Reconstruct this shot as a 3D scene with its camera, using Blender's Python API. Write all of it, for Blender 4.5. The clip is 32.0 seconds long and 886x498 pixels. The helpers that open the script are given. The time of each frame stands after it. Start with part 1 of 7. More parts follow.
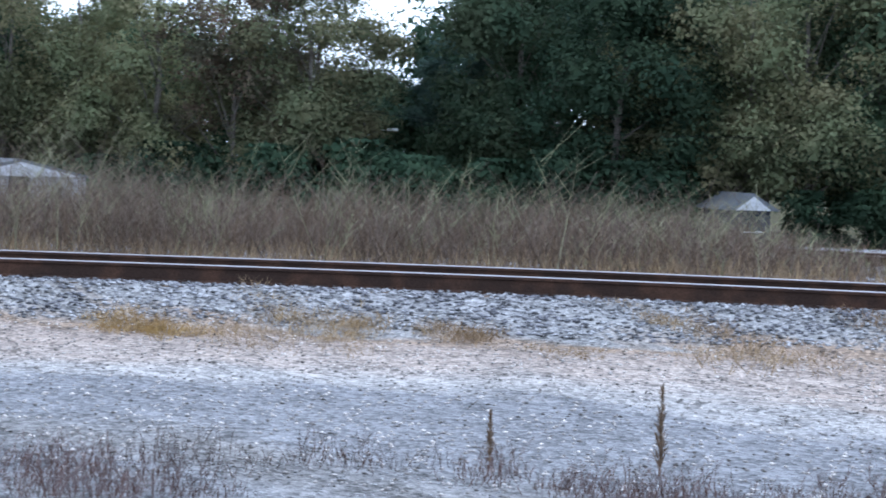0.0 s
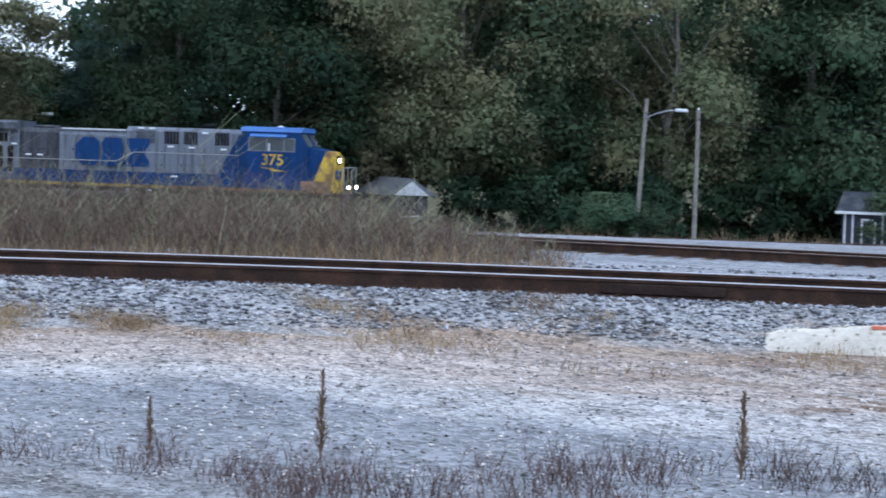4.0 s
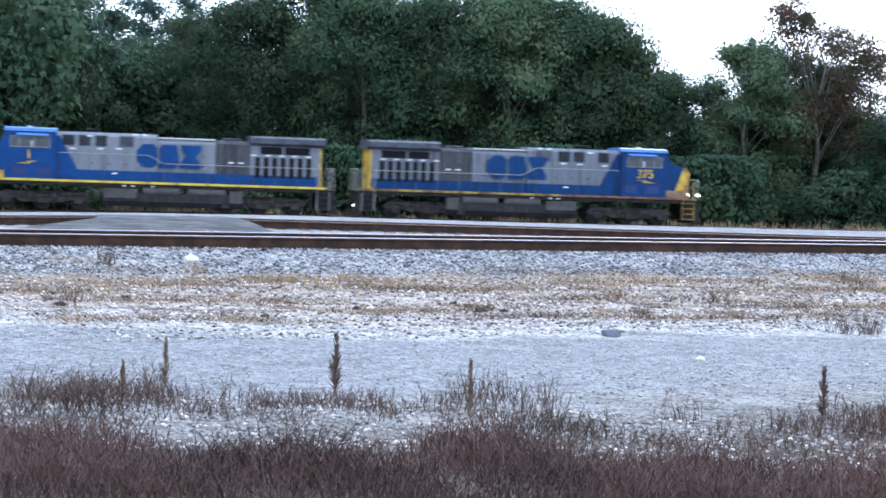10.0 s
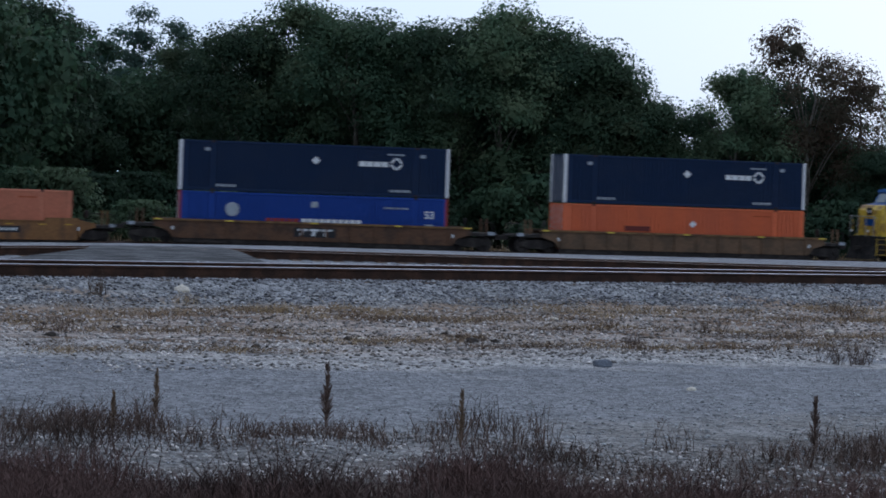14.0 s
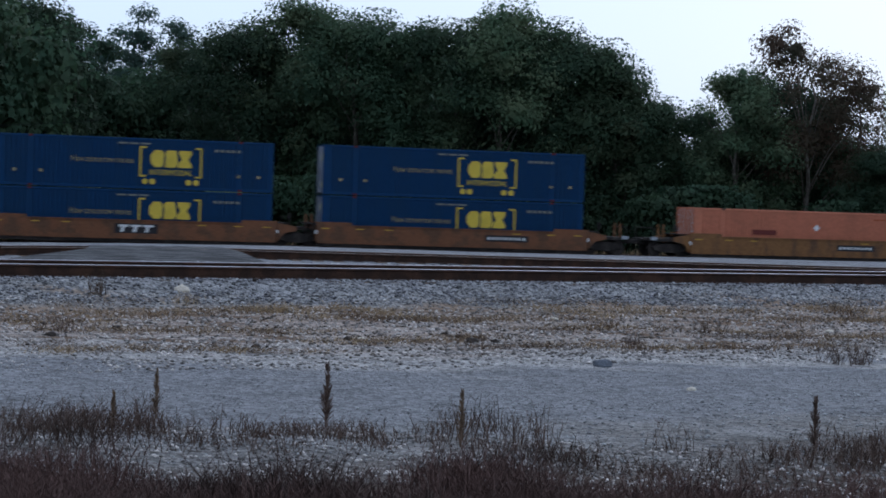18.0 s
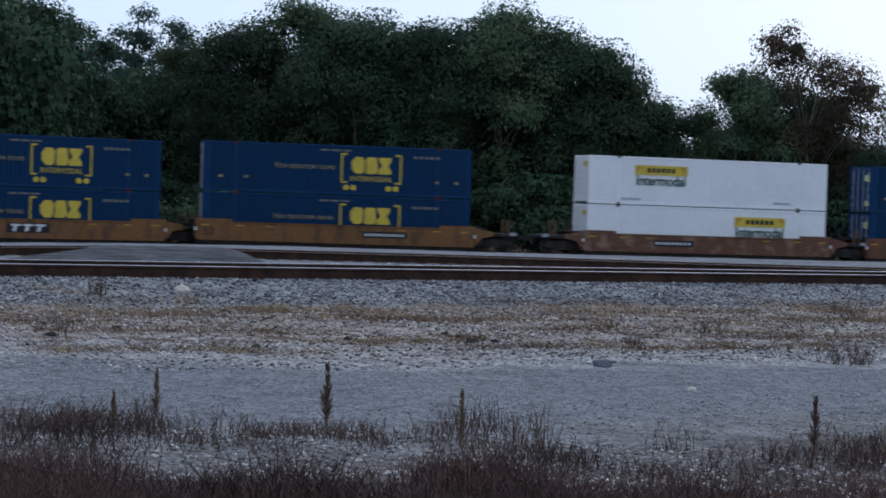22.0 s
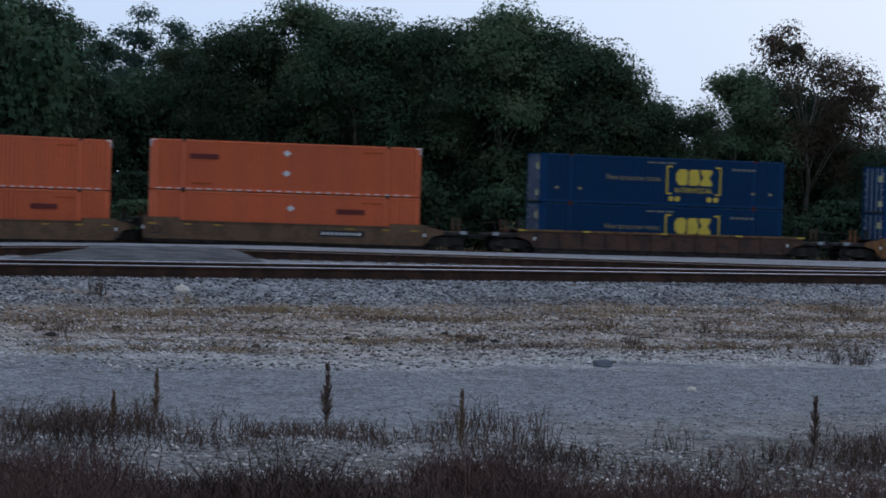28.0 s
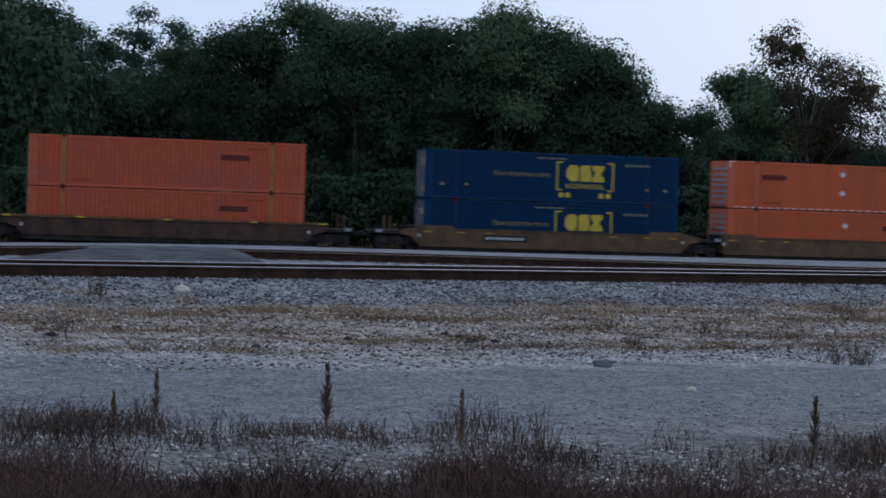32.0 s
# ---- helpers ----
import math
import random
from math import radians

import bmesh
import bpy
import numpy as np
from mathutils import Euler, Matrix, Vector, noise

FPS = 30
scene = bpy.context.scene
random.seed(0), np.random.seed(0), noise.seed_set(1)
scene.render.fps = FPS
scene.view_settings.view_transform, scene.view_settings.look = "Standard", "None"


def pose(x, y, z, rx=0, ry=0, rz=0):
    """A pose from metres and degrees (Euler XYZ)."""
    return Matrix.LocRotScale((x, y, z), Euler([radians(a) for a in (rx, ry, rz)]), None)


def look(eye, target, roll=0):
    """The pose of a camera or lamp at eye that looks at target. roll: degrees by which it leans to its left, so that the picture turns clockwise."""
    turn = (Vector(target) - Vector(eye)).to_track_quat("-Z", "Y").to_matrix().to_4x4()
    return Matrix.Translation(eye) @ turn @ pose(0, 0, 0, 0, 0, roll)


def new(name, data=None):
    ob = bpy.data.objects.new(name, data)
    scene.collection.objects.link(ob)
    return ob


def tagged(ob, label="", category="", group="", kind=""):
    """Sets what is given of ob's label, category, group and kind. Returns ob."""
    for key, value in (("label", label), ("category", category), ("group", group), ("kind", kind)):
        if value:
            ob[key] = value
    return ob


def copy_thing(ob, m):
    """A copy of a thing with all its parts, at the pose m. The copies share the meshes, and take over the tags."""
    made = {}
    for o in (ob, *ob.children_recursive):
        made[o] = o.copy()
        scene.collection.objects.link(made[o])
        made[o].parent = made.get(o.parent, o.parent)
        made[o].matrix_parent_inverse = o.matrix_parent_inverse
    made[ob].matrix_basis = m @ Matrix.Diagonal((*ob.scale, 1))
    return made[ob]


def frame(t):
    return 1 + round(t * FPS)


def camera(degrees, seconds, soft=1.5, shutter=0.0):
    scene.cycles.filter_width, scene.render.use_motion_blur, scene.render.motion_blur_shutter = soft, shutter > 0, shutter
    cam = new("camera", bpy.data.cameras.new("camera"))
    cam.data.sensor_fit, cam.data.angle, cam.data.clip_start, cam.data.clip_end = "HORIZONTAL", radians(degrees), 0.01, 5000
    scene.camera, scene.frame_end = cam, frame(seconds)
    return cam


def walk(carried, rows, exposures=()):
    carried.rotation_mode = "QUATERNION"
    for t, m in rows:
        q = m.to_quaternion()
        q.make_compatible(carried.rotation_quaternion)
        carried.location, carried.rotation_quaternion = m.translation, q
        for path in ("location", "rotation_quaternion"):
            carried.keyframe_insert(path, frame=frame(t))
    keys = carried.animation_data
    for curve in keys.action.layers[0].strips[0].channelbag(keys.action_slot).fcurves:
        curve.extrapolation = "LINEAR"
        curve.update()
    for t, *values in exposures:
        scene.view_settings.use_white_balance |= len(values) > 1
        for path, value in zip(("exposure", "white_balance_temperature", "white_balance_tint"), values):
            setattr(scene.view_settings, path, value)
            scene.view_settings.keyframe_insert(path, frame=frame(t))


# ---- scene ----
# Overcast dusk beside a yard: a double-stack train passes behind two empty tracks.
# The camera pans right from a first stand, then steps back to its second stand.
STAND_A = (0.0, 9.0, 1.8)
STAND_B = (0.0, 0.0, 1.8)
cam = camera(25.04, 32.0, soft=1.7, shutter=0.5)


def view(t, stand, azimuth, pitch, lean):
    return (t, pose(stand[0], stand[1], stand[2], 90 + pitch, -lean, -azimuth))


# seconds, azimuth to the right, pitch, lean, share of the way from stand A to stand B
CAMERA_ROWS = [
    (0.0, -48.2, -2.62, 1.78, 0), (0.5, -46.45, -2.54, 1.79, 0), (1.0, -44.7, -2.39, 1.82, 0), (1.5, -44.25, -2.39, 1.84, 0),
    (2.0, -43.86, -2.45, 1.84, 0), (2.5, -43.6, -2.5, 1.82, 0), (3.2, -41.6, -2.62, 1.84, 0), (3.9, -38.8, -2.73, 1.88, 0),
    (4.5, -36.5, -2.79, 1.9, 0), (5.0, -33.5, -3.03, 1.97, 0), (5.5, -29.6, -2.99, 1.96, 0), (6.0, -25.1, -2.88, 1.95, 0),
    (6.5, -22.6, -2.82, 2.0, 0), (7.0, -17.5, -2.76, 2.18, 0), (7.5, -13.1, -2.66, 2.2, 0), (8.0, -5.75, -2.37, 2.28, 0),
    (8.5, -4.1, -2.22, 2.36, 0), (9.0, -2.45, -2.25, 2.42, 0), (9.2, -2.1, -2.32, 2.36, 0.1), (9.5, -1.2, -2.34, 2.2, 0.5),
    (9.8, -0.2, -2.4, 2.0, 0.95), (10.0, -0.25, -2.41, 1.95, 1), (10.5, 0.3, -1.82, 1.95, 1), (11.0, 0.28, -1.54, 1.95, 1),
    (12.1, 0.28, -1.52, 1.95, 1), (12.5, 0.05, -1.52, 1.95, 1), (13.0, 0.0, -1.53, 1.95, 1), (32.0, 0.0, -1.53, 1.95, 1),
]


def camera_poses():
    rows = []
    for t, azimuth, pitch, lean, share in CAMERA_ROWS:
        stand = [a + (b - a) * share for a, b in zip(STAND_A, STAND_B)]
        rows.append(view(t, stand, azimuth, pitch, lean))
    return rows


walk(cam, camera_poses(), exposures=[(0.0, 1.70, 5850, 10), (1.0, 1.62, 5850, 10), (2.0, 1.40, 5850, 10), (2.5, 1.40, 5850, 10), (4.5, 1.60, 5850, 10), (9.1, 1.68, 5850, 10), (10.0, 2.10, 5850, 10), (10.2, 1.82, 5850, 10), (10.5, 1.30, 5850, 10), (10.9, 0.95, 5850, 10), (11.4, 0.62, 5850, 10), (12.0, 0.38, 5850, 10), (13.0, 0.26, 5850, 10), (14.0, 0.22, 5850, 10), (18.0, 0.25, 5850, 10), (19.0, 0.12, 5850, 10), (20.0, 0.00, 5850, 10), (21.0, 0.00, 5850, 10), (22.0, 0.24, 5850, 10), (23.0, 0.02, 5850, 10), (25.0, -0.02, 5850, 10), (32.0, -0.02, 5850, 10)])

# ---- light: an even grey evening sky, brighter towards the far right ----
world = bpy.data.worlds.new("evening_sky")
scene.world = world
world.use_nodes = True
wn = world.node_tree
wn.nodes.clear()
sky = wn.nodes.new("ShaderNodeTexSky")
sky.sky_type = "NISHITA"
sky.sun_disc = False
sky.sun_elevation = radians(12)
sky.sun_rotation = radians(18)
sky.air_density = 1.0
sky.dust_density = 4.0
# a cloud sheet over the clear sky: bright towards the sunset beyond the wood, dimmer overhead and behind
towards = wn.nodes.new("ShaderNodeTexCoord")
ahead = wn.nodes.new("ShaderNodeVectorMath")
ahead.operation = "DOT_PRODUCT"
ahead.inputs[1].default_value = (0.30, 0.93, 0.20)
rise = wn.nodes.new("ShaderNodeMapRange")
rise.interpolation_type = "SMOOTHSTEP"
for key, number in (("From Min", -0.4), ("From Max", 1.0), ("To Min", 0.0), ("To Max", 1.0)):
    rise.inputs[key].default_value = number
cloud = wn.nodes.new("ShaderNodeMix")
cloud.data_type = "RGBA"
cloud.inputs[6].default_value = (7.0, 7.8, 9.0, 1)
cloud.inputs[7].default_value = (10.6, 12.4, 15.0, 1)
pale = wn.nodes.new("ShaderNodeMix")
pale.data_type = "RGBA"
pale.inputs[0].default_value = 0.95
background = wn.nodes.new("ShaderNodeBackground")
background.inputs["Strength"].default_value = 0.06
out = wn.nodes.new("ShaderNodeOutputWorld")
wn.links.new(towards.outputs["Generated"], ahead.inputs[0])
wn.links.new(ahead.outputs["Value"], rise.inputs["Value"])
wn.links.new(rise.outputs[0], cloud.inputs[0])
wn.links.new(sky.outputs[0], pale.inputs[6])
wn.links.new(cloud.outputs[2], pale.inputs[7])
wn.links.new(pale.outputs[2], background.inputs[0])
wn.links.new(background.outputs[0], out.inputs[0])
sun = new("sun", bpy.data.lights.new("sun", "SUN"))
sun.data.energy = 0.5
sun.data.angle = radians(40)
sun.data.color = (1.0, 0.95, 0.9)
sun.matrix_world = look((40, 130, 60), (0, 0, 0))


# ---- materials ----
def material(name, colour, rough=0.7, metal=0.0, vary=0.25, scale=3.0, fine=40.0, bump=0.15, other=None, mix_at=(0.45, 0.62), per_object=0.0, island=0.0, stretch=None):
    """A surface with blotches at one size and grain at a finer one; other: a second colour (wear, rust, dirt) that shows in patches."""
    m = bpy.data.materials.new(name)
    m.use_nodes = True
    nt = m.node_tree
    bsdf = nt.nodes["Principled BSDF"]
    bsdf.inputs["Roughness"].default_value = rough
    bsdf.inputs["Metallic"].default_value = metal
    bsdf.inputs["Specular IOR Level"].default_value = 0.1 if rough >= 0.85 else 0.15 if rough >= 0.55 else 0.35
    coord = nt.nodes.new("ShaderNodeTexCoord")
    big = nt.nodes.new("ShaderNodeTexNoise")
    big.inputs["Scale"].default_value = scale
    big.inputs["Detail"].default_value = 6
    small = nt.nodes.new("ShaderNodeTexNoise")
    small.inputs["Scale"].default_value = fine
    small.inputs["Detail"].default_value = 4
    nt.links.new(coord.outputs["Object"], small.inputs["Vector"])
    if stretch:
        run = nt.nodes.new("ShaderNodeMapping")
        run.inputs["Scale"].default_value = stretch
        nt.links.new(coord.outputs["Object"], run.inputs[0])
        nt.links.new(run.outputs[0], big.inputs["Vector"])
    else:
        nt.links.new(coord.outputs["Object"], big.inputs["Vector"])
    ramp = nt.nodes.new("ShaderNodeMapRange")
    ramp.inputs["From Min"].default_value = mix_at[0]
    ramp.inputs["From Max"].default_value = mix_at[1]
    nt.links.new(big.outputs["Fac"], ramp.inputs["Value"])
    blend = nt.nodes.new("ShaderNodeMix")
    blend.data_type = "RGBA"
    blend.inputs[6].default_value = (*colour, 1)
    blend.inputs[7].default_value = (*(other or [c * (1 - vary) for c in colour]), 1)
    nt.links.new(ramp.outputs[0], blend.inputs[0])
    hsv = nt.nodes.new("ShaderNodeHueSaturation")
    nt.links.new(blend.outputs[2], hsv.inputs["Color"])
    value = nt.nodes.new("ShaderNodeMapRange")
    value.inputs["From Min"].default_value = 0.3
    value.inputs["From Max"].default_value = 0.7
    value.inputs["To Min"].default_value = 1 - vary
    value.inputs["To Max"].default_value = 1 + vary
    nt.links.new(small.outputs["Fac"], value.inputs["Value"])
    last = value.outputs[0]
    for amount, by_island in ((per_object, False), (island, True)):
        if not amount:
            continue
        info = nt.nodes.new("ShaderNodeNewGeometry" if by_island else "ShaderNodeObjectInfo")
        spread = nt.nodes.new("ShaderNodeMapRange")
        spread.inputs["To Min"].default_value = 1 - amount
        spread.inputs["To Max"].default_value = 1 + amount
        nt.links.new(info.outputs["Random Per Island" if by_island else "Random"], spread.inputs["Value"])
        times = nt.nodes.new("ShaderNodeMath")
        times.operation = "MULTIPLY"
        nt.links.new(last, times.inputs[0])
        nt.links.new(spread.outputs[0], times.inputs[1])
        last = times.outputs[0]
    nt.links.new(last, hsv.inputs["Value"])
    nt.links.new(hsv.outputs[0], bsdf.inputs["Base Color"])
    if bump:
        b = nt.nodes.new("ShaderNodeBump")
        b.inputs["Strength"].default_value = bump
        b.inputs["Distance"].default_value = 0.02
        nt.links.new(small.outputs["Fac"], b.inputs["Height"])
        nt.links.new(b.outputs[0], bsdf.inputs["Normal"])
    return m


def foliage(name, colour, second):
    m = material(name, colour, rough=0.75, vary=0.16, scale=0.35, fine=3.0, bump=0, other=second, mix_at=(0.42, 0.62), per_object=0.3, island=0.12)
    m.node_tree.nodes["Principled BSDF"].inputs["Specular IOR Level"].default_value = 0.2
    nt = m.node_tree
    bsdf = nt.nodes["Principled BSDF"]
    thin = nt.nodes.new("ShaderNodeBsdfTranslucent")
    both = nt.nodes.new("ShaderNodeMixShader")
    both.inputs[0].default_value = 0.42
    nt.links.new(bsdf.inputs["Base Color"].links[0].from_socket, thin.inputs["Color"])
    nt.links.new(bsdf.outputs[0], both.inputs[1])
    nt.links.new(thin.outputs[0], both.inputs[2])
    nt.links.new(both.outputs[0], nt.nodes["Material Output"].inputs["Surface"])
    return m


def lamp_material(name, colour, strength):
    m = bpy.data.materials.new(name)
    m.use_nodes = True
    bsdf = m.node_tree.nodes["Principled BSDF"]
    bsdf.inputs["Base Color"].default_value = (*colour, 1)
    bsdf.inputs["Emission Color"].default_value = (*colour, 1)
    bsdf.inputs["Emission Strength"].default_value = strength
    return m


M = {}
M["rust_rail"] = material("rusty rail steel", (0.042, 0.027, 0.022), 0.85, 0.0, 0.3, 4, 60, 0.2, other=(0.075, 0.042, 0.03))
M["rail_top"] = material("polished rail head", (0.42, 0.39, 0.42), 0.4, 1.0, 0.1, 2, 30, 0.02)
M["rail_top_dull"] = material("dull rail head", (0.22, 0.17, 0.15), 0.5, 0.8, 0.2, 2, 30, 0.05)
M["tie"] = material("weathered timber tie", (0.11, 0.085, 0.07), 0.9, 0, 0.3, 3, 25, 0.4, other=(0.2, 0.14, 0.1))
M["ballast_stone"] = material("crushed granite", (0.298, 0.3, 0.318), 0.9, 0, 0.3, 2, 30, 0.3, other=(0.16, 0.16, 0.18), island=0.75)
M["white_stone"] = material("pale limestone", (0.56, 0.51, 0.44), 0.9, 0, 0.12, 2, 25, 0.15, island=0.2)
M["loco_grey"] = material("sooty grey paint", (0.165, 0.182, 0.218), 0.55, 0, 0.1, 1.3, 6, 0.03, other=(0.08, 0.085, 0.1), mix_at=(0.5, 0.72), stretch=(2.6, 2.6, 0.22))
M["loco_blue"] = material("blue locomotive paint", (0.006, 0.043, 0.15), 0.55, 0, 0.12, 1.6, 8, 0.03, other=(0.008, 0.03, 0.09), mix_at=(0.45, 0.7), stretch=(2.0, 2.0, 0.35))
M["loco_blue_clean"] = material("clean blue locomotive paint", (0.008, 0.055, 0.2), 0.55, 0, 0.1, 1.2, 8, 0.02, other=(0.008, 0.045, 0.16))
M["loco_grey_clean"] = material("clean grey locomotive paint", (0.2, 0.218, 0.25), 0.55, 0, 0.1, 1.2, 6, 0.03, other=(0.15, 0.163, 0.19), mix_at=(0.48, 0.72), stretch=(2.0, 2.0, 0.3))
M["dirty_yellow"] = material("grimy yellow stripe paint", (0.36, 0.25, 0.06), 0.6, 0, 0.2, 1.4, 9, 0.02, other=(0.12, 0.075, 0.04), mix_at=(0.42, 0.58))
M["loco_blue_bright"] = material("bright blue roof paint", (0.07, 0.18, 0.46), 0.4, 0, 0.12, 1, 8, 0.03)
M["loco_yellow"] = material("yellow locomotive paint", (0.6, 0.40, 0.045), 0.5, 0, 0.2, 1.8, 9, 0.03, other=(0.24, 0.13, 0.05), mix_at=(0.45, 0.62))
M["loco_yellow_clean"] = material("clean yellow stripe paint", (0.66, 0.5, 0.04), 0.5, 0, 0.12, 1.2, 9, 0.02, other=(0.5, 0.36, 0.05))
M["soot"] = material("sooty dark roof", (0.055, 0.06, 0.075), 0.7, 0, 0.25, 1, 9, 0.1, other=(0.11, 0.115, 0.13))
M["frame_black"] = material("grimy black frame", (0.022, 0.021, 0.022), 0.85, 0, 0.3, 3, 12, 0.1, other=(0.04, 0.036, 0.034))
M["running_gear"] = material("oily grey-brown running gear", (0.032, 0.029, 0.028), 0.8, 0.1, 0.35, 3, 20, 0.2, other=(0.062, 0.054, 0.05))
M["tank"] = material("dusty dark tank", (0.026, 0.026, 0.03), 0.7, 0, 0.3, 2, 12, 0.1, other=(0.045, 0.043, 0.044), stretch=(1.5, 1.5, 0.6))
M["dark_hole"] = material("dark grille", (0.012, 0.012, 0.016), 0.8, 0, 0.3, 4, 20, 0.1)
M["glass"] = material("tinted cab glass", (0.03, 0.04, 0.05), 0.08, 0, 0.1, 1, 4, 0)
M["white_paint"] = material("white paint", (0.78, 0.79, 0.8), 0.5, 0, 0.06, 1, 8, 0.02)
M["white_grey"] = material("dull off-white paint", (0.5, 0.51, 0.54), 0.5, 0, 0.12, 2, 9, 0.02)
M["lamp_lit"] = lamp_material("lit headlamp", (1.0, 0.95, 0.85), 4)
M["lamp_street"] = material("pale lamp housing", (0.75, 0.77, 0.8), 0.4, 0, 0.1, 2, 9, 0.02)
M["navy"] = material("navy blue container paint", (0.009, 0.023, 0.062), 0.55, 0, 0.1, 0.5, 5, 0.02, other=(0.013, 0.026, 0.062))
M["csx_blue"] = material("deep blue container paint", (0.004, 0.038, 0.114), 0.55, 0, 0.1, 0.9, 5, 0.02, other=(0.006, 0.038, 0.102), stretch=(1.5, 1.5, 0.25))
M["royal"] = material("royal blue container paint", (0.018, 0.055, 0.27), 0.55, 0, 0.1, 0.5, 5, 0.02)
M["orange"] = material("orange container paint", (0.68, 0.158, 0.066), 0.55, 0, 0.05, 0.5, 5, 0.02, other=(0.61, 0.148, 0.07), per_object=0.08, stretch=(1.5, 1.5, 0.3))
M["faded_orange"] = material("sun-faded orange container paint", (0.58, 0.125, 0.062), 0.6, 0, 0.14, 0.6, 6, 0.03, other=(0.5, 0.13, 0.075))
M["salmon"] = material("bleached salmon container paint", (0.52, 0.19, 0.115), 0.6, 0, 0.12, 0.6, 6, 0.03, other=(0.44, 0.165, 0.1))
M["white_box"] = material("white container paint", (0.9, 0.92, 0.95), 0.45, 0, 0.04, 0.5, 5, 0.02, other=(0.86, 0.88, 0.91))
M["decal_yellow"] = material("yellow decal", (0.66, 0.50, 0.06), 0.5, 0, 0.08, 1, 8, 0)
M["decal_white"] = material("white decal", (0.72, 0.74, 0.76), 0.5, 0, 0.08, 1, 8, 0)
M["decal_grey"] = material("worn grey decal", (0.36, 0.4, 0.45), 0.6, 0, 0.2, 2, 14, 0)
M["decal_black"] = material("black decal", (0.015, 0.015, 0.02), 0.5, 0, 0.1, 1, 8, 0)
M["decal_dark_red"] = material("dark red-brown decal", (0.13, 0.02, 0.015), 0.5, 0, 0.1, 1, 8, 0)
M["decal_red"] = material("red decal", (0.26, 0.03, 0.035), 0.5, 0, 0.1, 1, 8, 0)
M["decal_green"] = material("dark green decal", (0.02, 0.07, 0.05), 0.5, 0, 0.1, 1, 8, 0)
M["well_tan"] = material("ochre well car paint", (0.215, 0.108, 0.045), 0.65, 0, 0.22, 1.4, 8, 0.05, other=(0.12, 0.066, 0.04), mix_at=(0.48, 0.66), stretch=(1.4, 1.4, 0.5))
M["well_brown"] = material("red-brown well car paint", (0.19, 0.085, 0.045), 0.65, 0, 0.2, 1.2, 8, 0.05, other=(0.12, 0.065, 0.04))
M["well_rust"] = material("dark rusted well car paint", (0.105, 0.06, 0.045), 0.7, 0, 0.25, 1.2, 8, 0.08, other=(0.065, 0.045, 0.04))
M["well_drab"] = material("drab tan well car paint", (0.16, 0.10, 0.062), 0.7, 0, 0.2, 1.2, 8, 0.05, other=(0.11, 0.075, 0.05))
M["hut"] = material("galvanised hut siding", (0.52, 0.56, 0.66), 0.55, 0.1, 0.12, 0.8, 7, 0.04, other=(0.42, 0.46, 0.54))
M["mast"] = material("galvanised lattice steel", (0.42, 0.44, 0.47), 0.5, 0.4, 0.15, 2, 12, 0.05)
M["wood_pole"] = material("weathered utility pole", (0.27, 0.25, 0.22), 0.85, 0, 0.25, 2, 14, 0.2, other=(0.18, 0.17, 0.15))
M["bark"] = material("grey-brown bark", (0.13, 0.115, 0.1), 0.95, 0, 0.35, 2, 10, 0.4, other=(0.2, 0.185, 0.165))
M["dry_stem"] = material("dry grey-brown stems", (0.15, 0.105, 0.072), 0.9, 0, 0.3, 0.6, 12, 0, other=(0.085, 0.06, 0.045), island=0.4)
M["straw"] = material("straw-coloured dry grass", (0.36, 0.265, 0.16), 0.9, 0, 0.25, 0.6, 12, 0, other=(0.24, 0.165, 0.105), island=0.35)
M["straw_yellow"] = material("yellow dry grass", (0.4, 0.27, 0.11), 0.9, 0, 0.25, 0.6, 12, 0, other=(0.3, 0.2, 0.1), island=0.35)
M["wine_weed"] = material("withered reddish weeds", (0.12, 0.076, 0.068), 0.9, 0, 0.3, 0.6, 12, 0, other=(0.066, 0.045, 0.04), island=0.4)
M["brush"] = material("bare brush twigs", (0.18, 0.138, 0.112), 0.9, 0, 0.3, 0.4, 8, 0, other=(0.115, 0.09, 0.074), island=0.4)
M["asphalt"] = material("worn grey asphalt", (0.058, 0.058, 0.062), 0.95, 0, 0.55, 2.2, 30, 0.6, other=(0.13, 0.132, 0.14), mix_at=(0.42, 0.6), stretch=(0.6, 1.2, 1))
M["asphalt"].node_tree.nodes["Principled BSDF"].inputs["Specular IOR Level"].default_value = 0.02
M["leaf_dark"] = foliage("dark green leaves", (0.043, 0.084, 0.050), (0.066, 0.105, 0.058))
M["leaf_mid"] = foliage("mid green leaves", (0.070, 0.122, 0.070), (0.114, 0.150, 0.084))
M["leaf_olive"] = foliage("olive autumn leaves", (0.178, 0.205, 0.112), (0.24, 0.224, 0.126))
M["leaf_rust"] = foliage("browning autumn leaves", (0.130, 0.090, 0.063), (0.087, 0.084, 0.056))
M["leaf_pine"] = foliage("blue-green pine needles", (0.062, 0.111, 0.094), (0.080, 0.130, 0.100))
M["leaf_yellow"] = foliage("yellow-green weeds", (0.27, 0.23, 0.05), (0.11, 0.125, 0.05))


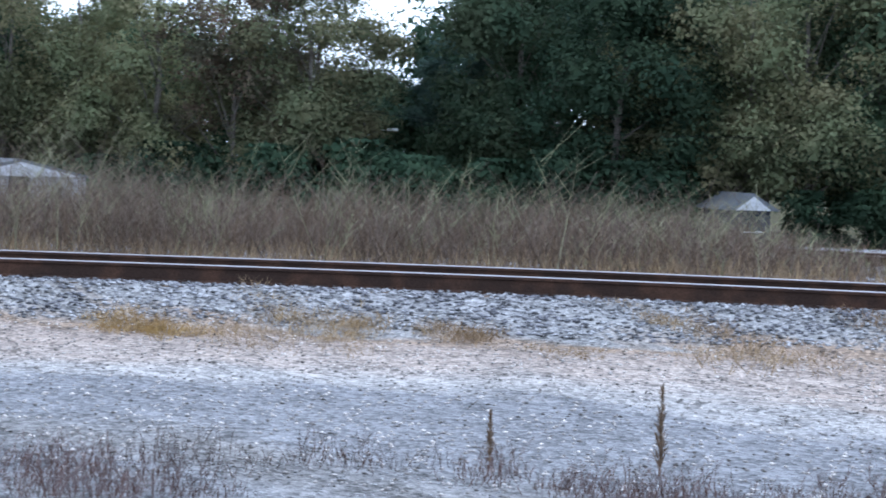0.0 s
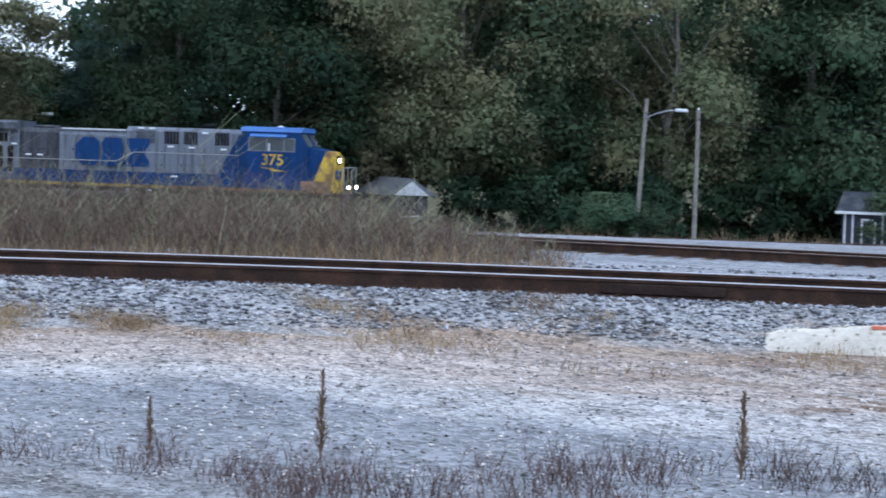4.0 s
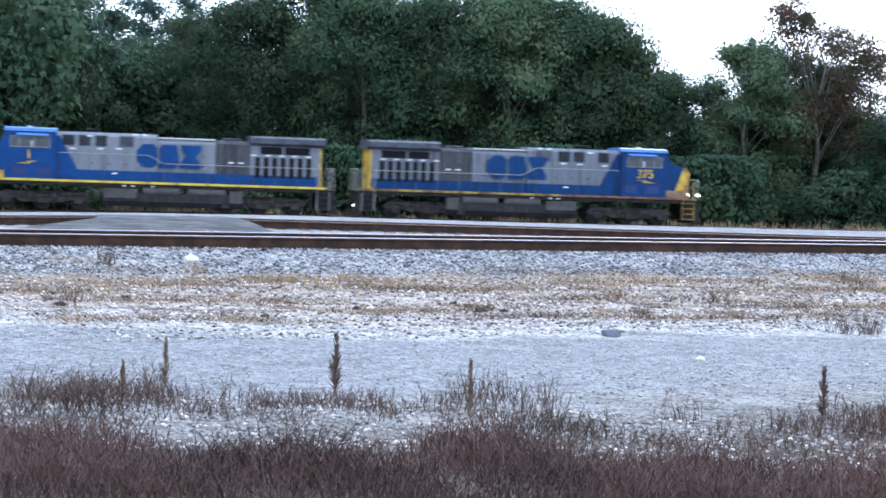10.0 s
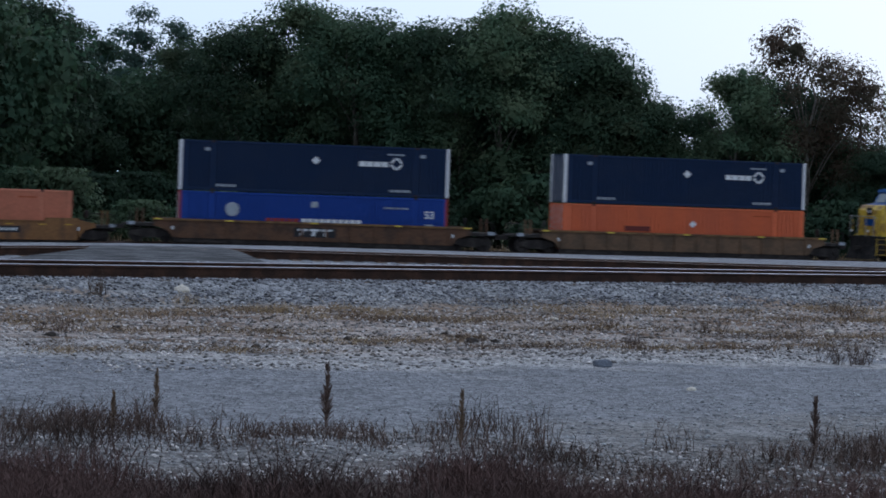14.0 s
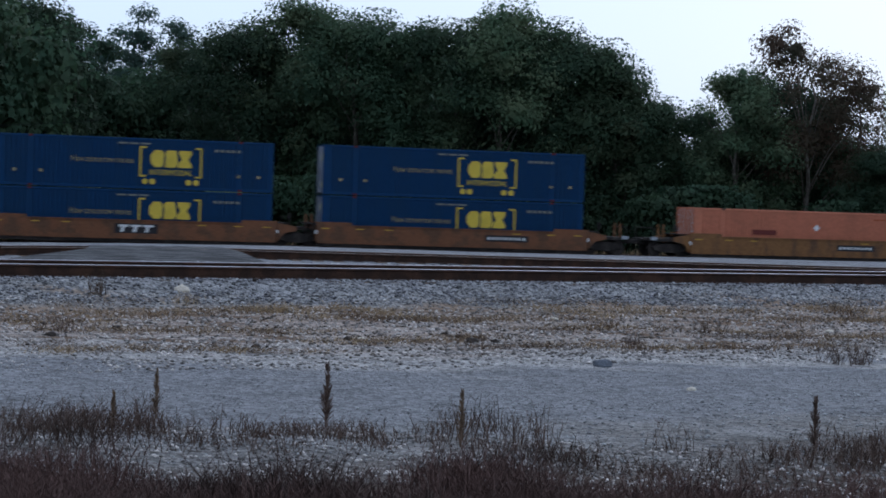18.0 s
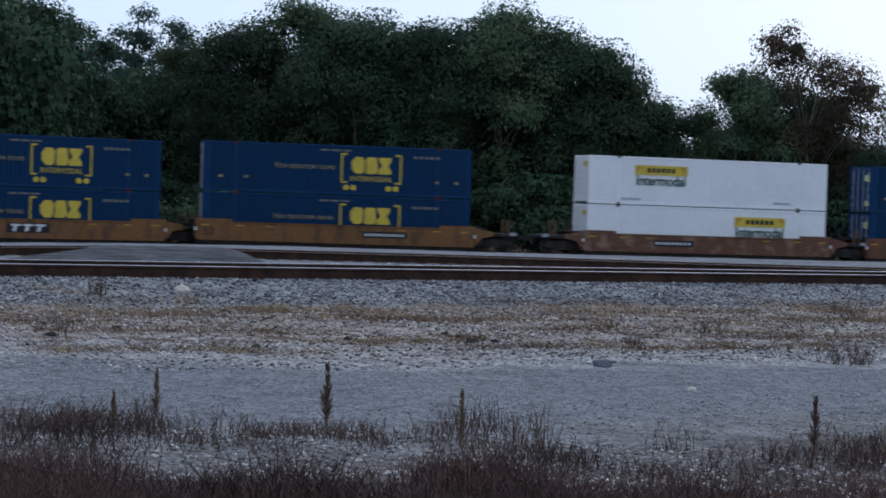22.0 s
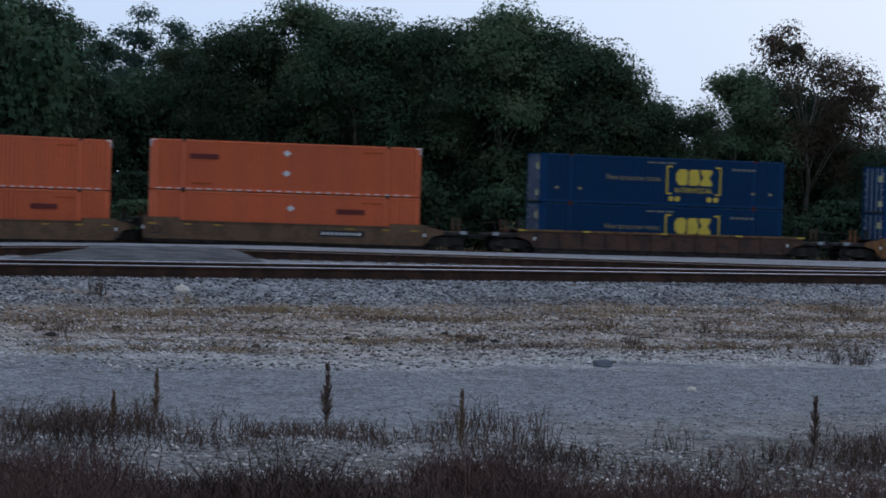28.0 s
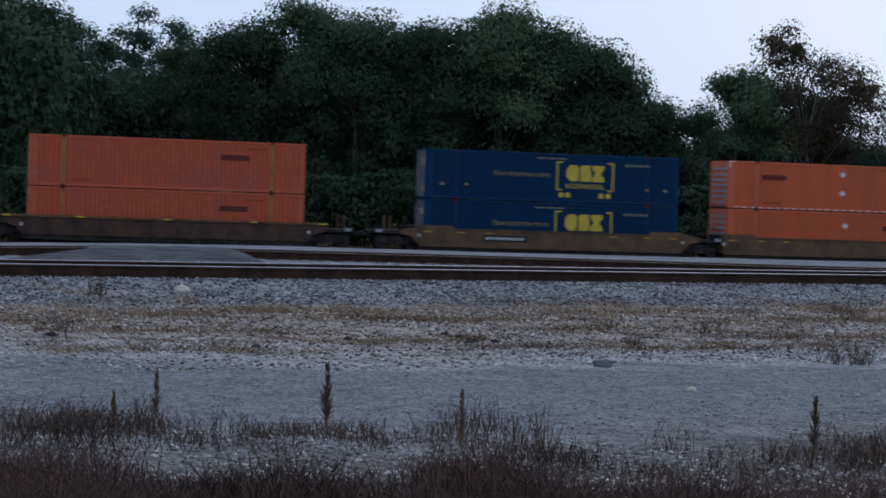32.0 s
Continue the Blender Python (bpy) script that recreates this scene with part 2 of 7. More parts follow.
# ---- mesh helpers ----
class Shape:
    """Collects vertices and faces of one mesh."""

    def __init__(self):
        self.v, self.f = [], []

    def add(self, verts, faces):
        n = len(self.v)
        self.v += [tuple(p) for p in verts]
        self.f += [tuple(i + n for i in face) for face in faces]
        return self

    def box(self, x0, x1, y0, y1, z0, z1, c=0.0):
        """A box, its long edges cut by c."""
        if c <= 0:
            p = [(x, y, z) for x in (x0, x1) for y in (y0, y1) for z in (z0, z1)]
            return self.add(p, [(0, 1, 3, 2), (4, 6, 7, 5), (0, 4, 5, 1), (2, 3, 7, 6), (0, 2, 6, 4), (1, 5, 7, 3)])
        ring = [(y0 + c, z0), (y1 - c, z0), (y1, z0 + c), (y1, z1 - c), (y1 - c, z1), (y0 + c, z1), (y0, z1 - c), (y0, z0 + c)]
        return self.prism_x(ring, x0, x1)

    def prism_x(self, ring, x0, x1):
        n = len(ring)
        p = [(x0, y, z) for y, z in ring] + [(x1, y, z) for y, z in ring]
        faces = [(i, (i + 1) % n, n + (i + 1) % n, n + i) for i in range(n)]
        return self.add(p, faces + [tuple(range(n - 1, -1, -1)), tuple(range(n, 2 * n))])

    def prism_y(self, ring, y0, y1):
        n = len(ring)
        p = [(x, y0, z) for x, z in ring] + [(x, y1, z) for x, z in ring]
        faces = [(i, n + i, n + (i + 1) % n, (i + 1) % n) for i in range(n)]
        return self.add(p, faces + [tuple(range(n)), tuple(range(2 * n - 1, n - 1, -1))])

    def rod(self, a, b, r0, r1=None, sides=8):
        a, b = Vector(a), Vector(b)
        r1 = r0 if r1 is None else r1
        d = (b - a).normalized()
        u = d.orthogonal().normalized()
        w = d.cross(u)
        p = []
        for c, r in ((a, r0), (b, r1)):
            p += [c + (u * math.cos(2 * math.pi * i / sides) + w * math.sin(2 * math.pi * i / sides)) * r for i in range(sides)]
        faces = [(i, (i + 1) % sides, sides + (i + 1) % sides, sides + i) for i in range(sides)]
        return self.add(p, faces + [tuple(range(sides - 1, -1, -1)), tuple(range(sides, 2 * sides))])

    def disc(self, c, r, y0, y1, sides=20):
        return self.rod((c[0], y0, c[1]), (c[0], y1, c[1]), r, r, sides)

    def data(self, name, mat, smooth=False):
        me = bpy.data.meshes.new(name)
        me.from_pydata(self.v, [], self.f)
        if smooth:
            me.polygons.foreach_set("use_smooth", [True] * len(self.f))
        me.materials.append(M[mat] if isinstance(mat, str) else mat)
        me.update()
        return me


def part(name, shape, mat, parent, label="", at=None):
    ob = new(name, shape.data(name, mat))
    ob.parent = parent
    if at is not None:
        ob.matrix_basis = at
    return tagged(ob, label)


def thing(name, label, category, group="", kind="", at=None, shape=None, mat=None):
    ob = new(name, shape.data(name, mat) if shape else None)
    if at is not None:
        ob.matrix_basis = at
    return tagged(ob, label, category, group, kind)


def raw(name, verts, faces, mat):
    """A mesh from arrays: verts (n, 3), faces (m, 3 or 4)."""
    me = bpy.data.meshes.new(name)
    me.vertices.add(len(verts))
    me.vertices.foreach_set("co", np.asarray(verts, dtype=np.float32).ravel())
    k = faces.shape[1]
    me.loops.add(faces.size)
    me.loops.foreach_set("vertex_index", faces.astype(np.int32).ravel())
    me.polygons.add(len(faces))
    me.polygons.foreach_set("loop_start", np.arange(0, faces.size, k, dtype=np.int32))
    me.update(calc_edges=True)
    me.materials.append(M[mat])
    return me


# ---- the three tracks, as smooth lines in plan ----
def spline(points, step=0.5):
    pts = [Vector(p) for p in points]
    pts = [2 * pts[0] - pts[1]] + pts + [2 * pts[-1] - pts[-2]]
    fine = []
    for i in range(1, len(pts) - 2):
        a, b, c, d = pts[i - 1:i + 3]
        n = max(2, int((c - b).length / step))
        for k in range(n):
            u = k / n
            fine.append(0.5 * (2 * b + (c - a) * u + (2 * a - 5 * b + 4 * c - d) * u * u + (3 * b - a - 3 * c + d) * u ** 3))
    fine.append(pts[-2])
    arr = np.array([(p.x, p.y) for p in fine])
    for _ in range(40):
        arr[1:-1] = 0.25 * arr[:-2] + 0.5 * arr[1:-1] + 0.25 * arr[2:]
    return arr


class Line:
    """A line in plan with its length along it; s is 0 where it crosses x = 0."""

    def __init__(self, points, height, step=0.5):
        self.p = spline(points, step)
        d = np.hypot(*np.diff(self.p, axis=0).T)
        self.s = np.concatenate([[0], np.cumsum(d)])
        self.s -= np.interp(0, self.p[:, 0], self.s)
        self.z = height
        self.dip, self.dip_from, self.dip_span = 0.0, -12.0, 30.0

    def at(self, s):
        s = np.asarray(s, dtype=float)
        x = np.interp(s, self.s, self.p[:, 0])
        y = np.interp(s, self.s, self.p[:, 1])
        a, b = self.p[1] - self.p[0], self.p[-1] - self.p[-2]
        a, b = a / np.hypot(*a), b / np.hypot(*b)
        lo, hi = np.minimum(s - self.s[0], 0), np.maximum(s - self.s[-1], 0)
        return np.stack([x + lo * a[0] + hi * b[0], y + lo * a[1] + hi * b[1]], -1)

    def drop(self, x):
        """How far the line sinks on the stretch far to the left."""
        u = np.clip((self.dip_from - np.asarray(x, dtype=float)) / self.dip_span, 0, 1)
        return self.dip * u * u * (3 - 2 * u)

    def dist(self, xy):
        """Distance of points from the line, positive beyond it (seen from the camera)."""
        xy = np.asarray(xy, dtype=float)
        q = self.at(np.linspace(self.s[0] - 150, self.s[-1] + 150, 110))
        best = np.full(len(xy), 1e9)
        side = np.zeros(len(xy))
        for i in range(len(q) - 1):
            a, e = q[i], q[i + 1] - q[i]
            w = xy - a
            u = np.clip((w @ e) / (e @ e), 0, 1)
            off = w - u[:, None] * e
            d = np.hypot(off[:, 0], off[:, 1])
            near = d < best
            best = np.where(near, d, best)
            side = np.where(near, np.sign(e[0] * w[:, 1] - e[1] * w[:, 0]), side)
        return best * side


NEAR = Line([(-75, -38), (-45, -7.5), (-30, 8), (-18, 20.2), (-14.8, 23.3), (-11.5, 25.7), (-6, 28.7), (0, 32), (11, 38.4), (30, 49.3), (90, 84)], 0.65)
MIDDLE = Line([(-120, -8), (-70, 21), (-43, 36), (-32.4, 40.3), (-23, 43.4), (-13.2, 46.2), (0, 49.5), (12, 51), (30, 58), (90, 93)], 0.33)
MAIN = Line([(-480, -90), (-160, 34), (-100, 62.4), (-84, 70.4), (-67.6, 79.5), (-53.5, 88.3), (-38, 104), (-25, 117.0), (-12, 119.8), (0, 121.8), (15, 125.4), (30, 130.4), (60, 141.6), (120, 164), (260, 216)], -1.5)
MAIN.dip = 0.42
MIDDLE.dip, MIDDLE.dip_from, MIDDLE.dip_span = 0.24, -6.0, 12.0


# ---- ground ----
def smooth(a, b, x):
    u = np.clip((x - a) / (b - a), 0, 1)
    return u * u * (3 - 2 * u)


def bank_width(x):
    return np.interp(x, [-28, -18, -14, -10.8, -7.6, -4.5, -1.5], [20.0, 16.5, 14.0, 14.5, 18.0, 22.5, 27.7])


def ground_parts(xy):
    xy = np.asarray(xy, dtype=float)
    dn, dm, dt = NEAR.dist(xy), MIDDLE.dist(xy), MAIN.dist(xy)
    x, y = xy[:, 0], xy[:, 1]
    reach = np.maximum(-dn, 0)
    slope = (10 / bank_width(x) - 0.087) / 7.6
    bank = np.where(reach < 10, 0.087 * np.minimum(reach / 2.4, 1) + np.maximum(reach - 2.4, 0) * slope, reach / bank_width(x))
    front = np.interp(-dn, [0, 1.3, 1.65, 2.5, 5, 10, 40], [0.465, 0.465, 0.36, 0.17, 0.07, 0.0, 0.0])
    w = np.clip(dn / np.maximum(dn - dm, 0.01), 0, 1)
    low = MIDDLE.drop(x)
    between = 0.45 - (0.32 + low) * smooth(0.12, 0.85, w)
    v = np.clip(dm / np.maximum(dm - dt, 0.01), 0, 1)
    far = 0.13 - low - (1.77 + MAIN.drop(x) - low) * v ** 1.3
    beyond = -1.64 - MAIN.drop(x) - 0.96 * smooth(2, 14, dt)
    z = np.where(dn < 0, front, np.where(dm < 0, between, np.where(dt < 0, far, beyond)))
    rough = np.sin(x * 0.9 + 1.3 * np.sin(y * 0.7)) * np.cos(y * 1.1 + np.sin(x * 0.5))
    off = np.minimum(np.minimum(abs(dn), abs(dm)), abs(dt))
    z = z + rough * 0.03 * smooth(2, 4, off)
    return z, bank, dn, dm, dt


def ground_z(x, y):
    return float(ground_parts([(x, y)])[0][0])


def build_ground():
    xs = np.concatenate([np.linspace(-1500, -130, 12), np.linspace(-115, -34, 40), np.linspace(-32, 16, 194), np.linspace(18, 130, 50), np.linspace(150, 1500, 12)])
    ys = np.concatenate([np.linspace(-1500, -60, 10), np.linspace(-50, 8, 24), np.linspace(8.4, 54, 184), np.linspace(55, 210, 90), np.linspace(230, 2500, 12)])
    gx, gy = np.meshgrid(xs, ys)
    xy = np.stack([gx.ravel(), gy.ravel()], -1)
    z, bank, dn, dm, dt = ground_parts(xy)
    nx, ny = len(xs), len(ys)
    i = np.arange(nx * ny).reshape(ny, nx)
    faces = np.stack([i[:-1, :-1], i[:-1, 1:], i[1:, 1:], i[1:, :-1]], -1).reshape(-1, 4)
    me = raw("ground", np.column_stack([xy, z]), faces, "ground")
    me.polygons.foreach_set("use_smooth", [True] * len(faces))
    for name, values in (("bank", np.where(dn < 0, np.minimum(bank, 0.52 + 0.6 * smooth(-7.5, -5.0, xy[:, 0])), -1.0)), ("beyond", np.clip(dt / 10, -1, 1)), ("bed", np.exp(-(np.minimum(abs(dn - 0.4), np.minimum(abs(dm), abs(dt) * 0.6)) / 2.6) ** 4))):
        me.attributes.new(name, "FLOAT", "POINT").data.foreach_set("value", values.astype(np.float32))
    return tagged(new("ground", me), "pale grey gravel road and dry stony ground beside the tracks", "ground", kind="structure")


def ground_material():
    m = bpy.data.materials.new("gravel ground")
    m.use_nodes = True
    nt = m.node_tree
    N, L = nt.nodes.new, nt.links.new
    bsdf = nt.nodes["Principled BSDF"]
    bsdf.inputs["Roughness"].default_value = 0.95
    bsdf.inputs["Specular IOR Level"].default_value = 0.06
    geo = N("ShaderNodeNewGeometry")

    def noise_of(scale, detail=5, stretch=None):
        n = N("ShaderNodeTexNoise")
        n.inputs["Scale"].default_value, n.inputs["Detail"].default_value = scale, detail
        if stretch:
            mp = N("ShaderNodeMapping")
            mp.inputs["Rotation"].default_value = (0, 0, radians(-28))
            mp.inputs["Scale"].default_value = stretch
            L(geo.outputs["Position"], mp.inputs[0])
            L(mp.outputs[0], n.inputs["Vector"])
        else:
            L(geo.outputs["Position"], n.inputs["Vector"])
        return n.outputs["Fac"]

    def mixed(fac, a, b):
        n = N("ShaderNodeMix")
        n.data_type = "RGBA"
        L(fac, n.inputs[0])
        for k, s in ((6, a), (7, b)):
            if isinstance(s, tuple):
                n.inputs[k].default_value = (*s, 1)
            else:
                L(s, n.inputs[k])
        return n.outputs[2]

    def ranged(v, a, b, lo=0.0, hi=1.0):
        n = N("ShaderNodeMapRange")
        for k, s in zip(("From Min", "From Max", "To Min", "To Max"), (a, b, lo, hi)):
            n.inputs[k].default_value = s
        L(v, n.inputs["Value"])
        return n.outputs[0]

    def maths(op, a, b):
        n = N("ShaderNodeMath")
        n.operation = op
        for k, s in enumerate((a, b)):
            if isinstance(s, (int, float)):
                n.inputs[k].default_value = s
            else:
                L(s, n.inputs[k])
        return n.outputs[0]

    bank = N("ShaderNodeAttribute")
    bank.attribute_name = "bank"
    bed = N("ShaderNodeAttribute")
    bed.attribute_name = "bed"
    beyond = N("ShaderNodeAttribute")
    beyond.attribute_name = "beyond"
    streak = noise_of(1.0, 6, (0.4, 1.2, 1))
    lines = noise_of(1.0, 7, (0.9, 2.7, 1))
    patches = noise_of(0.45, 6)
    grit = noise_of(48, 3)
    wob = maths("ADD", bank.outputs["Fac"], ranged(streak, 0.3, 0.7, -0.035, 0.035))
    ramp = N("ShaderNodeValToRGB")
    stops = [(0.0, (0.30, 0.30, 0.32)), (0.075, (0.29, 0.285, 0.285)), (0.1, (0.285, 0.215, 0.165)), (0.135, (0.325, 0.272, 0.243)), (0.24, (0.392, 0.336, 0.305)),
             (0.30, (0.37, 0.352, 0.345)), (0.345, (0.34, 0.328, 0.326)), (0.375, (0.21, 0.212, 0.228)), (0.50, (0.214, 0.216, 0.231)),
             (0.555, (0.22, 0.212, 0.21)), (0.63, (0.1, 0.08, 0.07)), (1.0, (0.075, 0.058, 0.048))]
    el = ramp.color_ramp.elements
    while len(el) < len(stops):
        el.new(0.5)
    for e, (p, c) in zip(el, stops):
        e.position, e.color = p, (*c, 1)
    L(wob, ramp.inputs[0])
    dry = maths("MULTIPLY", ranged(lines, 0.47, 0.56), ranged(patches, 0.34, 0.5))
    on_bank = maths("MULTIPLY", ranged(bank.outputs["Fac"], 0.07, 0.12), ranged(bank.outputs["Fac"], 0.34, 0.28))
    across = N("ShaderNodeSeparateXYZ")
    L(geo.outputs["Position"], across.inputs[0])
    c = mixed(maths("MULTIPLY", maths("MULTIPLY", dry, on_bank), ranged(across.outputs[0], -11, -6, 0.18, 0.95)), ramp.outputs[0], (0.125, 0.082, 0.056))
    far = mixed(bed.outputs["Fac"], mixed(ranged(patches, 0.4, 0.6), (0.20, 0.205, 0.225), (0.26, 0.26, 0.28)), (0.235, 0.24, 0.26))
    far = mixed(ranged(beyond.outputs["Fac"], 0.15, 0.7), far, (0.07, 0.065, 0.035))
    c = mixed(ranged(bank.outputs["Fac"], -0.2, 0.0), far, c)
    cells = N("ShaderNodeTexVoronoi")
    cells.inputs["Scale"].default_value = 21
    L(geo.outputs["Position"], cells.inputs["Vector"])
    sep = N("ShaderNodeSeparateColor")
    L(cells.outputs["Color"], sep.inputs[0])
    hsv = N("ShaderNodeHueSaturation")
    calm = maths("MULTIPLY", ranged(bank.outputs["Fac"], 0.34, 0.38), ranged(bank.outputs["Fac"], 0.53, 0.49))
    strength = ranged(calm, 0, 1, 1.0, 0.9)
    wide = N("ShaderNodeTexVoronoi")
    wide.inputs["Scale"].default_value = 4.5
    L(geo.outputs["Position"], wide.inputs["Vector"])
    sep2 = N("ShaderNodeSeparateColor")
    L(wide.outputs["Color"], sep2.inputs[0])
    one = maths("ADD", ranged(sep.outputs[0], 0, 1, -0.42, 0.42), ranged(sep2.outputs[0], 0, 1, -0.14, 0.14))
    two = ranged(grit, 0.3, 0.7, -0.36, 0.36)
    three = ranged(lines, 0.3, 0.7, -0.26, 0.26)
    L(maths("ADD", maths("MULTIPLY", maths("ADD", one, two), strength), maths("ADD", maths("MULTIPLY", three, ranged(calm, 0, 1, 1.0, 0.2)), 1.0)), hsv.inputs["Value"])
    L(c, hsv.inputs["Color"])
    L(hsv.outputs[0], bsdf.inputs["Base Color"])
    b = N("ShaderNodeBump")
    b.inputs["Strength"].default_value = 0.7
    b.inputs["Distance"].default_value = 0.03
    L(maths("ADD", cells.outputs["Distance"], grit), b.inputs["Height"])
    L(b.outputs[0], bsdf.inputs["Normal"])
    return m


M["ground"] = ground_material()
ground = build_ground()


# ---- tracks: two rails, ties and fastenings each ----
def sweep(line, ring, offset, s0, s1, step, z):
    """A rail section swept along a line at a sideways offset."""
    s = np.arange(s0, s1 + step, step)
    p = line.at(s)
    t = np.gradient(p, axis=0)
    t /= np.hypot(t[:, 0], t[:, 1])[:, None]
    nrm = np.stack([-t[:, 1], t[:, 0]], -1)
    sh = Shape()
    k = len(ring)
    verts = []
    for i in range(len(s)):
        for o, h in ring:
            q = p[i] + nrm[i] * (offset + o)
            verts.append((q[0], q[1], z + h - line.drop(q[0])))
    faces = [(i * k + j, (i + 1) * k + j, (i + 1) * k + (j + 1) % k, i * k + (j + 1) % k) for i in range(len(s) - 1) for j in range(k)]
    faces += [tuple(range(k)), tuple(range((len(s) - 1) * k + k - 1, (len(s) - 1) * k - 1, -1))]
    return sh.add(verts, faces)


RAIL = [(-0.07, -0.186), (0.07, -0.186), (0.07, -0.172), (0.012, -0.155), (0.012, -0.045), (0.036, -0.036), (0.036, -0.008), (-0.036, -0.008), (-0.036, -0.036), (-0.012, -0.045), (-0.012, -0.155), (-0.07, -0.172)]
HEAD = [(-0.036, -0.0078), (0.036, -0.0078), (0.029, 0.0), (-0.029, 0.0)]


def build_track(line, name, s0, s1, step, top, label, tie_span):
    root = thing(name, label, "railway track", kind="structure")
    for side in (-1, 1):
        z = line.z
        rail = part("rail", sweep(line, RAIL, side * 0.753, s0, s1, step, z), "rust_rail", root)
        part("rail_head", sweep(line, HEAD, side * 0.753, s0, s1, step, z), top, rail, "worn running surface")
    tie = Shape().prism_x([(-1.3, -0.42), (1.3, -0.42), (1.3, -0.205), (1.28, -0.19), (-1.28, -0.19), (-1.3, -0.205)], -0.11, 0.11)
    me = tie.data("tie", "tie")
    plate = Shape()
    for y in (-0.753, 0.753):
        plate.box(-0.09, 0.09, y - 0.18, y + 0.18, -0.19, -0.178)
        for x in (-0.06, 0.06):
            plate.box(x - 0.012, x + 0.012, y - 0.11, y - 0.085, -0.18, -0.145)
    pm = plate.data("tie_plate", "rust_rail")
    rng = random.Random(7)
    for s in np.arange(tie_span[0], tie_span[1], 0.53):
        a, b = line.at(s - 0.1), line.at(s + 0.1)
        ang = math.degrees(math.atan2(b[1] - a[1], b[0] - a[0]))
        c = line.at(s)
        for data, nm in ((me, "tie"), (pm, "tie_plate")):
            ob = new(nm, data)
            ob.parent = root
            ob.matrix_basis = pose(c[0], c[1], line.z - float(line.drop(c[0])) + (rng.uniform(-0.015, 0.01) if nm == "tie" else 0), 0, 0, ang + rng.uniform(-0.8, 0.8))
    return root


build_track(NEAR, "near_track", -70, 70, 0.6, "rail_top", "rust-brown main track with bright worn rail heads on grey ballast", (-29, 17))
build_track(MIDDLE, "middle_track", -90, 70, 0.8, "rail_top_dull", "rusty little-used track bedded in grey ballast", (-34, 16))
build_track(MAIN, "far_track", -300, 160, 1.5, "rail_top_dull", "rusty track carrying the passing train", (-60, -10))


def joint_bar(s):
    c, b = NEAR.at(s), NEAR.at(s + 0.1)
    ang = math.degrees(math.atan2(b[1] - c[1], b[0] - c[0]))
    root = thing("joint_bar", "rust-brown bolted joint bar on the near rail", "rail joint", at=pose(c[0], c[1], NEAR.z, 0, 0, ang))
    y = -0.753 - 0.03
    part("bar", Shape().box(-0.6, 0.6, y - 0.02, y + 0.02, -0.15, -0.05, 0.008), "joint_rust", root)
    for x in (-0.36, -0.22, -0.08, 0.08, 0.22, 0.36):
        part("bolt", Shape().rod((x, y - 0.02, -0.1), (x, y - 0.055, -0.1), 0.022, 0.022, 6), "joint_rust", root)


M["joint_rust"] = material("bright rust", (0.045, 0.03, 0.025), 0.85, 0, 0.3, 5, 40, 0.2)
joint_bar(-12.2)


# ---- asphalt crossing stub over the middle track ----
def build_crossing():
    sh = Shape()
    s = np.linspace(-8.9, -4.8, 12)
    c = MIDDLE.at(s)
    t = MIDDLE.at(s + 0.1) - c
    n = np.stack([-t[:, 1], t[:, 0]], -1) / np.hypot(t[:, 0], t[:, 1])[:, None]
    cross = [(-7.5, 0.27), (-5, 0.3), (-2.0, 0.33), (0.0, 0.335), (1.2, 0.33), (2.0, 0.1)]
    verts = []
    for i in range(len(s)):
        edge = 0.0 if 0 < i < len(s) - 1 else -0.3
        lean = 0.25 * (1 - abs(2 * i / (len(s) - 1) - 1))
        for o, z in cross:
            p = c[i] + n[i] * o + (c[0] - c[-1]) * (0.1 * max(0, -o - 1) * (1 - i / (len(s) - 1)))
            verts.append((p[0], p[1], z - float(MIDDLE.drop(p[0])) + edge * 0.9 + 0.03 * math.sin(3 * i) * 0.3))
    k = len(cross)
    faces = [(i * k + j, (i + 1) * k + j, (i + 1) * k + j + 1, i * k + j + 1) for i in range(len(s) - 1) for j in range(k - 1)]
    return thing("asphalt_crossing", "worn grey asphalt crossing humped over the middle track", "road", kind="structure", shape=sh.add(verts, faces), mat="asphalt")


build_crossing()


# ---- loose stones ----
def stones(name, label, xy, size, mat, sink=0.3, seed=1, zoff=0.0):
    rng = np.random.default_rng(seed)
    n = len(xy)
    z = ground_parts(xy)[0] + zoff
    base = np.array([(1, 0, 0), (0, 1, 0), (-1, 0, 0), (0, -1, 0), (0.2, 0.1, 1), (0, 0, -0.6)], dtype=float)
    f = np.array([(0, 1, 4), (1, 2, 4), (2, 3, 4), (3, 0, 4), (1, 0, 5), (2, 1, 5), (3, 2, 5), (0, 3, 5)])
    r = size * rng.uniform(0.55, 1.5, n)
    v = base[None] * rng.uniform(0.6, 1.25, (n, 6, 3))
    a = rng.uniform(0, 2 * np.pi, n)
    ca, sa = np.cos(a)[:, None], np.sin(a)[:, None]
    vx = v[..., 0] * ca - v[..., 1] * sa
    vy = v[..., 0] * sa + v[..., 1] * ca
    v = np.stack([vx, vy, v[..., 2] * 0.55], -1) * r[:, None, None]
    v += np.column_stack([xy, z + r * (0.5 - sink)])[:, None, :]
    faces = (f[None] + 6 * np.arange(n)[:, None, None]).reshape(-1, 3)
    return tagged(new(name, raw(name, v.reshape(-1, 3), faces, mat)), label, "gravel", kind="stuff")


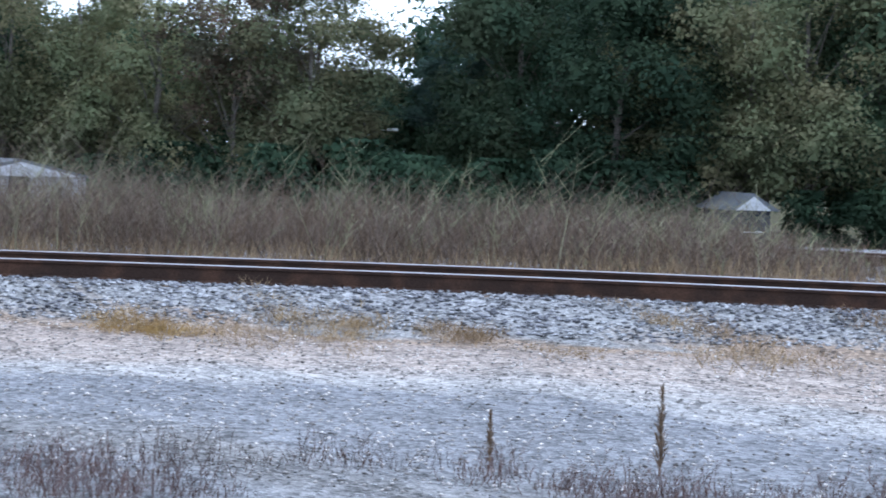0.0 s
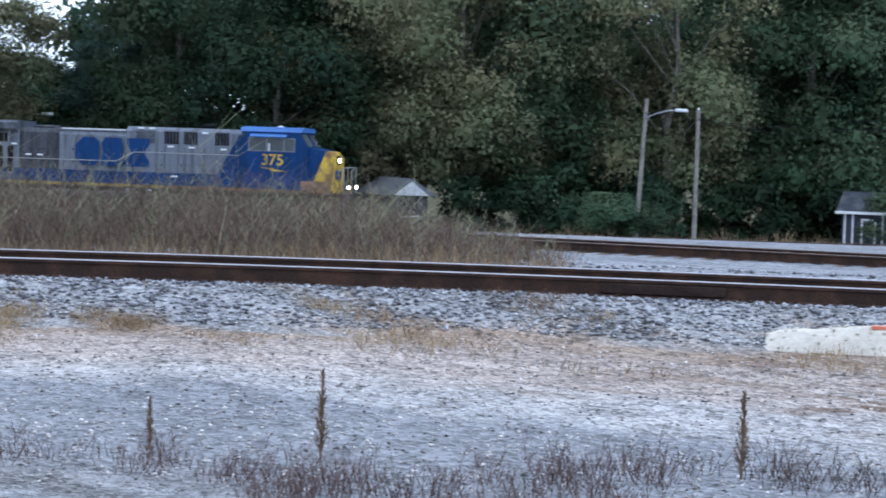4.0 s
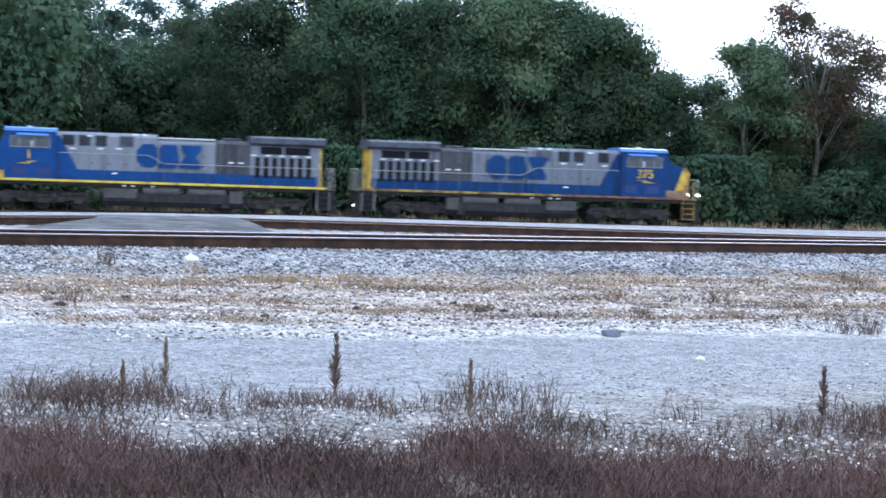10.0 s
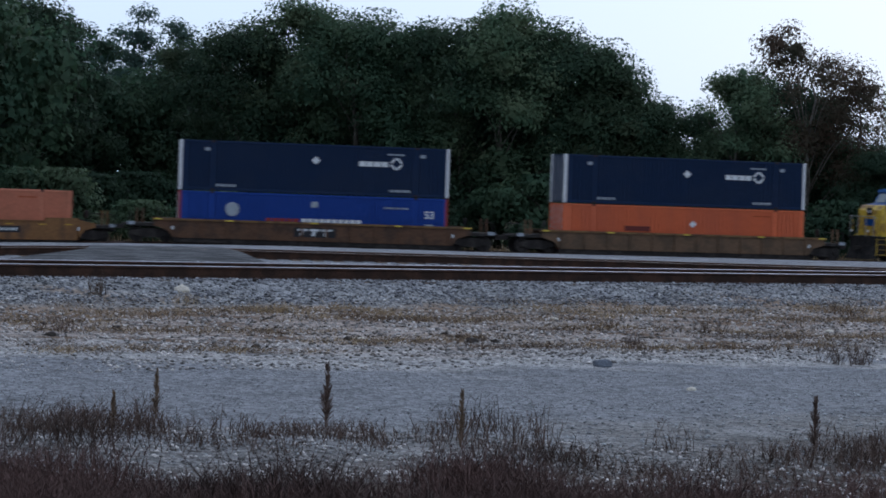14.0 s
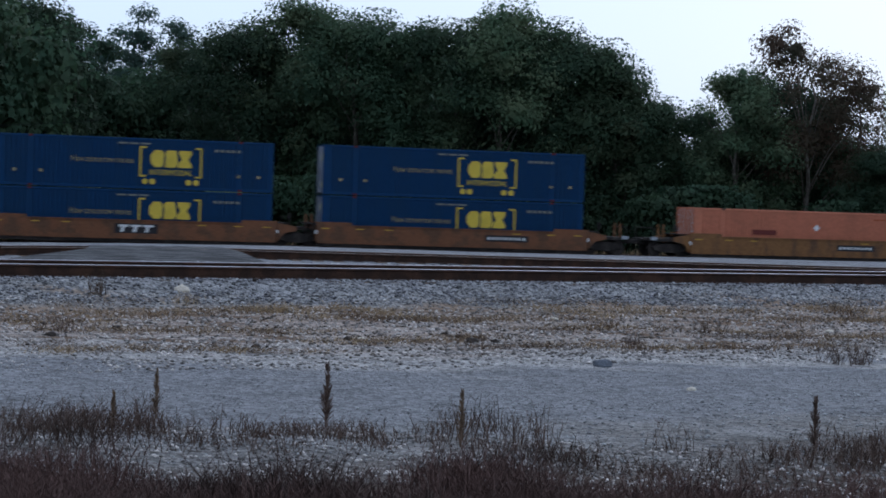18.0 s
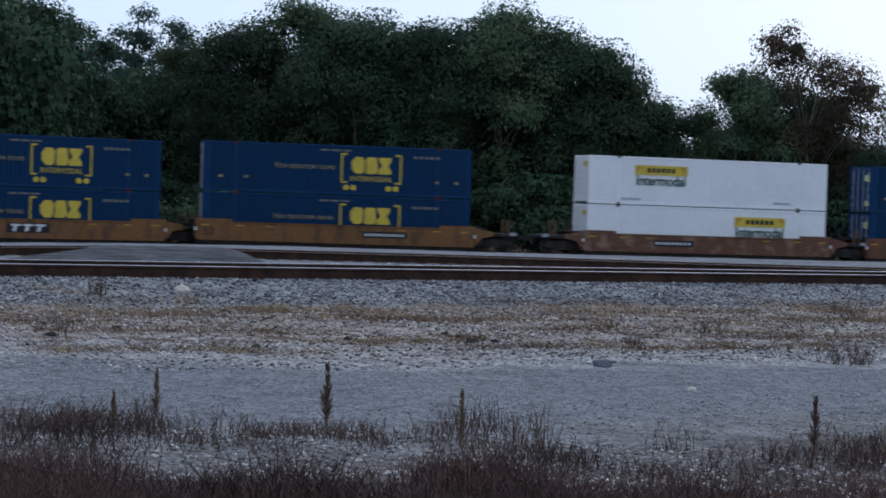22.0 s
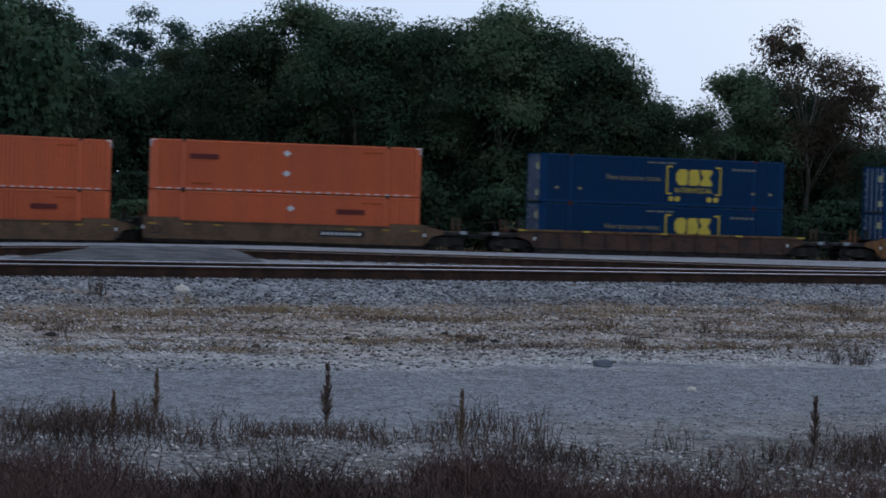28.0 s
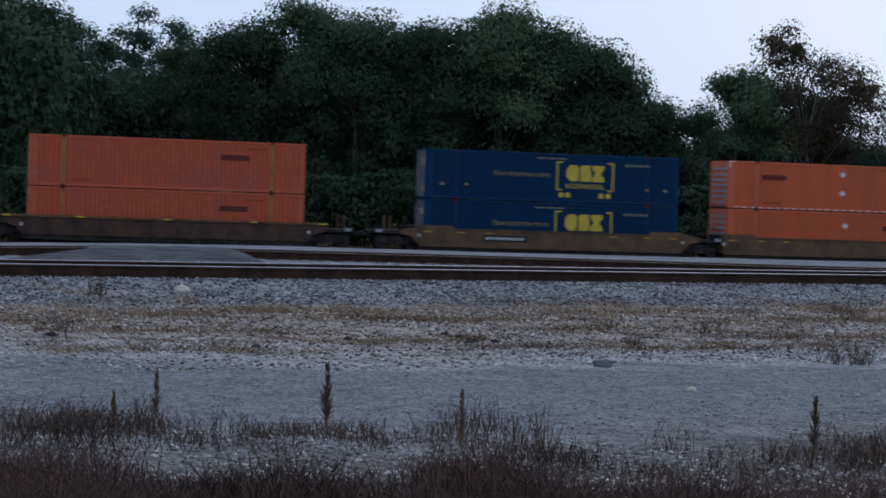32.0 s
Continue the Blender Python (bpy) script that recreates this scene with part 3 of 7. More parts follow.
def along(line, n, s0, s1, o0, o1, seed):
    rng = np.random.default_rng(seed)
    s = rng.uniform(s0, s1, n)
    o = rng.uniform(o0, o1, n)
    c = line.at(s)
    t = line.at(s + 0.1) - c
    nrm = np.stack([-t[:, 1], t[:, 0]], -1) / np.hypot(t[:, 0], t[:, 1])[:, None]
    return c + nrm * o[:, None]


M["ash_stone"] = material("dark gravel", (0.10, 0.085, 0.075), 0.9, 0, 0.3, 2, 30, 0.2, other=(0.14, 0.115, 0.095), island=0.4)
M["bank_stone"] = material("pale bank gravel", (0.49, 0.455, 0.44), 0.9, 0, 0.3, 2, 30, 0.3, other=(0.24, 0.225, 0.22), island=0.75)
M["road_stone"] = material("packed road gravel", (0.36, 0.368, 0.378), 0.9, 0, 0.3, 2, 30, 0.3, other=(0.25, 0.253, 0.275), island=0.5)
stones("ballast", "crushed grey granite ballast heaped along the near track", along(NEAR, 36000, -30, 17, -2.4, 0.5, 3), 0.027, "ballast_stone", seed=4)
stones("far_ballast", "crushed grey granite between the tracks", along(NEAR, 9000, -26, 17, 0.6, 14, 5), 0.036, "ballast_stone", seed=6)
stones("bank_gravel", "loose pale stones scattered over the dry bank", along(NEAR, 16000, -9, 14, -9.8, -1.9, 8), 0.025, "bank_stone", seed=9)
stones("fine_bank_gravel", "fine pale gravel strewn over the dry bank", along(NEAR, 9000, -26, -9, -9.8, -1.9, 48), 0.015, "bank_stone", seed=49)
stones("dark_bank_gravel", "small dark stones and clods among the pale gravel", along(NEAR, 2200, -7, 14, -9.0, -2.2, 28), 0.026, "ash_stone", seed=29)
stones("road_gravel", "fine grey gravel packed into the road", along(NEAR, 26000, -22, 11, -16.5, -9.0, 38), 0.01, "road_stone", seed=39)
stones("road_edge_gravel", "loose stones at the edge of the gravel road", along(NEAR, 2500, -8, 9, -18, -13, 18), 0.018, "road_stone", seed=19)


# ---- dry plants ----
def blades(name, label, xy, height, stems, mat, spread=0.15, width=0.006, seed=1, lean=0.35, category="weeds", twigs=0, zoff=0.0):
    """Many thin stems: each a narrow three-sided spike, some with side twigs."""
    rng = np.random.default_rng(seed)
    n = len(xy)
    z = ground_parts(xy)[0] + zoff
    k = n * stems
    h = np.repeat(np.asarray(height), stems) * rng.uniform(0.45, 1.1, k)
    base = np.repeat(np.column_stack([xy, z]), stems, axis=0)
    base[:, :2] += rng.normal(0, spread, (k, 2))
    d = rng.normal(0, lean, (k, 2))
    tip = base + np.column_stack([d * h[:, None], h])
    mid = base + (tip - base) * 0.5 + np.column_stack([rng.normal(0, 0.05, (k, 2)) * h[:, None], np.zeros(k)])
    if twigs:
        u = rng.uniform(0.35, 0.95, (k, twigs))
        root = base[:, None] + (tip - base)[:, None] * u[..., None]
        ln = h[:, None] * rng.uniform(0.12, 0.34, (k, twigs))
        ang = rng.uniform(0, 2 * np.pi, (k, twigs))
        end = root + np.stack([np.cos(ang) * ln, np.sin(ang) * ln, ln * rng.uniform(0.3, 1.2, (k, twigs))], -1)
        segs = [(base, mid, 1.0, 0.75), (mid, tip, 0.75, 0.3), (root.reshape(-1, 3), end.reshape(-1, 3), 0.55, 0.25)]
    else:
        segs = [(base, mid, 1.0, 0.8), (mid, tip, 0.8, 0.15)]
    verts, faces, count = [], [], 0
    for a, b, wa, wb in segs:
        m = len(a)
        ang = rng.uniform(0, np.pi, m)
        side = np.column_stack([np.cos(ang), np.sin(ang) * 0.4, np.zeros(m)]) * width
        v = np.stack([a - side * wa, a + side * wa, b + side * wb, b - side * wb], 1)
        verts.append(v.reshape(-1, 3))
        faces.append(np.arange(4 * m).reshape(m, 4) + count)
        count += 4 * m
    return tagged(new(name, raw(name, np.concatenate(verts), np.concatenate(faces), mat)), label, category, kind="stuff")


TURN_A = -2.6  # the first stand's bearings are counted from this line


def polar(n, stand, az0, az1, r0, r1, seed):
    rng = np.random.default_rng(seed)
    if stand is STAND_A:
        az0, az1 = az0 + TURN_A, az1 + TURN_A
    a = np.radians(rng.uniform(az0, az1, n))
    r = np.sqrt(rng.uniform(r0 * r0, r1 * r1, n))
    return np.column_stack([stand[0] + r * np.sin(a), stand[1] + r * np.cos(a)])


M["sapling"] = material("pale bare twigs", (0.27, 0.26, 0.17), 0.9, 0, 0.25, 0.6, 9, 0, other=(0.19, 0.2, 0.11), island=0.3)


def brush_patch():
    rng = np.random.default_rng(11)
    xy = polar(5200, STAND_A, -66, -30.5, 21.5, 42, 12)
    d = NEAR.dist(xy)
    dm = MIDDLE.dist(xy)
    az = np.degrees(np.arctan2(xy[:, 0], xy[:, 1] - STAND_A[1])) - TURN_A
    r = np.hypot(xy[:, 0], xy[:, 1] - STAND_A[1])
    keep = (d > 1.8) & (dm < -2.0) & (rng.uniform(0, 1, len(xy)) < np.clip((-32.0 - az) / 4, 0.0, 1) * np.clip((-az - 30 + (34 - r) * 0.25) / 4, 0, 1))
    xy, az = xy[keep], az[keep]
    tall = np.interp(az, [-66, -56, -51, -47, -43, -38, -34], [1.45, 1.3, 1.05, 1.1, 1.1, 0.95, 0.55]) * rng.uniform(0.55, 1.05, len(xy)) * (1 + 0.16 * np.sin(xy[:, 0] * 1.3) * np.sin(xy[:, 1] * 0.9))
    half = len(xy) // 2
    blades("brush_thicket", "leafless grey-brown brush growing between the tracks", xy[:half], tall[:half], 4, "brush", 0.3, 0.006, 13, 0.4, "brush", twigs=8)
    blades("dry_weed_thicket", "tall withered weeds standing between the tracks", xy[half:], tall[half:] * 0.85, 5, "dry_stem", 0.3, 0.007, 14, 0.32, "weeds", twigs=5)
    pick = rng.choice(len(xy), 420, replace=False)
    blades("sapling_thicket", "pale bare saplings rising from the brush", xy[pick], tall[pick] * 1.25, 2, "sapling", 0.15, 0.009, 17, 0.5, "brush", twigs=14)
    low = along(NEAR, 1100, -40, -13.4, 1.5, 4.2, 15)
    blades("straw_fringe", "straw-coloured grass fringe behind the near track", low, rng.uniform(0.15, 0.42, len(low)), 9, "straw", 0.18, 0.006, 16, 0.3, "grass")


brush_patch()


def bank_grass():
    rng = np.random.default_rng(21)
    for i, (n, s0, s1, o0, o1, h, mat) in enumerate([
            (190, -27, -14, -4.0, -2.3, 0.16, "straw"), (120, -14, -6, -4.2, -2.5, 0.10, "straw"), (320, -6, 14, -4.6, -2.4, 0.11, "straw"),
            (260, -5, 14, -9.0, -4.6, 0.07, "dry_stem"), (80, 4, 14, -5.5, -3.0, 0.22, "dry_stem")]):
        xy = along(NEAR, n, s0, s1, o0, o1, 30 + i)
        clump = np.sin(xy[:, 0] * 1.7 + 2 * i) + np.sin(xy[:, 1] * 2.3 + i) > 0.1
        xy = xy[clump]
        blades("dry_grass" if mat == "straw" else "withered_grass", "low dry grass tufts on the gravel bank", xy, h * rng.uniform(0.5, 1.3, len(xy)), 22, mat, 0.16, 0.004, 40 + i, 0.6, "grass")


def bank_streaks():
    """Low dead grass in long wisps that run with the track."""
    rng = np.random.default_rng(91)
    s = rng.uniform(-9, 14, 6500)
    o = rng.uniform(-8.6, -2.2, 6500)
    keep = np.sin(o * 5.3 + 0.8 * np.sin(s * 0.7)) + 0.8 * np.sin(s * 0.9 + o * 2.0) + rng.uniform(-0.4, 0.4, 6500) > 0.7
    s, o = s[keep], o[keep]
    c = NEAR.at(s)
    t = NEAR.at(s + 0.1) - c
    n = np.stack([-t[:, 1], t[:, 0]], -1) / np.hypot(t[:, 0], t[:, 1])[:, None]
    xy = c + n * o[:, None]
    half = len(xy) // 2
    blades("flattened_grass", "flattened brown dead grass in wisps on the bank", xy[:half], rng.uniform(0.035, 0.10, half), 14, "dry_stem", 0.15, 0.005, 92, 1.5, "grass")
    blades("pale_wisps", "flattened straw-coloured grass in wisps on the bank", xy[half:], rng.uniform(0.03, 0.085, len(xy) - half), 12, "straw", 0.17, 0.005, 93, 1.5, "grass")


def straw_tufts():
    """Bleached yellow tufts on the pale gravel beside the ballast."""
    rng = np.random.default_rng(171)
    for i, (az, r, n, wide, h) in enumerate([(-56.8 - TURN_A, 18.3, 70, 0.42, 0.15), (-52.4 - TURN_A, 18.6, 46, 0.42, 0.1), (-50.6 - TURN_A, 18.4, 40, 0.3, 0.1), (-47.6 - TURN_A, 18.0, 34, 0.25, 0.13),
                                             (-41.6 - TURN_A, 18.6, 40, 0.4, 0.09), (-35.4 - TURN_A, 18.6, 30, 0.35, 0.08), (-44.5 - TURN_A, 17.2, 20, 0.3, 0.06)]):
        x, y = on_ground(STAND_A, az, r)
        xy = np.column_stack([rng.normal(x, wide, n), rng.normal(y, 0.16, n)])
        blades("straw_tuft", "bleached yellow grass tuft on the pale gravel", xy, h * rng.uniform(0.5, 1.3, n), 16, "straw_yellow" if i == 0 else "straw", 0.07, 0.004, 180 + i, 0.7, "grass")


bank_grass()
bank_streaks()


M["dark_weed"] = material("dark withered weeds", (0.115, 0.08, 0.066), 0.9, 0, 0.3, 0.6, 12, 0, other=(0.07, 0.05, 0.042), island=0.4)


def verge_weeds():
    rng = np.random.default_rng(51)
    xy = polar(3400, STAND_B, -15, 15, 10.3, 14.3, 52)
    r = np.hypot(xy[:, 0], xy[:, 1])
    patch = np.sin(xy[:, 0] * 2.3 + 1.0) + np.sin(xy[:, 1] * 3.1 + xy[:, 0] * 1.7) + np.sin(xy[:, 0] * 5.1)
    keep = patch * 0.7 + (11.9 + 0.7 * np.clip(-xy[:, 0] / 1.5 - 0.5, 0, 1) + 0.3 * np.clip(xy[:, 0] / 1.5, 0, 1) - r) * 1.8 > rng.uniform(-0.7, 0.7, len(xy))
    xy, r = xy[keep], r[keep]
    blades("verge_weeds", "withered reddish-brown weeds along the road verge", xy, rng.uniform(0.05, 0.17, len(xy)) * np.clip(1.0 + 0.6 * np.sin(xy[:, 0] * 3.1 + 1) * np.sin(xy[:, 1] * 2.2 + xy[:, 0]), 0.4, 2) * np.interp(r, [10.3, 14], [1.4, 0.9]), 8, "wine_weed", 0.12, 0.0042, 53, 0.4, "weeds", twigs=4)
    stones("verge_gravel", "loose pale stones along the weedy verge", polar(2400, STAND_B, -15, 15, 12.3, 14.8, 58), 0.02, "bank_stone", seed=59)
    xy = polar(420, STAND_B, -15, 15, 13.0, 15.7, 54)
    keep = np.sin(xy[:, 0] * 1.9 + 0.6) + np.sin(xy[:, 1] * 2.6 + 1) + np.sin(xy[:, 0] * 4.3) > 1.05
    xy = xy[keep]
    blades("verge_tufts", "dark brown weed tufts at the stony road edge", xy, rng.uniform(0.06, 0.27, len(xy)), 12, "dark_weed", 0.11, 0.0035, 55, 0.22, "weeds", twigs=4)
    xy = polar(360, STAND_A, -64, -22.5, 9.6, 11.6, 56)
    keep = np.sin(xy[:, 0] * 1.9 + 0.5) + np.sin(xy[:, 1] * 2.7) > -0.1
    xy = xy[keep]
    blades("roadside_weeds", "withered brown weeds beside the gravel road", xy, rng.uniform(0.07, 0.23, len(xy)), 13, "wine_weed", 0.1, 0.0035, 57, 0.35, "weeds", twigs=4)
    for i, (az, r, n, wide, h) in enumerate([(-3.1, 14.4, 60, 0.34, 0.12), (-5.2, 14.0, 40, 0.4, 0.09), (-9.6, 14.6, 34, 0.42, 0.2), (-11.8, 14.0, 30, 0.35, 0.24), (3.3, 13.6, 26, 0.25, 0.16), (7.2, 13.3, 36, 0.45, 0.13), (11.0, 14.4, 44, 0.4, 0.2)]):
        x, y = on_ground(STAND_B, az, r)
        xy = np.column_stack([rng.normal(x, wide, n), rng.normal(y, 0.22, n)])
        blades("weed_clump", "low dark clump of withered weeds on the stony verge", xy, h * rng.uniform(0.4, 1.25, n), 9, "dark_weed", 0.07, 0.0035, 420 + i, 0.4, "weeds", twigs=5)



def bank_weeds():
    """A few bare weeds and tufts that stand alone on the bank."""
    for i, (az, r, h, mat, label, wide) in enumerate([
            (-9.65, 27.6, 0.3, "dry_stem", "bare brown weed on the gravel bank", 0.12), (8.0, 27.2, 0.26, "dry_stem", "bare brown weed on the gravel bank", 0.12),
            (11.4, 23.6, 0.36, "dark_weed", "dark withered weed on the gravel bank", 0.06), (12.0, 23.8, 0.3, "dark_weed", "dark withered weed on the gravel bank", 0.06),
            (5.1, 27.3, 0.13, "dry_stem", "low greyish dry tuft on the gravel bank", 0.22), (10.6, 25.6, 0.2, "straw", "straw-coloured grass tuft on the gravel bank", 0.28),
            (8.6, 25.2, 0.14, "straw", "straw-coloured grass tuft on the gravel bank", 0.2), (-7.2, 27.6, 0.16, "straw", "straw-coloured grass tuft on the gravel bank", 0.14),
            (-10.8, 23.4, 0.2, "dark_weed", "dark bent weed on the gravel bank", 0.14), (5.7, 24.4, 0.24, "dark_weed", "dark withered weed on the gravel bank", 0.05)]):
        x, y = on_ground(STAND_B, az, r)
        rng = np.random.default_rng(300 + i)
        xy = np.column_stack([x + rng.normal(0, wide, 6), y + rng.normal(0, wide * 0.6, 6)])
        ob = blades("bank_weed", label, xy, h * rng.uniform(0.6, 1.1, 6), 9, mat, 0.04, 0.0035, 320 + i, 0.4, "weed", twigs=4)


def tall_weed(x, y, h, seed, full=1.0):
    rng = np.random.default_rng(seed)
    sh = Shape()
    z = ground_z(x, y)
    sh.rod((0, 0, -0.03), (0.01, 0, h), 0.009, 0.003, 5)
    for i in range(int(110 * full)):
        u = rng.uniform(0.06, 1.0)
        a = rng.uniform(0, 2 * np.pi)
        ln = h * 0.085 * full * (1.15 - u) + 0.006
        p = Vector((0, 0, u * h))
        q = p + Vector((math.cos(a) * ln, math.sin(a) * ln, ln * rng.uniform(0.8, 2.8)))
        sh.rod(p, q, 0.0045, 0.0015, 3)
    ob = thing("tall_weed", "single tall withered brown weed stalk beside the road", "weed", "tall weeds by the road", at=pose(x, y, z), shape=sh, mat="dark_weed" if full > 1 else "dry_stem")
    return ob


def on_ground(stand, azimuth, r):
    a = radians(azimuth + (TURN_A if stand is STAND_A else 0))
    return stand[0] + r * math.sin(a), stand[1] + r * math.cos(a)


for i, (stand, az, r, h) in enumerate([(STAND_B, -3.15, 15.0, 0.47), (STAND_B, -8.0, 15.6, 0.38), (STAND_B, 10.8, 14.9, 0.42), (STAND_B, 0.75, 14.2, 0.4), (STAND_B, -9.2, 14.6, 0.3),
                                         (STAND_A, -39.1, 11.5, 0.52), (STAND_A, -27.0, 11.3, 0.5), (STAND_A, -21.4, 11.2, 0.52), (STAND_A, -44.0, 11.8, 0.3)] ):
    tall_weed(*on_ground(stand, az, r), h, 60 + i, 1.35 if i in (0, 2) else 1.0)

verge_weeds()
bank_weeds()


straw_tufts()


# ---- heap of pale stone beside the near track, with an orange paint mark ----
def build_heap():
    rng = np.random.default_rng(71)
    c = NEAR.at(-10.25)
    root = thing("limestone_heap", "long low heap of whitish limestone with an orange paint mark", "stone heap", at=pose(0, 0, 0))
    body = Shape()
    t = NEAR.at(-10.15) - c
    t /= np.hypot(*t)
    n = np.array([-t[1], t[0]])
    grid = 26
    verts = []
    for i in range(grid):
        for j in range(9):
            u, w = i / (grid - 1) * 2 - 1, j / 8 * 2 - 1
            p = c + t * u * 0.98 + n * (w * 0.36 - 2.24)
            hgt = 0.21 * max(0, 1 - abs(u) ** 3) * max(0, 1 - w * w) * (1 + 0.25 * math.sin(5 * u + 1)) * (0.72 - 0.3 * u)
            verts.append((p[0], p[1], ground_z(*p) - 0.02 + hgt + rng.uniform(-0.012, 0.012)))
    body.add(verts, [(i * 9 + j, (i + 1) * 9 + j, (i + 1) * 9 + j + 1, i * 9 + j + 1) for i in range(grid - 1) for j in range(8)])
    part("mound", body, "white_stone", root)
    lumps = Shape()
    for k in range(80):
        i, j = rng.integers(0, grid), rng.integers(0, 9)
        p = Vector(verts[i * 9 + j]) + Vector((rng.uniform(-0.06, 0.06), rng.uniform(-0.06, 0.06), 0))
        r = rng.uniform(0.012, 0.032)
        lumps.add([p + Vector(d) * r for d in ((1, 0, 0), (0, 1, 0), (-1, 0, 0), (0, -1, 0), (0.1, 0.2, 0.9), (0, 0, -0.9))],
                  [(0, 1, 4), (1, 2, 4), (2, 3, 4), (3, 0, 4), (1, 0, 5), (2, 1, 5), (3, 2, 5), (0, 3, 5)])
    tagged(part("stone_lumps", lumps, "white_stone", root), kind="stuff")
    p = Vector(verts[14 * 9 + 4])
    mark = Shape().box(-0.13, 0.13, -0.05, 0.05, -0.02, 0.012, 0.004)
    part("paint_mark", mark, "decal_orange", root, "bright orange sprayed mark", at=pose(p.x, p.y, p.z, 0, 0, math.degrees(math.atan2(t[1], t[0]))))


M["decal_orange"] = material("fluorescent orange spray paint", (0.62, 0.2, 0.13), 0.6, 0, 0.1, 2, 8, 0)
build_heap()


def rock(name, label, stand, az, r, size, mat, seed, flat=0.7):
    rng = np.random.default_rng(seed)
    bm = bmesh.new()
    bmesh.ops.create_icosphere(bm, subdivisions=2, radius=size)
    for v in bm.verts:
        v.co *= 1 + 0.35 * noise.noise(v.co / size * 1.3 + Vector((seed, 0, 0)))
        v.co.z *= flat
    me = bpy.data.meshes.new(name)
    bm.to_mesh(me)
    bm.free()
    me.materials.append(M[mat])
    x, y = on_ground(stand, az, r)
    ob = tagged(new(name, me), label, "rock")
    ob.matrix_basis = pose(x, y, ground_z(x, y) + size * flat * 0.12, 0, 0, seed * 40)
    return ob


M["dark_rock"] = material("bluish grey rock", (0.13, 0.145, 0.175), 0.9, 0, 0.3, 6, 40, 0.3)
M["ash"] = material("dark clod", (0.05, 0.042, 0.038), 0.95, 0, 0.3, 6, 40, 0.3)
rock("white_rock", "whitish limestone lump lying on the ballast edge", STAND_B, -7.37, 28.25, 0.11, "white_stone", 1)
rock("grey_rock", "flat bluish grey rock at the road edge", STAND_B, 4.75, 21.6, 0.11, "dark_rock", 2, 0.7)
for i, (az, r, sz) in enumerate([(0.6, 24.6, 0.06), (1.0, 24.1, 0.08), (1.65, 24.2, 0.06), (-2.6, 24.0, 0.06), (-5.3, 29.2, 0.06), (0.2, 24.9, 0.05), (-3.1, 30.5, 0.05), (-5.2, 22.4, 0.06), (-11.0, 23.0, 0.07)]):
    rock("dark_clod", "small dark clod on the dry gravel bank", STAND_B, az, r, sz, "ash", 5 + i, 0.6)
for i, (az, r, sz, mat) in enumerate([(-2.2, 24.1, 0.05, "white_stone"), (3.3, 28.0, 0.06, "white_stone"), (11.1, 28.8, 0.07, "white_stone"), (7.3, 19.4, 0.05, "white_stone")]):
    rock("pale_stone", "pale stone on the dry gravel bank", STAND_B, az, r, sz, mat, 15 + i, 0.6)
for i, (az, r, sz) in enumerate([(-15.1, 15.6, 0.05), (-12.0, 15.2, 0.06)]):
    rock("dark_clod", "small dark clod on the gravel road edge", STAND_A, az, r, sz, "ash", 25 + i, 0.5)


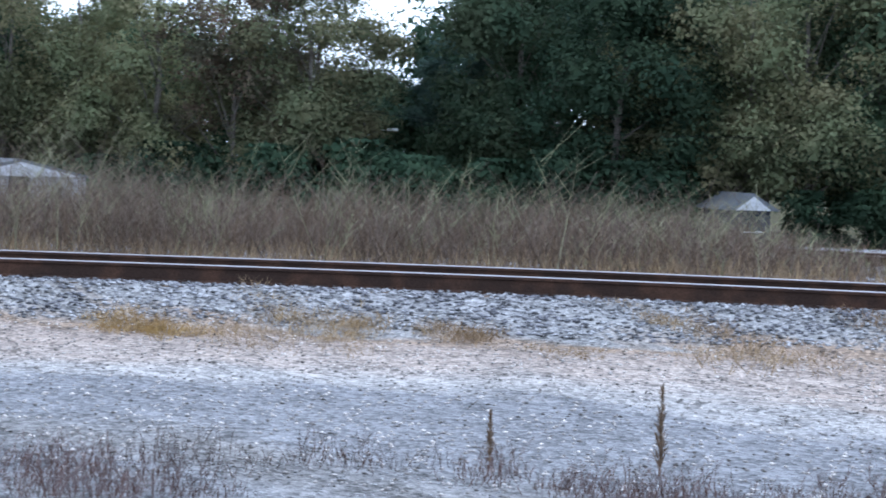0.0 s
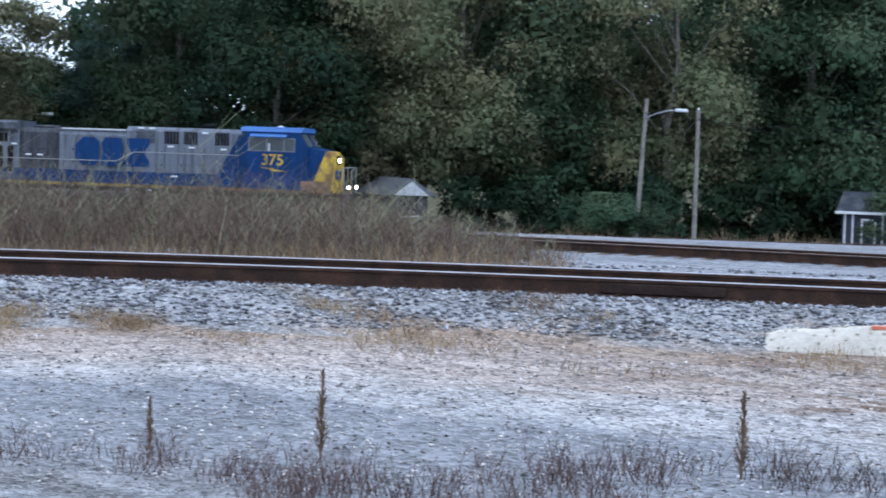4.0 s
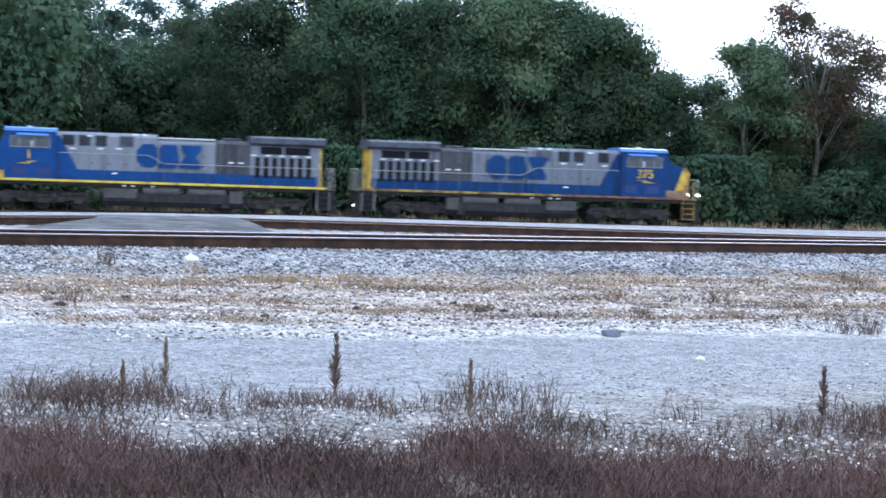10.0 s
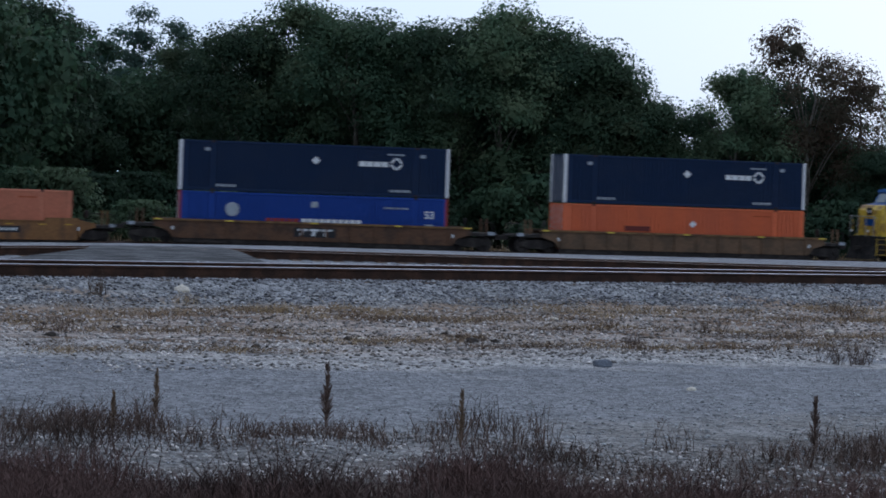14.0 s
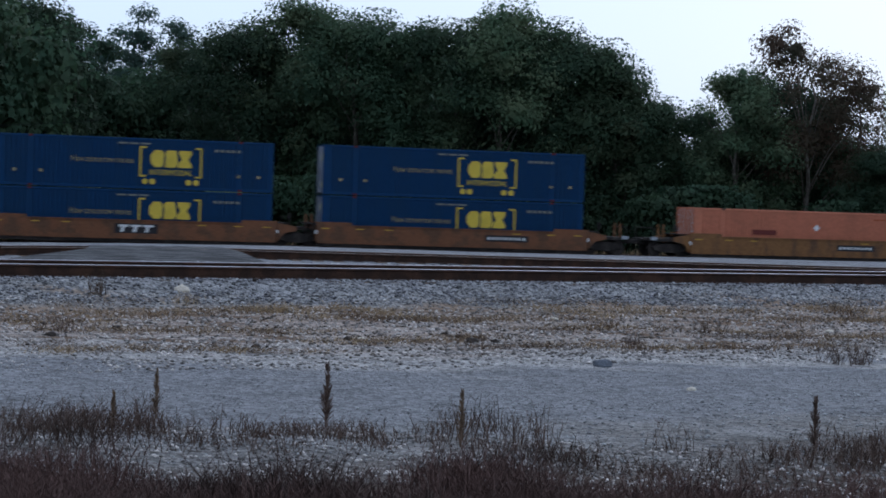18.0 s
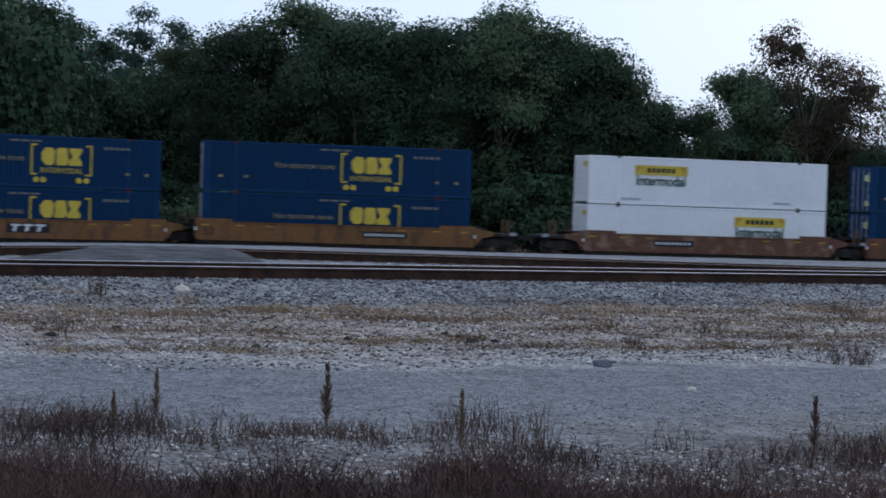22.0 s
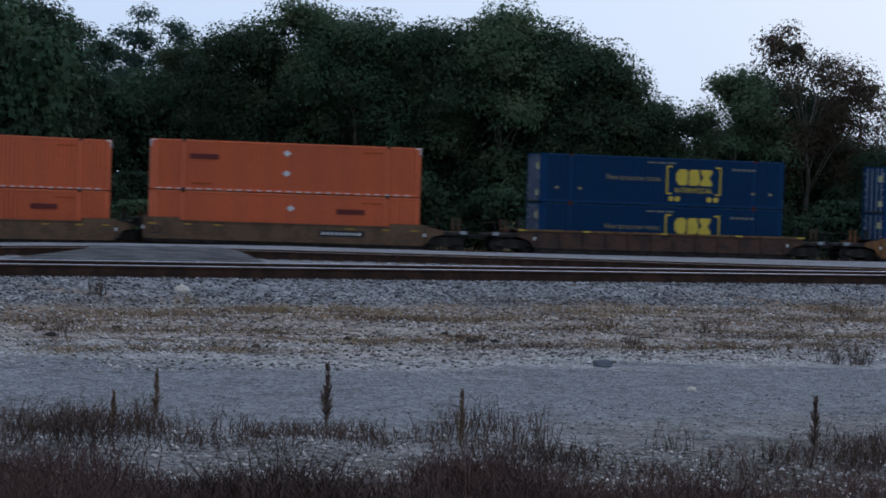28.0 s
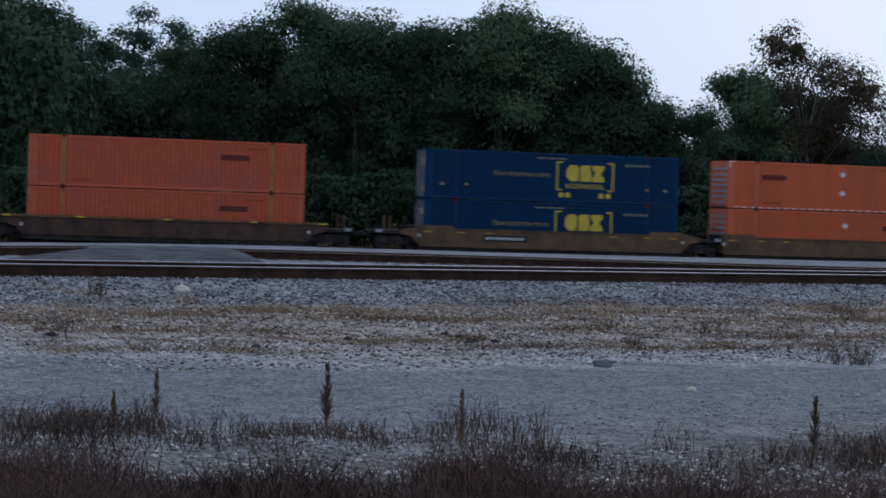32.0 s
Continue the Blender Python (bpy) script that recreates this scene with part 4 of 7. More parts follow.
# ---- trees ----
def crown_mesh(name, mat, seed, height, radius, low, leaves, leaf, blobs, droop=0.0, lumpy=0.33, core=0.9):
    """A crown of leaf clumps: many small leaves on the skins of overlapping uneven blobs."""
    rng = np.random.default_rng(seed)
    cz = rng.uniform(low + 0.1 * (height - low), height * 0.93, blobs)
    u = (cz - low) / (height - low)
    env = radius * np.sqrt(np.clip(1 - (2 * u - 0.85) ** 2 * 0.62, 0.05, 1)) * np.where(u > 0.85, 0.6, 1.0)
    a = rng.uniform(0, 2 * np.pi, blobs)
    rr = env * np.sqrt(rng.uniform(0.02, 0.9, blobs))
    c = np.column_stack([rr * np.cos(a), rr * np.sin(a), cz])
    br = radius * rng.uniform(0.6, 1.25, blobs) * lumpy
    which = rng.choice(blobs, leaves, p=br ** 2 / np.sum(br ** 2))
    d = rng.normal(0, 1, (leaves, 3))
    d /= np.linalg.norm(d, axis=1)[:, None]
    d[:, 2] = np.where(d[:, 2] < -0.55, -d[:, 2] * 0.5, d[:, 2])
    p = c[which] + d * (br[which] * rng.uniform(0.12, 1.3, leaves) ** 0.5)[:, None] * np.array([1, 1, 0.9])
    p[:, 2] = np.clip(p[:, 2] - droop * rng.uniform(0, 1, leaves), 0.15, height * 1.02)
    n = d + rng.normal(0, 0.55, (leaves, 3)) + np.array([0, 0, 0.5])
    n /= np.linalg.norm(n, axis=1)[:, None]
    s = np.cross(n, rng.normal(0, 1, (leaves, 3)))
    s /= np.linalg.norm(s, axis=1)[:, None]
    w = np.cross(n, s)
    z = leaf * rng.uniform(0.5, 1.35, leaves)[:, None]
    v = np.stack([p - s * z * 0.9, p + s * z * 0.7 - w * z * 0.75, p + s * z * 0.7 + w * z * 0.75], 1).reshape(-1, 3)
    # inner mass of twigs and leaves behind the outer ones
    kept = np.where(rng.uniform(0, 1, blobs) < core)[0]
    shards = 34
    m = len(kept) * shards
    out = rng.normal(0, 1, (m, 3))
    out /= np.linalg.norm(out, axis=1)[:, None]
    size = np.repeat(br[kept], shards)[:, None]
    mid = np.repeat(c[kept], shards, axis=0) + out * size * rng.uniform(0.1, 0.6, (m, 1))
    turn = np.cross(out + rng.normal(0, 0.4, (m, 3)), rng.normal(0, 1, (m, 3)))
    turn /= np.linalg.norm(turn, axis=1)[:, None]
    over = np.cross(out, turn)
    reach = size * rng.uniform(0.1, 0.22, (m, 1))
    inner = np.stack([mid - turn * reach, mid + turn * reach * 0.6 - over * reach * 0.8, mid + turn * reach * 0.6 + over * reach * 0.8], 1).reshape(-1, 3)
    inner[:, 2] = np.maximum(inner[:, 2], 0.1)
    tris = np.arange(3 * m).reshape(-1, 3) + 3 * leaves
    me = raw(name, np.concatenate([v, inner]), np.concatenate([np.arange(3 * leaves).reshape(-1, 3), tris]), mat)
    mass = p - np.array([0, 0, low + 0.45 * (height - low)])
    mass /= np.linalg.norm(mass, axis=1)[:, None] + 0.01
    soft = d * 0.55 + mass * 0.5 + rng.normal(0, 0.16, (leaves, 3)) + np.array([0, 0, 0.3])
    soft /= np.linalg.norm(soft, axis=1)[:, None]
    me.polygons.foreach_set("use_smooth", [True] * len(me.polygons))
    me.normals_split_custom_set_from_vertices(np.concatenate([np.repeat(soft, 3, axis=0), np.repeat(out * 0.8 + np.array([0, 0, 0.2]) + rng.normal(0, 0.3, (m, 3)), 3, axis=0)]).tolist())
    return me, c


def trunk_shape(height, girth, targets, seed, low):
    rng = random.Random(seed)
    sh = Shape()
    pts = [Vector((0, 0, -0.6))]
    for i in range(1, 6):
        pts.append(Vector((rng.uniform(-0.3, 0.3) * i / 3, rng.uniform(-0.3, 0.3) * i / 3, height * 0.82 * i / 5)))
    for i in range(5):
        sh.rod(pts[i], pts[i + 1], girth * (1.15 - i / 5), girth * (1.15 - (i + 1) / 5), 8)
    for c in targets:
        c = Vector(c)
        u = min(4.4, max(1.0, (c.z - low * 0.3) / (height * 0.82) * 4.0 - 0.6))
        i = int(u)
        start = pts[i].lerp(pts[i + 1], u - i)
        mid = start.lerp(c, 0.55) + Vector((rng.uniform(-0.4, 0.4), rng.uniform(-0.4, 0.4), 0.2))
        g = girth * 0.38 * (1.1 - u / 5)
        sh.rod(start, mid, g, g * 0.6, 5)
        sh.rod(mid, c, g * 0.6, g * 0.18, 5)
    return sh


KINDS = {}


def tree_kind(key, label, mat, seed, height, radius, low, leaves, leaf, blobs, girth, bark="bark", lumpy=0.33, name="tree", core=0.9):
    me, c = crown_mesh("crown", mat, seed, height, radius, low, leaves, leaf, blobs, 0, lumpy, core)
    root = new(name)
    trunk = part("trunk", trunk_shape(height, girth, c[:14], seed, low), bark, root)
    crown = new("crown", me)
    crown.parent = root
    tagged(root, label, "tree" if name == "tree" else "shrub")
    KINDS[key] = root
    return root


tree_kind("oak", "broad dark green oak at the edge of the wood", "leaf_dark", 101, 17, 6.0, 1.2, 33000, 0.13, 66, 0.3, lumpy=0.34)
tree_kind("oak_mid", "tall mid-green broadleaf tree at the wood's edge", "leaf_mid", 102, 18, 5.2, 1.2, 32000, 0.126, 64, 0.26, lumpy=0.35)
tree_kind("autumn", "broadleaf tree with thinning olive autumn leaves", "leaf_olive", 103, 16, 4.8, 1.5, 26000, 0.112, 54, 0.22, lumpy=0.32, core=0.45)
tree_kind("rusty", "tree with sparse browning autumn leaves", "leaf_rust", 104, 16, 4.8, 3.5, 14500, 0.11, 48, 0.2, lumpy=0.28, core=0.08)
tree_kind("pine", "tall pine with a clumped blue-green crown", "leaf_pine", 105, 21, 3.6, 9.0, 11000, 0.145, 26, 0.26, lumpy=0.36, core=0.8)
tree_kind("thin", "slender tree with a ragged dark crown", "leaf_dark", 106, 15, 3.4, 1.2, 19000, 0.122, 42, 0.16, lumpy=0.36, core=0.8)
tree_kind("back", "dark tree standing deeper in the wood", "leaf_dark", 110, 12, 6.2, 0.3, 9000, 0.22, 60, 0.2, lumpy=0.36)
tree_kind("shrub", "dense dark green shrub under the trees", "leaf_dark", 107, 3.6, 2.3, 0.2, 4800, 0.13, 22, 0.07, lumpy=0.42, name="shrub")
tree_kind("shrub_light", "green shrub beside the track", "leaf_mid", 108, 2.6, 1.9, 0.15, 5000, 0.1, 20, 0.05, lumpy=0.42, name="shrub")
used_kinds = set()


def plant(key, x, y, height, turn, group="", label=""):
    src = KINDS[key]
    base = {"oak": 17, "oak_mid": 18, "autumn": 16, "rusty": 16, "pine": 21, "thin": 15, "back": 12, "shrub": 3.6, "shrub_light": 2.6}[key]
    k = height / base
    m = Matrix.Translation((x, y, ground_z(x, y) - 0.05)) @ Matrix.Rotation(radians(turn), 4, "Z")
    if key not in used_kinds:
        used_kinds.add(key)
        ob = src
        ob.matrix_basis = m
    else:
        ob = copy_thing(src, m)
    side = 0.5 * (k + 1) if key not in ("shrub", "shrub_light") else k
    ob.scale = (side, side, k)
    tagged(ob, label, "", group or ("trees of the wood" if not key.startswith("shrub") else "shrubs below the wood"))
    return ob


def wood_right():
    # azimuth from the second stand, distance, height, kind
    rng = random.Random(201)
    for az, d, h, kind in [(-13.6, 150, 18.0, "oak"), (-12.2, 156, 19.0, "oak"), (-10.6, 160, 18.0, "thin"), (-8.4, 184, 21.4, "pine"), (-7.4, 170, 16.8, "oak_mid"),
                           (-5.9, 153, 17.0, "oak"), (-4.3, 154, 19.2, "oak_mid"), (-2.6, 150, 18.0, "oak"), (-1.0, 152, 17.7, "thin"), (0.4, 150, 17.5, "oak"), (1.6, 148, 18.7, "oak_mid"),
                           (2.9, 152, 17.8, "oak"), (3.9, 150, 16.2, "oak"), (4.9, 150, 14.0, "oak_mid"), (5.7, 152, 12.2, "oak"), (7.3, 156, 11.8, "thin"), (8.3, 150, 14.6, "oak_mid"),
                           (10.3, 152, 19.2, "rusty"), (11.7, 157, 16.2, "rusty"), (9.2, 158, 14.5, "oak"), (10.6, 160, 13.5, "oak_mid"), (12.7, 150, 9.0, "oak"), (14.0, 150, 11.0, "oak_mid"),
                           (-9.7, 186, 19.8, "pine"), (-11.6, 186, 22, "pine"), (-6.6, 184, 18.9, "pine"), (-3.4, 172, 18.6, "oak_mid"), (0.9, 172, 17.6, "thin"), (2.6, 172, 17, "thin"), (-0.6, 178, 18.2, "oak")]:
        a = radians(az)
        plant(kind, d * math.sin(a), d * math.cos(a), h, rng.uniform(0, 360))
    for i in range(30):
        a = radians(-15 + i * 1.02 + rng.uniform(-0.3, 0.3))
        d = rng.uniform(140, 147)
        plant("shrub", d * math.sin(a), d * math.cos(a), rng.uniform(3.2, 6.0), rng.uniform(0, 360))
    for i in range(24):
        az = -15 + i * 1.27 + rng.uniform(-0.4, 0.4)
        a = radians(az)
        d = rng.uniform(158, 184)
        top = 14.0 if -10.8 < az < -5.2 else 15.5 if az < 3.5 else 10.5 if az < 6.2 else 9 if az < 8 else 11.5 if az < 11.8 else 8
        plant("back", d * math.sin(a), d * math.cos(a), top + rng.uniform(-1, 1), rng.uniform(0, 360))


def wood_left():
    rng = random.Random(202)
    x0, y0, _ = STAND_A

    def clear(a, d, room):
        """The distance at which a plant keeps clear of the far track."""
        while MAIN.dist([(x0 + d * math.sin(a), y0 + d * math.cos(a))])[0] < room:
            d += 1.5
        return d

    for az, d, h, kind in [(-63, 104, 16, "autumn"), (-60.5, 108, 17, "autumn"), (-58, 112, 16.5, "autumn"), (-56, 104, 15.5, "autumn"), (-53.8, 106, 16, "autumn"), (-51.6, 110, 15.5, "rusty"),
                           (-49.6, 108, 14.2, "autumn"), (-49.1, 114, 14.5, "autumn"), (-47.4, 128, 8.2, "oak"), (-45.7, 118, 10.2, "pine"), (-43.5, 112, 17.5, "oak_mid"), (-42.4, 118, 18, "pine"), (-40.6, 106, 13.0, "oak"), (-38.8, 112, 16, "autumn"),
                           (-37.0, 108, 16.5, "autumn"), (-35.2, 104, 16.5, "autumn"), (-33.4, 108, 17, "oak_mid"), (-31.4, 112, 17.6, "oak_mid"), (-29.4, 106, 17, "autumn"), (-27.4, 112, 17.5, "oak_mid"),
                           (-25.4, 110, 17.5, "oak_mid"), (-23.4, 114, 18, "oak"), (-21.4, 116, 18, "oak"), (-19.4, 122, 19, "oak_mid"), (-17.4, 126, 19, "oak"), (-15.8, 132, 19.5, "autumn"), (-14.2, 138, 20, "autumn")]:
        a = radians(az + TURN_A)
        d = clear(a, d, 8.5)
        plant(kind, x0 + d * math.sin(a), y0 + d * math.cos(a), h + 2.0, rng.uniform(0, 360))
    for i in range(32):
        a = radians(-67.6 + i * 1.7 + rng.uniform(-0.5, 0.5))
        d = rng.uniform(126, 140)
        low = 8 if -52.5 < math.degrees(a) < -46.8 else 12.5 if math.degrees(a) < -52 else 16
        plant("back", x0 + d * math.sin(a), y0 + d * math.cos(a), low + rng.uniform(0, 2), rng.uniform(0, 360))
    for i in range(40):
        a = radians(-66.6 + i * 1.38 + rng.uniform(-0.3, 0.3))
        d = rng.uniform(101, 105) + max(0, math.degrees(a) + 34) * 0.9
        if abs(math.degrees(a) + 40.0) < 1.6 or abs(math.degrees(a) + 60.6) < 2.2:
            continue
        d = clear(a, d, 6.0)
        plant("shrub", x0 + d * math.sin(a), y0 + d * math.cos(a), rng.uniform(3.0, 5.2), rng.uniform(0, 360))


wood_right()
wood_left()
for az, r, h in ((-12.0, 119, 4.9), (-7.0, 123, 4.0), (-25.5, 103, 2.6), (-33.6, 98.5, 2.2), (-32.6, 99, 1.8), (-9.4, 121, 3.2)):
    px, py = on_ground(STAND_A, az - TURN_A, r)
    plant("shrub_light", px, py, h, az * 7)


# ---- things beyond the middle track ----
def place(az, r, stand=STAND_A):
    x, y = on_ground(stand, az, r)
    return x, y, ground_z(x, y)


def street_lamp(az, r, h, arm, lean, label):
    x, y, z = place(az, r)
    root = thing("street_lamp", label, "street lamp", "lamps along the yard", at=pose(x, y, z, 0, lean, -az))
    part("pole", Shape().rod((0, 0, -0.8), (0, 0, h), 0.13, 0.09, 10), "wood_pole", root)
    a = Shape()
    pts = [Vector((0, 0, h - 0.95)), Vector((arm * 0.35, 0, h - 0.7)), Vector((arm * 0.75, 0, h - 0.5)), Vector((arm, 0, h - 0.48))]
    for p, q in zip(pts, pts[1:]):
        a.rod(p, q, 0.035, 0.035, 6)
    part("arm", a, "mast", root)
    head = Shape().prism_x([(-0.1, -0.05), (0.1, -0.05), (0.13, 0.03), (0.07, 0.1), (-0.07, 0.1), (-0.13, 0.03)], arm - 0.05, arm + 0.55)
    part("lamp_head", head, "lamp_street", root, "pale cobra-head lamp", at=pose(0, 0, h - 0.48))
    return root


street_lamp(-30.25, 98.5, 6.9, 1.5, 2.5, "leaning timber pole with a cobra-head street lamp")
street_lamp(-47.9, 113, 6.6, 1.4, 0, "street lamp on a timber pole among the trees")
street_lamp(-42.2, 113, 6.5, 1.0, 0, "street lamp on a timber pole among the trees")


def utility_pole(az, r, h, cross=False):
    x, y, z = place(az, r)
    root = thing("utility_pole", "plain weathered timber utility pole by the wood", "utility pole", "utility poles", at=pose(x, y, z, 0, 0, -az))
    part("pole", Shape().rod((0, 0, -0.8), (0, 0, h), 0.12, 0.09, 10), "wood_pole", root)
    part("insulator", Shape().rod((0, 0, h - 0.02), (0, 0, h + 0.12), 0.05, 0.03, 8), "lamp_street", root)
    return x, y, z + h


P_ONE = utility_pole(-28.6, 98.5, 6.4)
P_TWO = utility_pole(-49.6, 113, 7.4)


def wire(a, b, sag, label="thin sagging overhead cable"):
    sh = Shape()
    pts = []
    for i in range(17):
        u = i / 16
        p = Vector(a).lerp(Vector(b), u)
        p.z -= sag * 4 * u * (1 - u)
        pts.append(p)
    ring = [Vector((0, 0, 0.012)), Vector((0.010, 0.006, -0.006)), Vector((-0.010, -0.006, -0.006))]
    sh.add([p + o for p in pts for o in ring], [(3 * i + j, 3 * i + 3 + j, 3 * i + 3 + (j + 1) % 3, 3 * i + (j + 1) % 3) for i in range(16) for j in range(3)])
    return thing("overhead_cable", label, "cable", "overhead cables", shape=sh, mat="dark_hole")


def equipment_hut(az, r):
    x, y, z = place(az, r)
    z -= 0.55
    root = thing("equipment_hut", "pale grey metal equipment hut beside the middle track", "hut", at=pose(x, y, z, 0, 0, -az - TURN_A - 26))
    w, d, h = 3.12, 2.75, 2.95
    part("wall", Shape().box(-w / 2, w / 2, -d / 2, d / 2, 0.12, h, 0.02), "hut", root)
    part("plinth", Shape().box(-w / 2 - 0.04, w / 2 + 0.04, -d / 2 - 0.04, d / 2 + 0.04, -0.4, 0.118), "tie", root, "concrete footing")
    part("roof", Shape().prism_x([(-d / 2 - 0.1, h + 0.004), (d / 2 + 0.1, h + 0.004), (d / 2 + 0.1, h + 0.06), (0, h + 0.2), (-d / 2 - 0.1, h + 0.06)], -w / 2 - 0.08, w / 2 + 0.08), "white_paint", root, "low pitched pale metal roof")
    for i in range(11):
        xx = -w / 2 + 0.15 + i * (w - 0.3) / 10
        part("rib", Shape().box(xx - 0.012, xx + 0.012, -d / 2 - 0.018, -d / 2, 0.13, h - 0.01), "hut", root)
    door = part("door", Shape().box(w / 2, w / 2 + 0.03, -0.75, 0.25, 0.15, h - 0.25), "hut", root, "flat metal door")
    part("handle", Shape().rod((w / 2 + 0.03, -0.62, 1.15), (w / 2 + 0.1, -0.62, 1.15), 0.02), "dark_hole", door)
    part("vent", Shape().box(w / 2, w / 2 + 0.04, 0.4, 0.85, 1.5, 2.0), "mast", root)
    part("green_mark", Shape().rod((w / 2 + 0.03, -0.25, 1.35), (w / 2 + 0.036, -0.25, 1.35), 0.17, 0.17, 16), "green_sign", root, "round green marker")
    dish = thing("satellite_dish", "weathered white satellite dish on a post behind the hut", "dish", at=pose(x, y, z, 0, 0, -az - TURN_A - 26))
    part("post", Shape().rod((0.1, 0.3, -0.5), (0.1, 0.3, 4.1), 0.06, 0.06, 10), "mast", dish)
    bowl = Shape()
    rings, sides = 6, 22
    verts = [(0, 0, 0)]
    for i in range(1, rings + 1):
        rr = 0.68 * i / rings
        verts += [(rr * math.cos(2 * math.pi * k / sides), rr * math.sin(2 * math.pi * k / sides), 0.2 * (i / rings) ** 2) for k in range(sides)]
    verts += [(p[0], p[1], p[2] - 0.03) for p in verts]
    n = rings * sides + 1
    faces = [(0, 1 + k, 1 + (k + 1) % sides) for k in range(sides)]
    faces += [(1 + i * sides + k, 1 + (i + 1) * sides + k, 1 + (i + 1) * sides + (k + 1) % sides, 1 + i * sides + (k + 1) % sides) for i in range(rings - 1) for k in range(sides)]
    back = [tuple(j + n for j in reversed(f)) for f in faces]
    rim = [(n - sides + k, n - sides + (k + 1) % sides, 2 * n - sides + (k + 1) % sides, 2 * n - sides + k) for k in range(sides)]
    bowl.add(verts, faces + back + rim)
    aim = Matrix.Rotation(radians(az + TURN_A + 26), 3, "Z") @ Vector((0.72 * math.cos(radians(az)) - 0.38 * math.sin(radians(az)), -0.72 * math.sin(radians(az)) - 0.38 * math.cos(radians(az)), 0.5))
    tilt = Matrix.Translation((0.12, 0.27, 4.3)) @ Vector((0, 0, 1)).rotation_difference(aim).to_matrix().to_4x4()
    b = part("bowl", bowl, "dish_white", dish, "weathered off-white bowl", at=tilt)
    feed = Shape()
    for k in range(3):
        a = 2 * math.pi * k / 3 + 0.5
        feed.rod((0.62 * math.cos(a), 0.62 * math.sin(a), 0.18), (0, 0, 0.72), 0.015, 0.015, 5)
    feed.rod((0, 0, 0.68), (0, 0, 0.84), 0.06, 0.06, 8)
    part("feed", feed, "mast", b)
    yard = thing("yard_light", "thin post with a small floodlight behind the hut", "lamp", at=pose(x, y, z, 0, 0, -az - TURN_A - 26))
    part("post", Shape().rod((0.85, 0.6, -0.5), (0.85, 0.6, 4.3), 0.035, 0.035, 8).rod((0.85, 0.6, 4.25), (1.2, 0.6, 4.75), 0.025, 0.025, 6), "mast", yard)
    part("lamp_head", Shape().box(1.05, 1.28, 0.5, 0.7, 4.7, 4.84, 0.03).box(1.3, 1.48, 0.52, 0.7, 4.78, 4.9, 0.03), "lamp_street", yard)
    return root


M["green_sign"] = material("faded green marker", (0.03, 0.28, 0.17), 0.6, 0, 0.2, 3, 12, 0)
M["dish_white"] = material("stained off-white dish", (0.55, 0.53, 0.48), 0.6, 0, 0.2, 2, 9, 0.03, other=(0.40, 0.37, 0.31))
equipment_hut(-19.1, 63.5)


def lattice_mast(az, r, h):
    x, y, z = place(az, r)
    z -= 0.55
    root = thing("lattice_mast", "slim galvanised lattice radio mast with guy struts", "mast", at=pose(x, y, z, 0, 0, -az))
    R = 0.19
    corner = [Vector((R * math.cos(a), R * math.sin(a), 0)) for a in (0.4, 0.4 + 2 * math.pi / 3, 0.4 + 4 * math.pi / 3)]
    for c in corner:
        part("leg", Shape().rod(c + Vector((0, 0, -0.6)), c + Vector((0, 0, h)), 0.032, 0.03, 6), "mast", root)
    step = 0.42
    brace = Shape()
    for i in range(int(h / step)):
        for j in range(3):
            a, b = corner[j], corner[(j + 1) % 3]
            lo, hi = Vector((0, 0, i * step)), Vector((0, 0, (i + 1) * step))
            brace.rod(a + lo, b + hi, 0.014, 0.014, 4)
            brace.rod(b + lo, a + lo, 0.012, 0.012, 4)
    part("bracing", brace, "mast", root)
    for sx, top, out, foot in ((-1, 7.15, 1.05, 4.6), (1, 6.1, 0.75, 4.35)):
        part("strut", Shape().rod((sx * 0.1, 0, top), (sx * out, 0.2, foot), 0.025, 0.025, 6), "mast", root)
    part("cable_box", Shape().box(-0.12, 0.12, -0.3, -0.18, 4.1, 4.75, 0.02), "lamp_street", root)
    part("warning_lamp", Shape().box(-0.44, -0.3, -0.07, 0.07, 4.5, 4.6, 0.02), "lamp_warm", root, "small lit amber lamp")
    return x, y, z


M["lamp_warm"] = lamp_material("amber lamp glow", (1.0, 0.6, 0.3), 4)
MAST = lattice_mast(-17.15, 64.6, 12.5)


def shed(az, r):
    x, y, z = place(az, r)
    root = thing("small_shed", "small dark shed with a white-framed door under the trees", "shed", at=pose(x, y, z, 0, 0, -az - 8))
    part("wall", Shape().box(-1.35, 1.35, -1.3, 1.3, -0.3, 1.75), "shed_wall", root)
    part("roof", Shape().prism_x([(-1.6, 1.75), (1.6, 1.75), (0, 2.75)], -1.6, 1.6), "soot", root, "dark shingle roof")
    part("fascia", Shape().box(-1.65, 1.65, -1.66, -1.6, 1.62, 1.76), "white_paint", root, "white fascia board")
    door = part("door", Shape().box(-0.28, 0.28, -1.36, -1.3, -0.05, 1.3), "shed_wall", root)
    for a, b, c, d in ((-0.38, -0.28, -0.05, 1.4), (0.28, 0.38, -0.05, 1.4), (-0.28, 0.28, 1.3, 1.4)):
        part("door_frame", Shape().box(a, b, -1.385, -1.305, c, d), "white_paint", door, "white door frame")
    part("window", Shape().box(-0.2, 0.2, -1.372, -1.36, 0.75, 1.2), "glass", door)
    for xx in (-1.2, -0.8, 0.7, 1.0, 1.25):
        part("slat", Shape().box(xx - 0.05, xx + 0.05, -1.34, -1.3, 0.0, 1.6), "white_paint", root, "pale vertical slat")
    return root


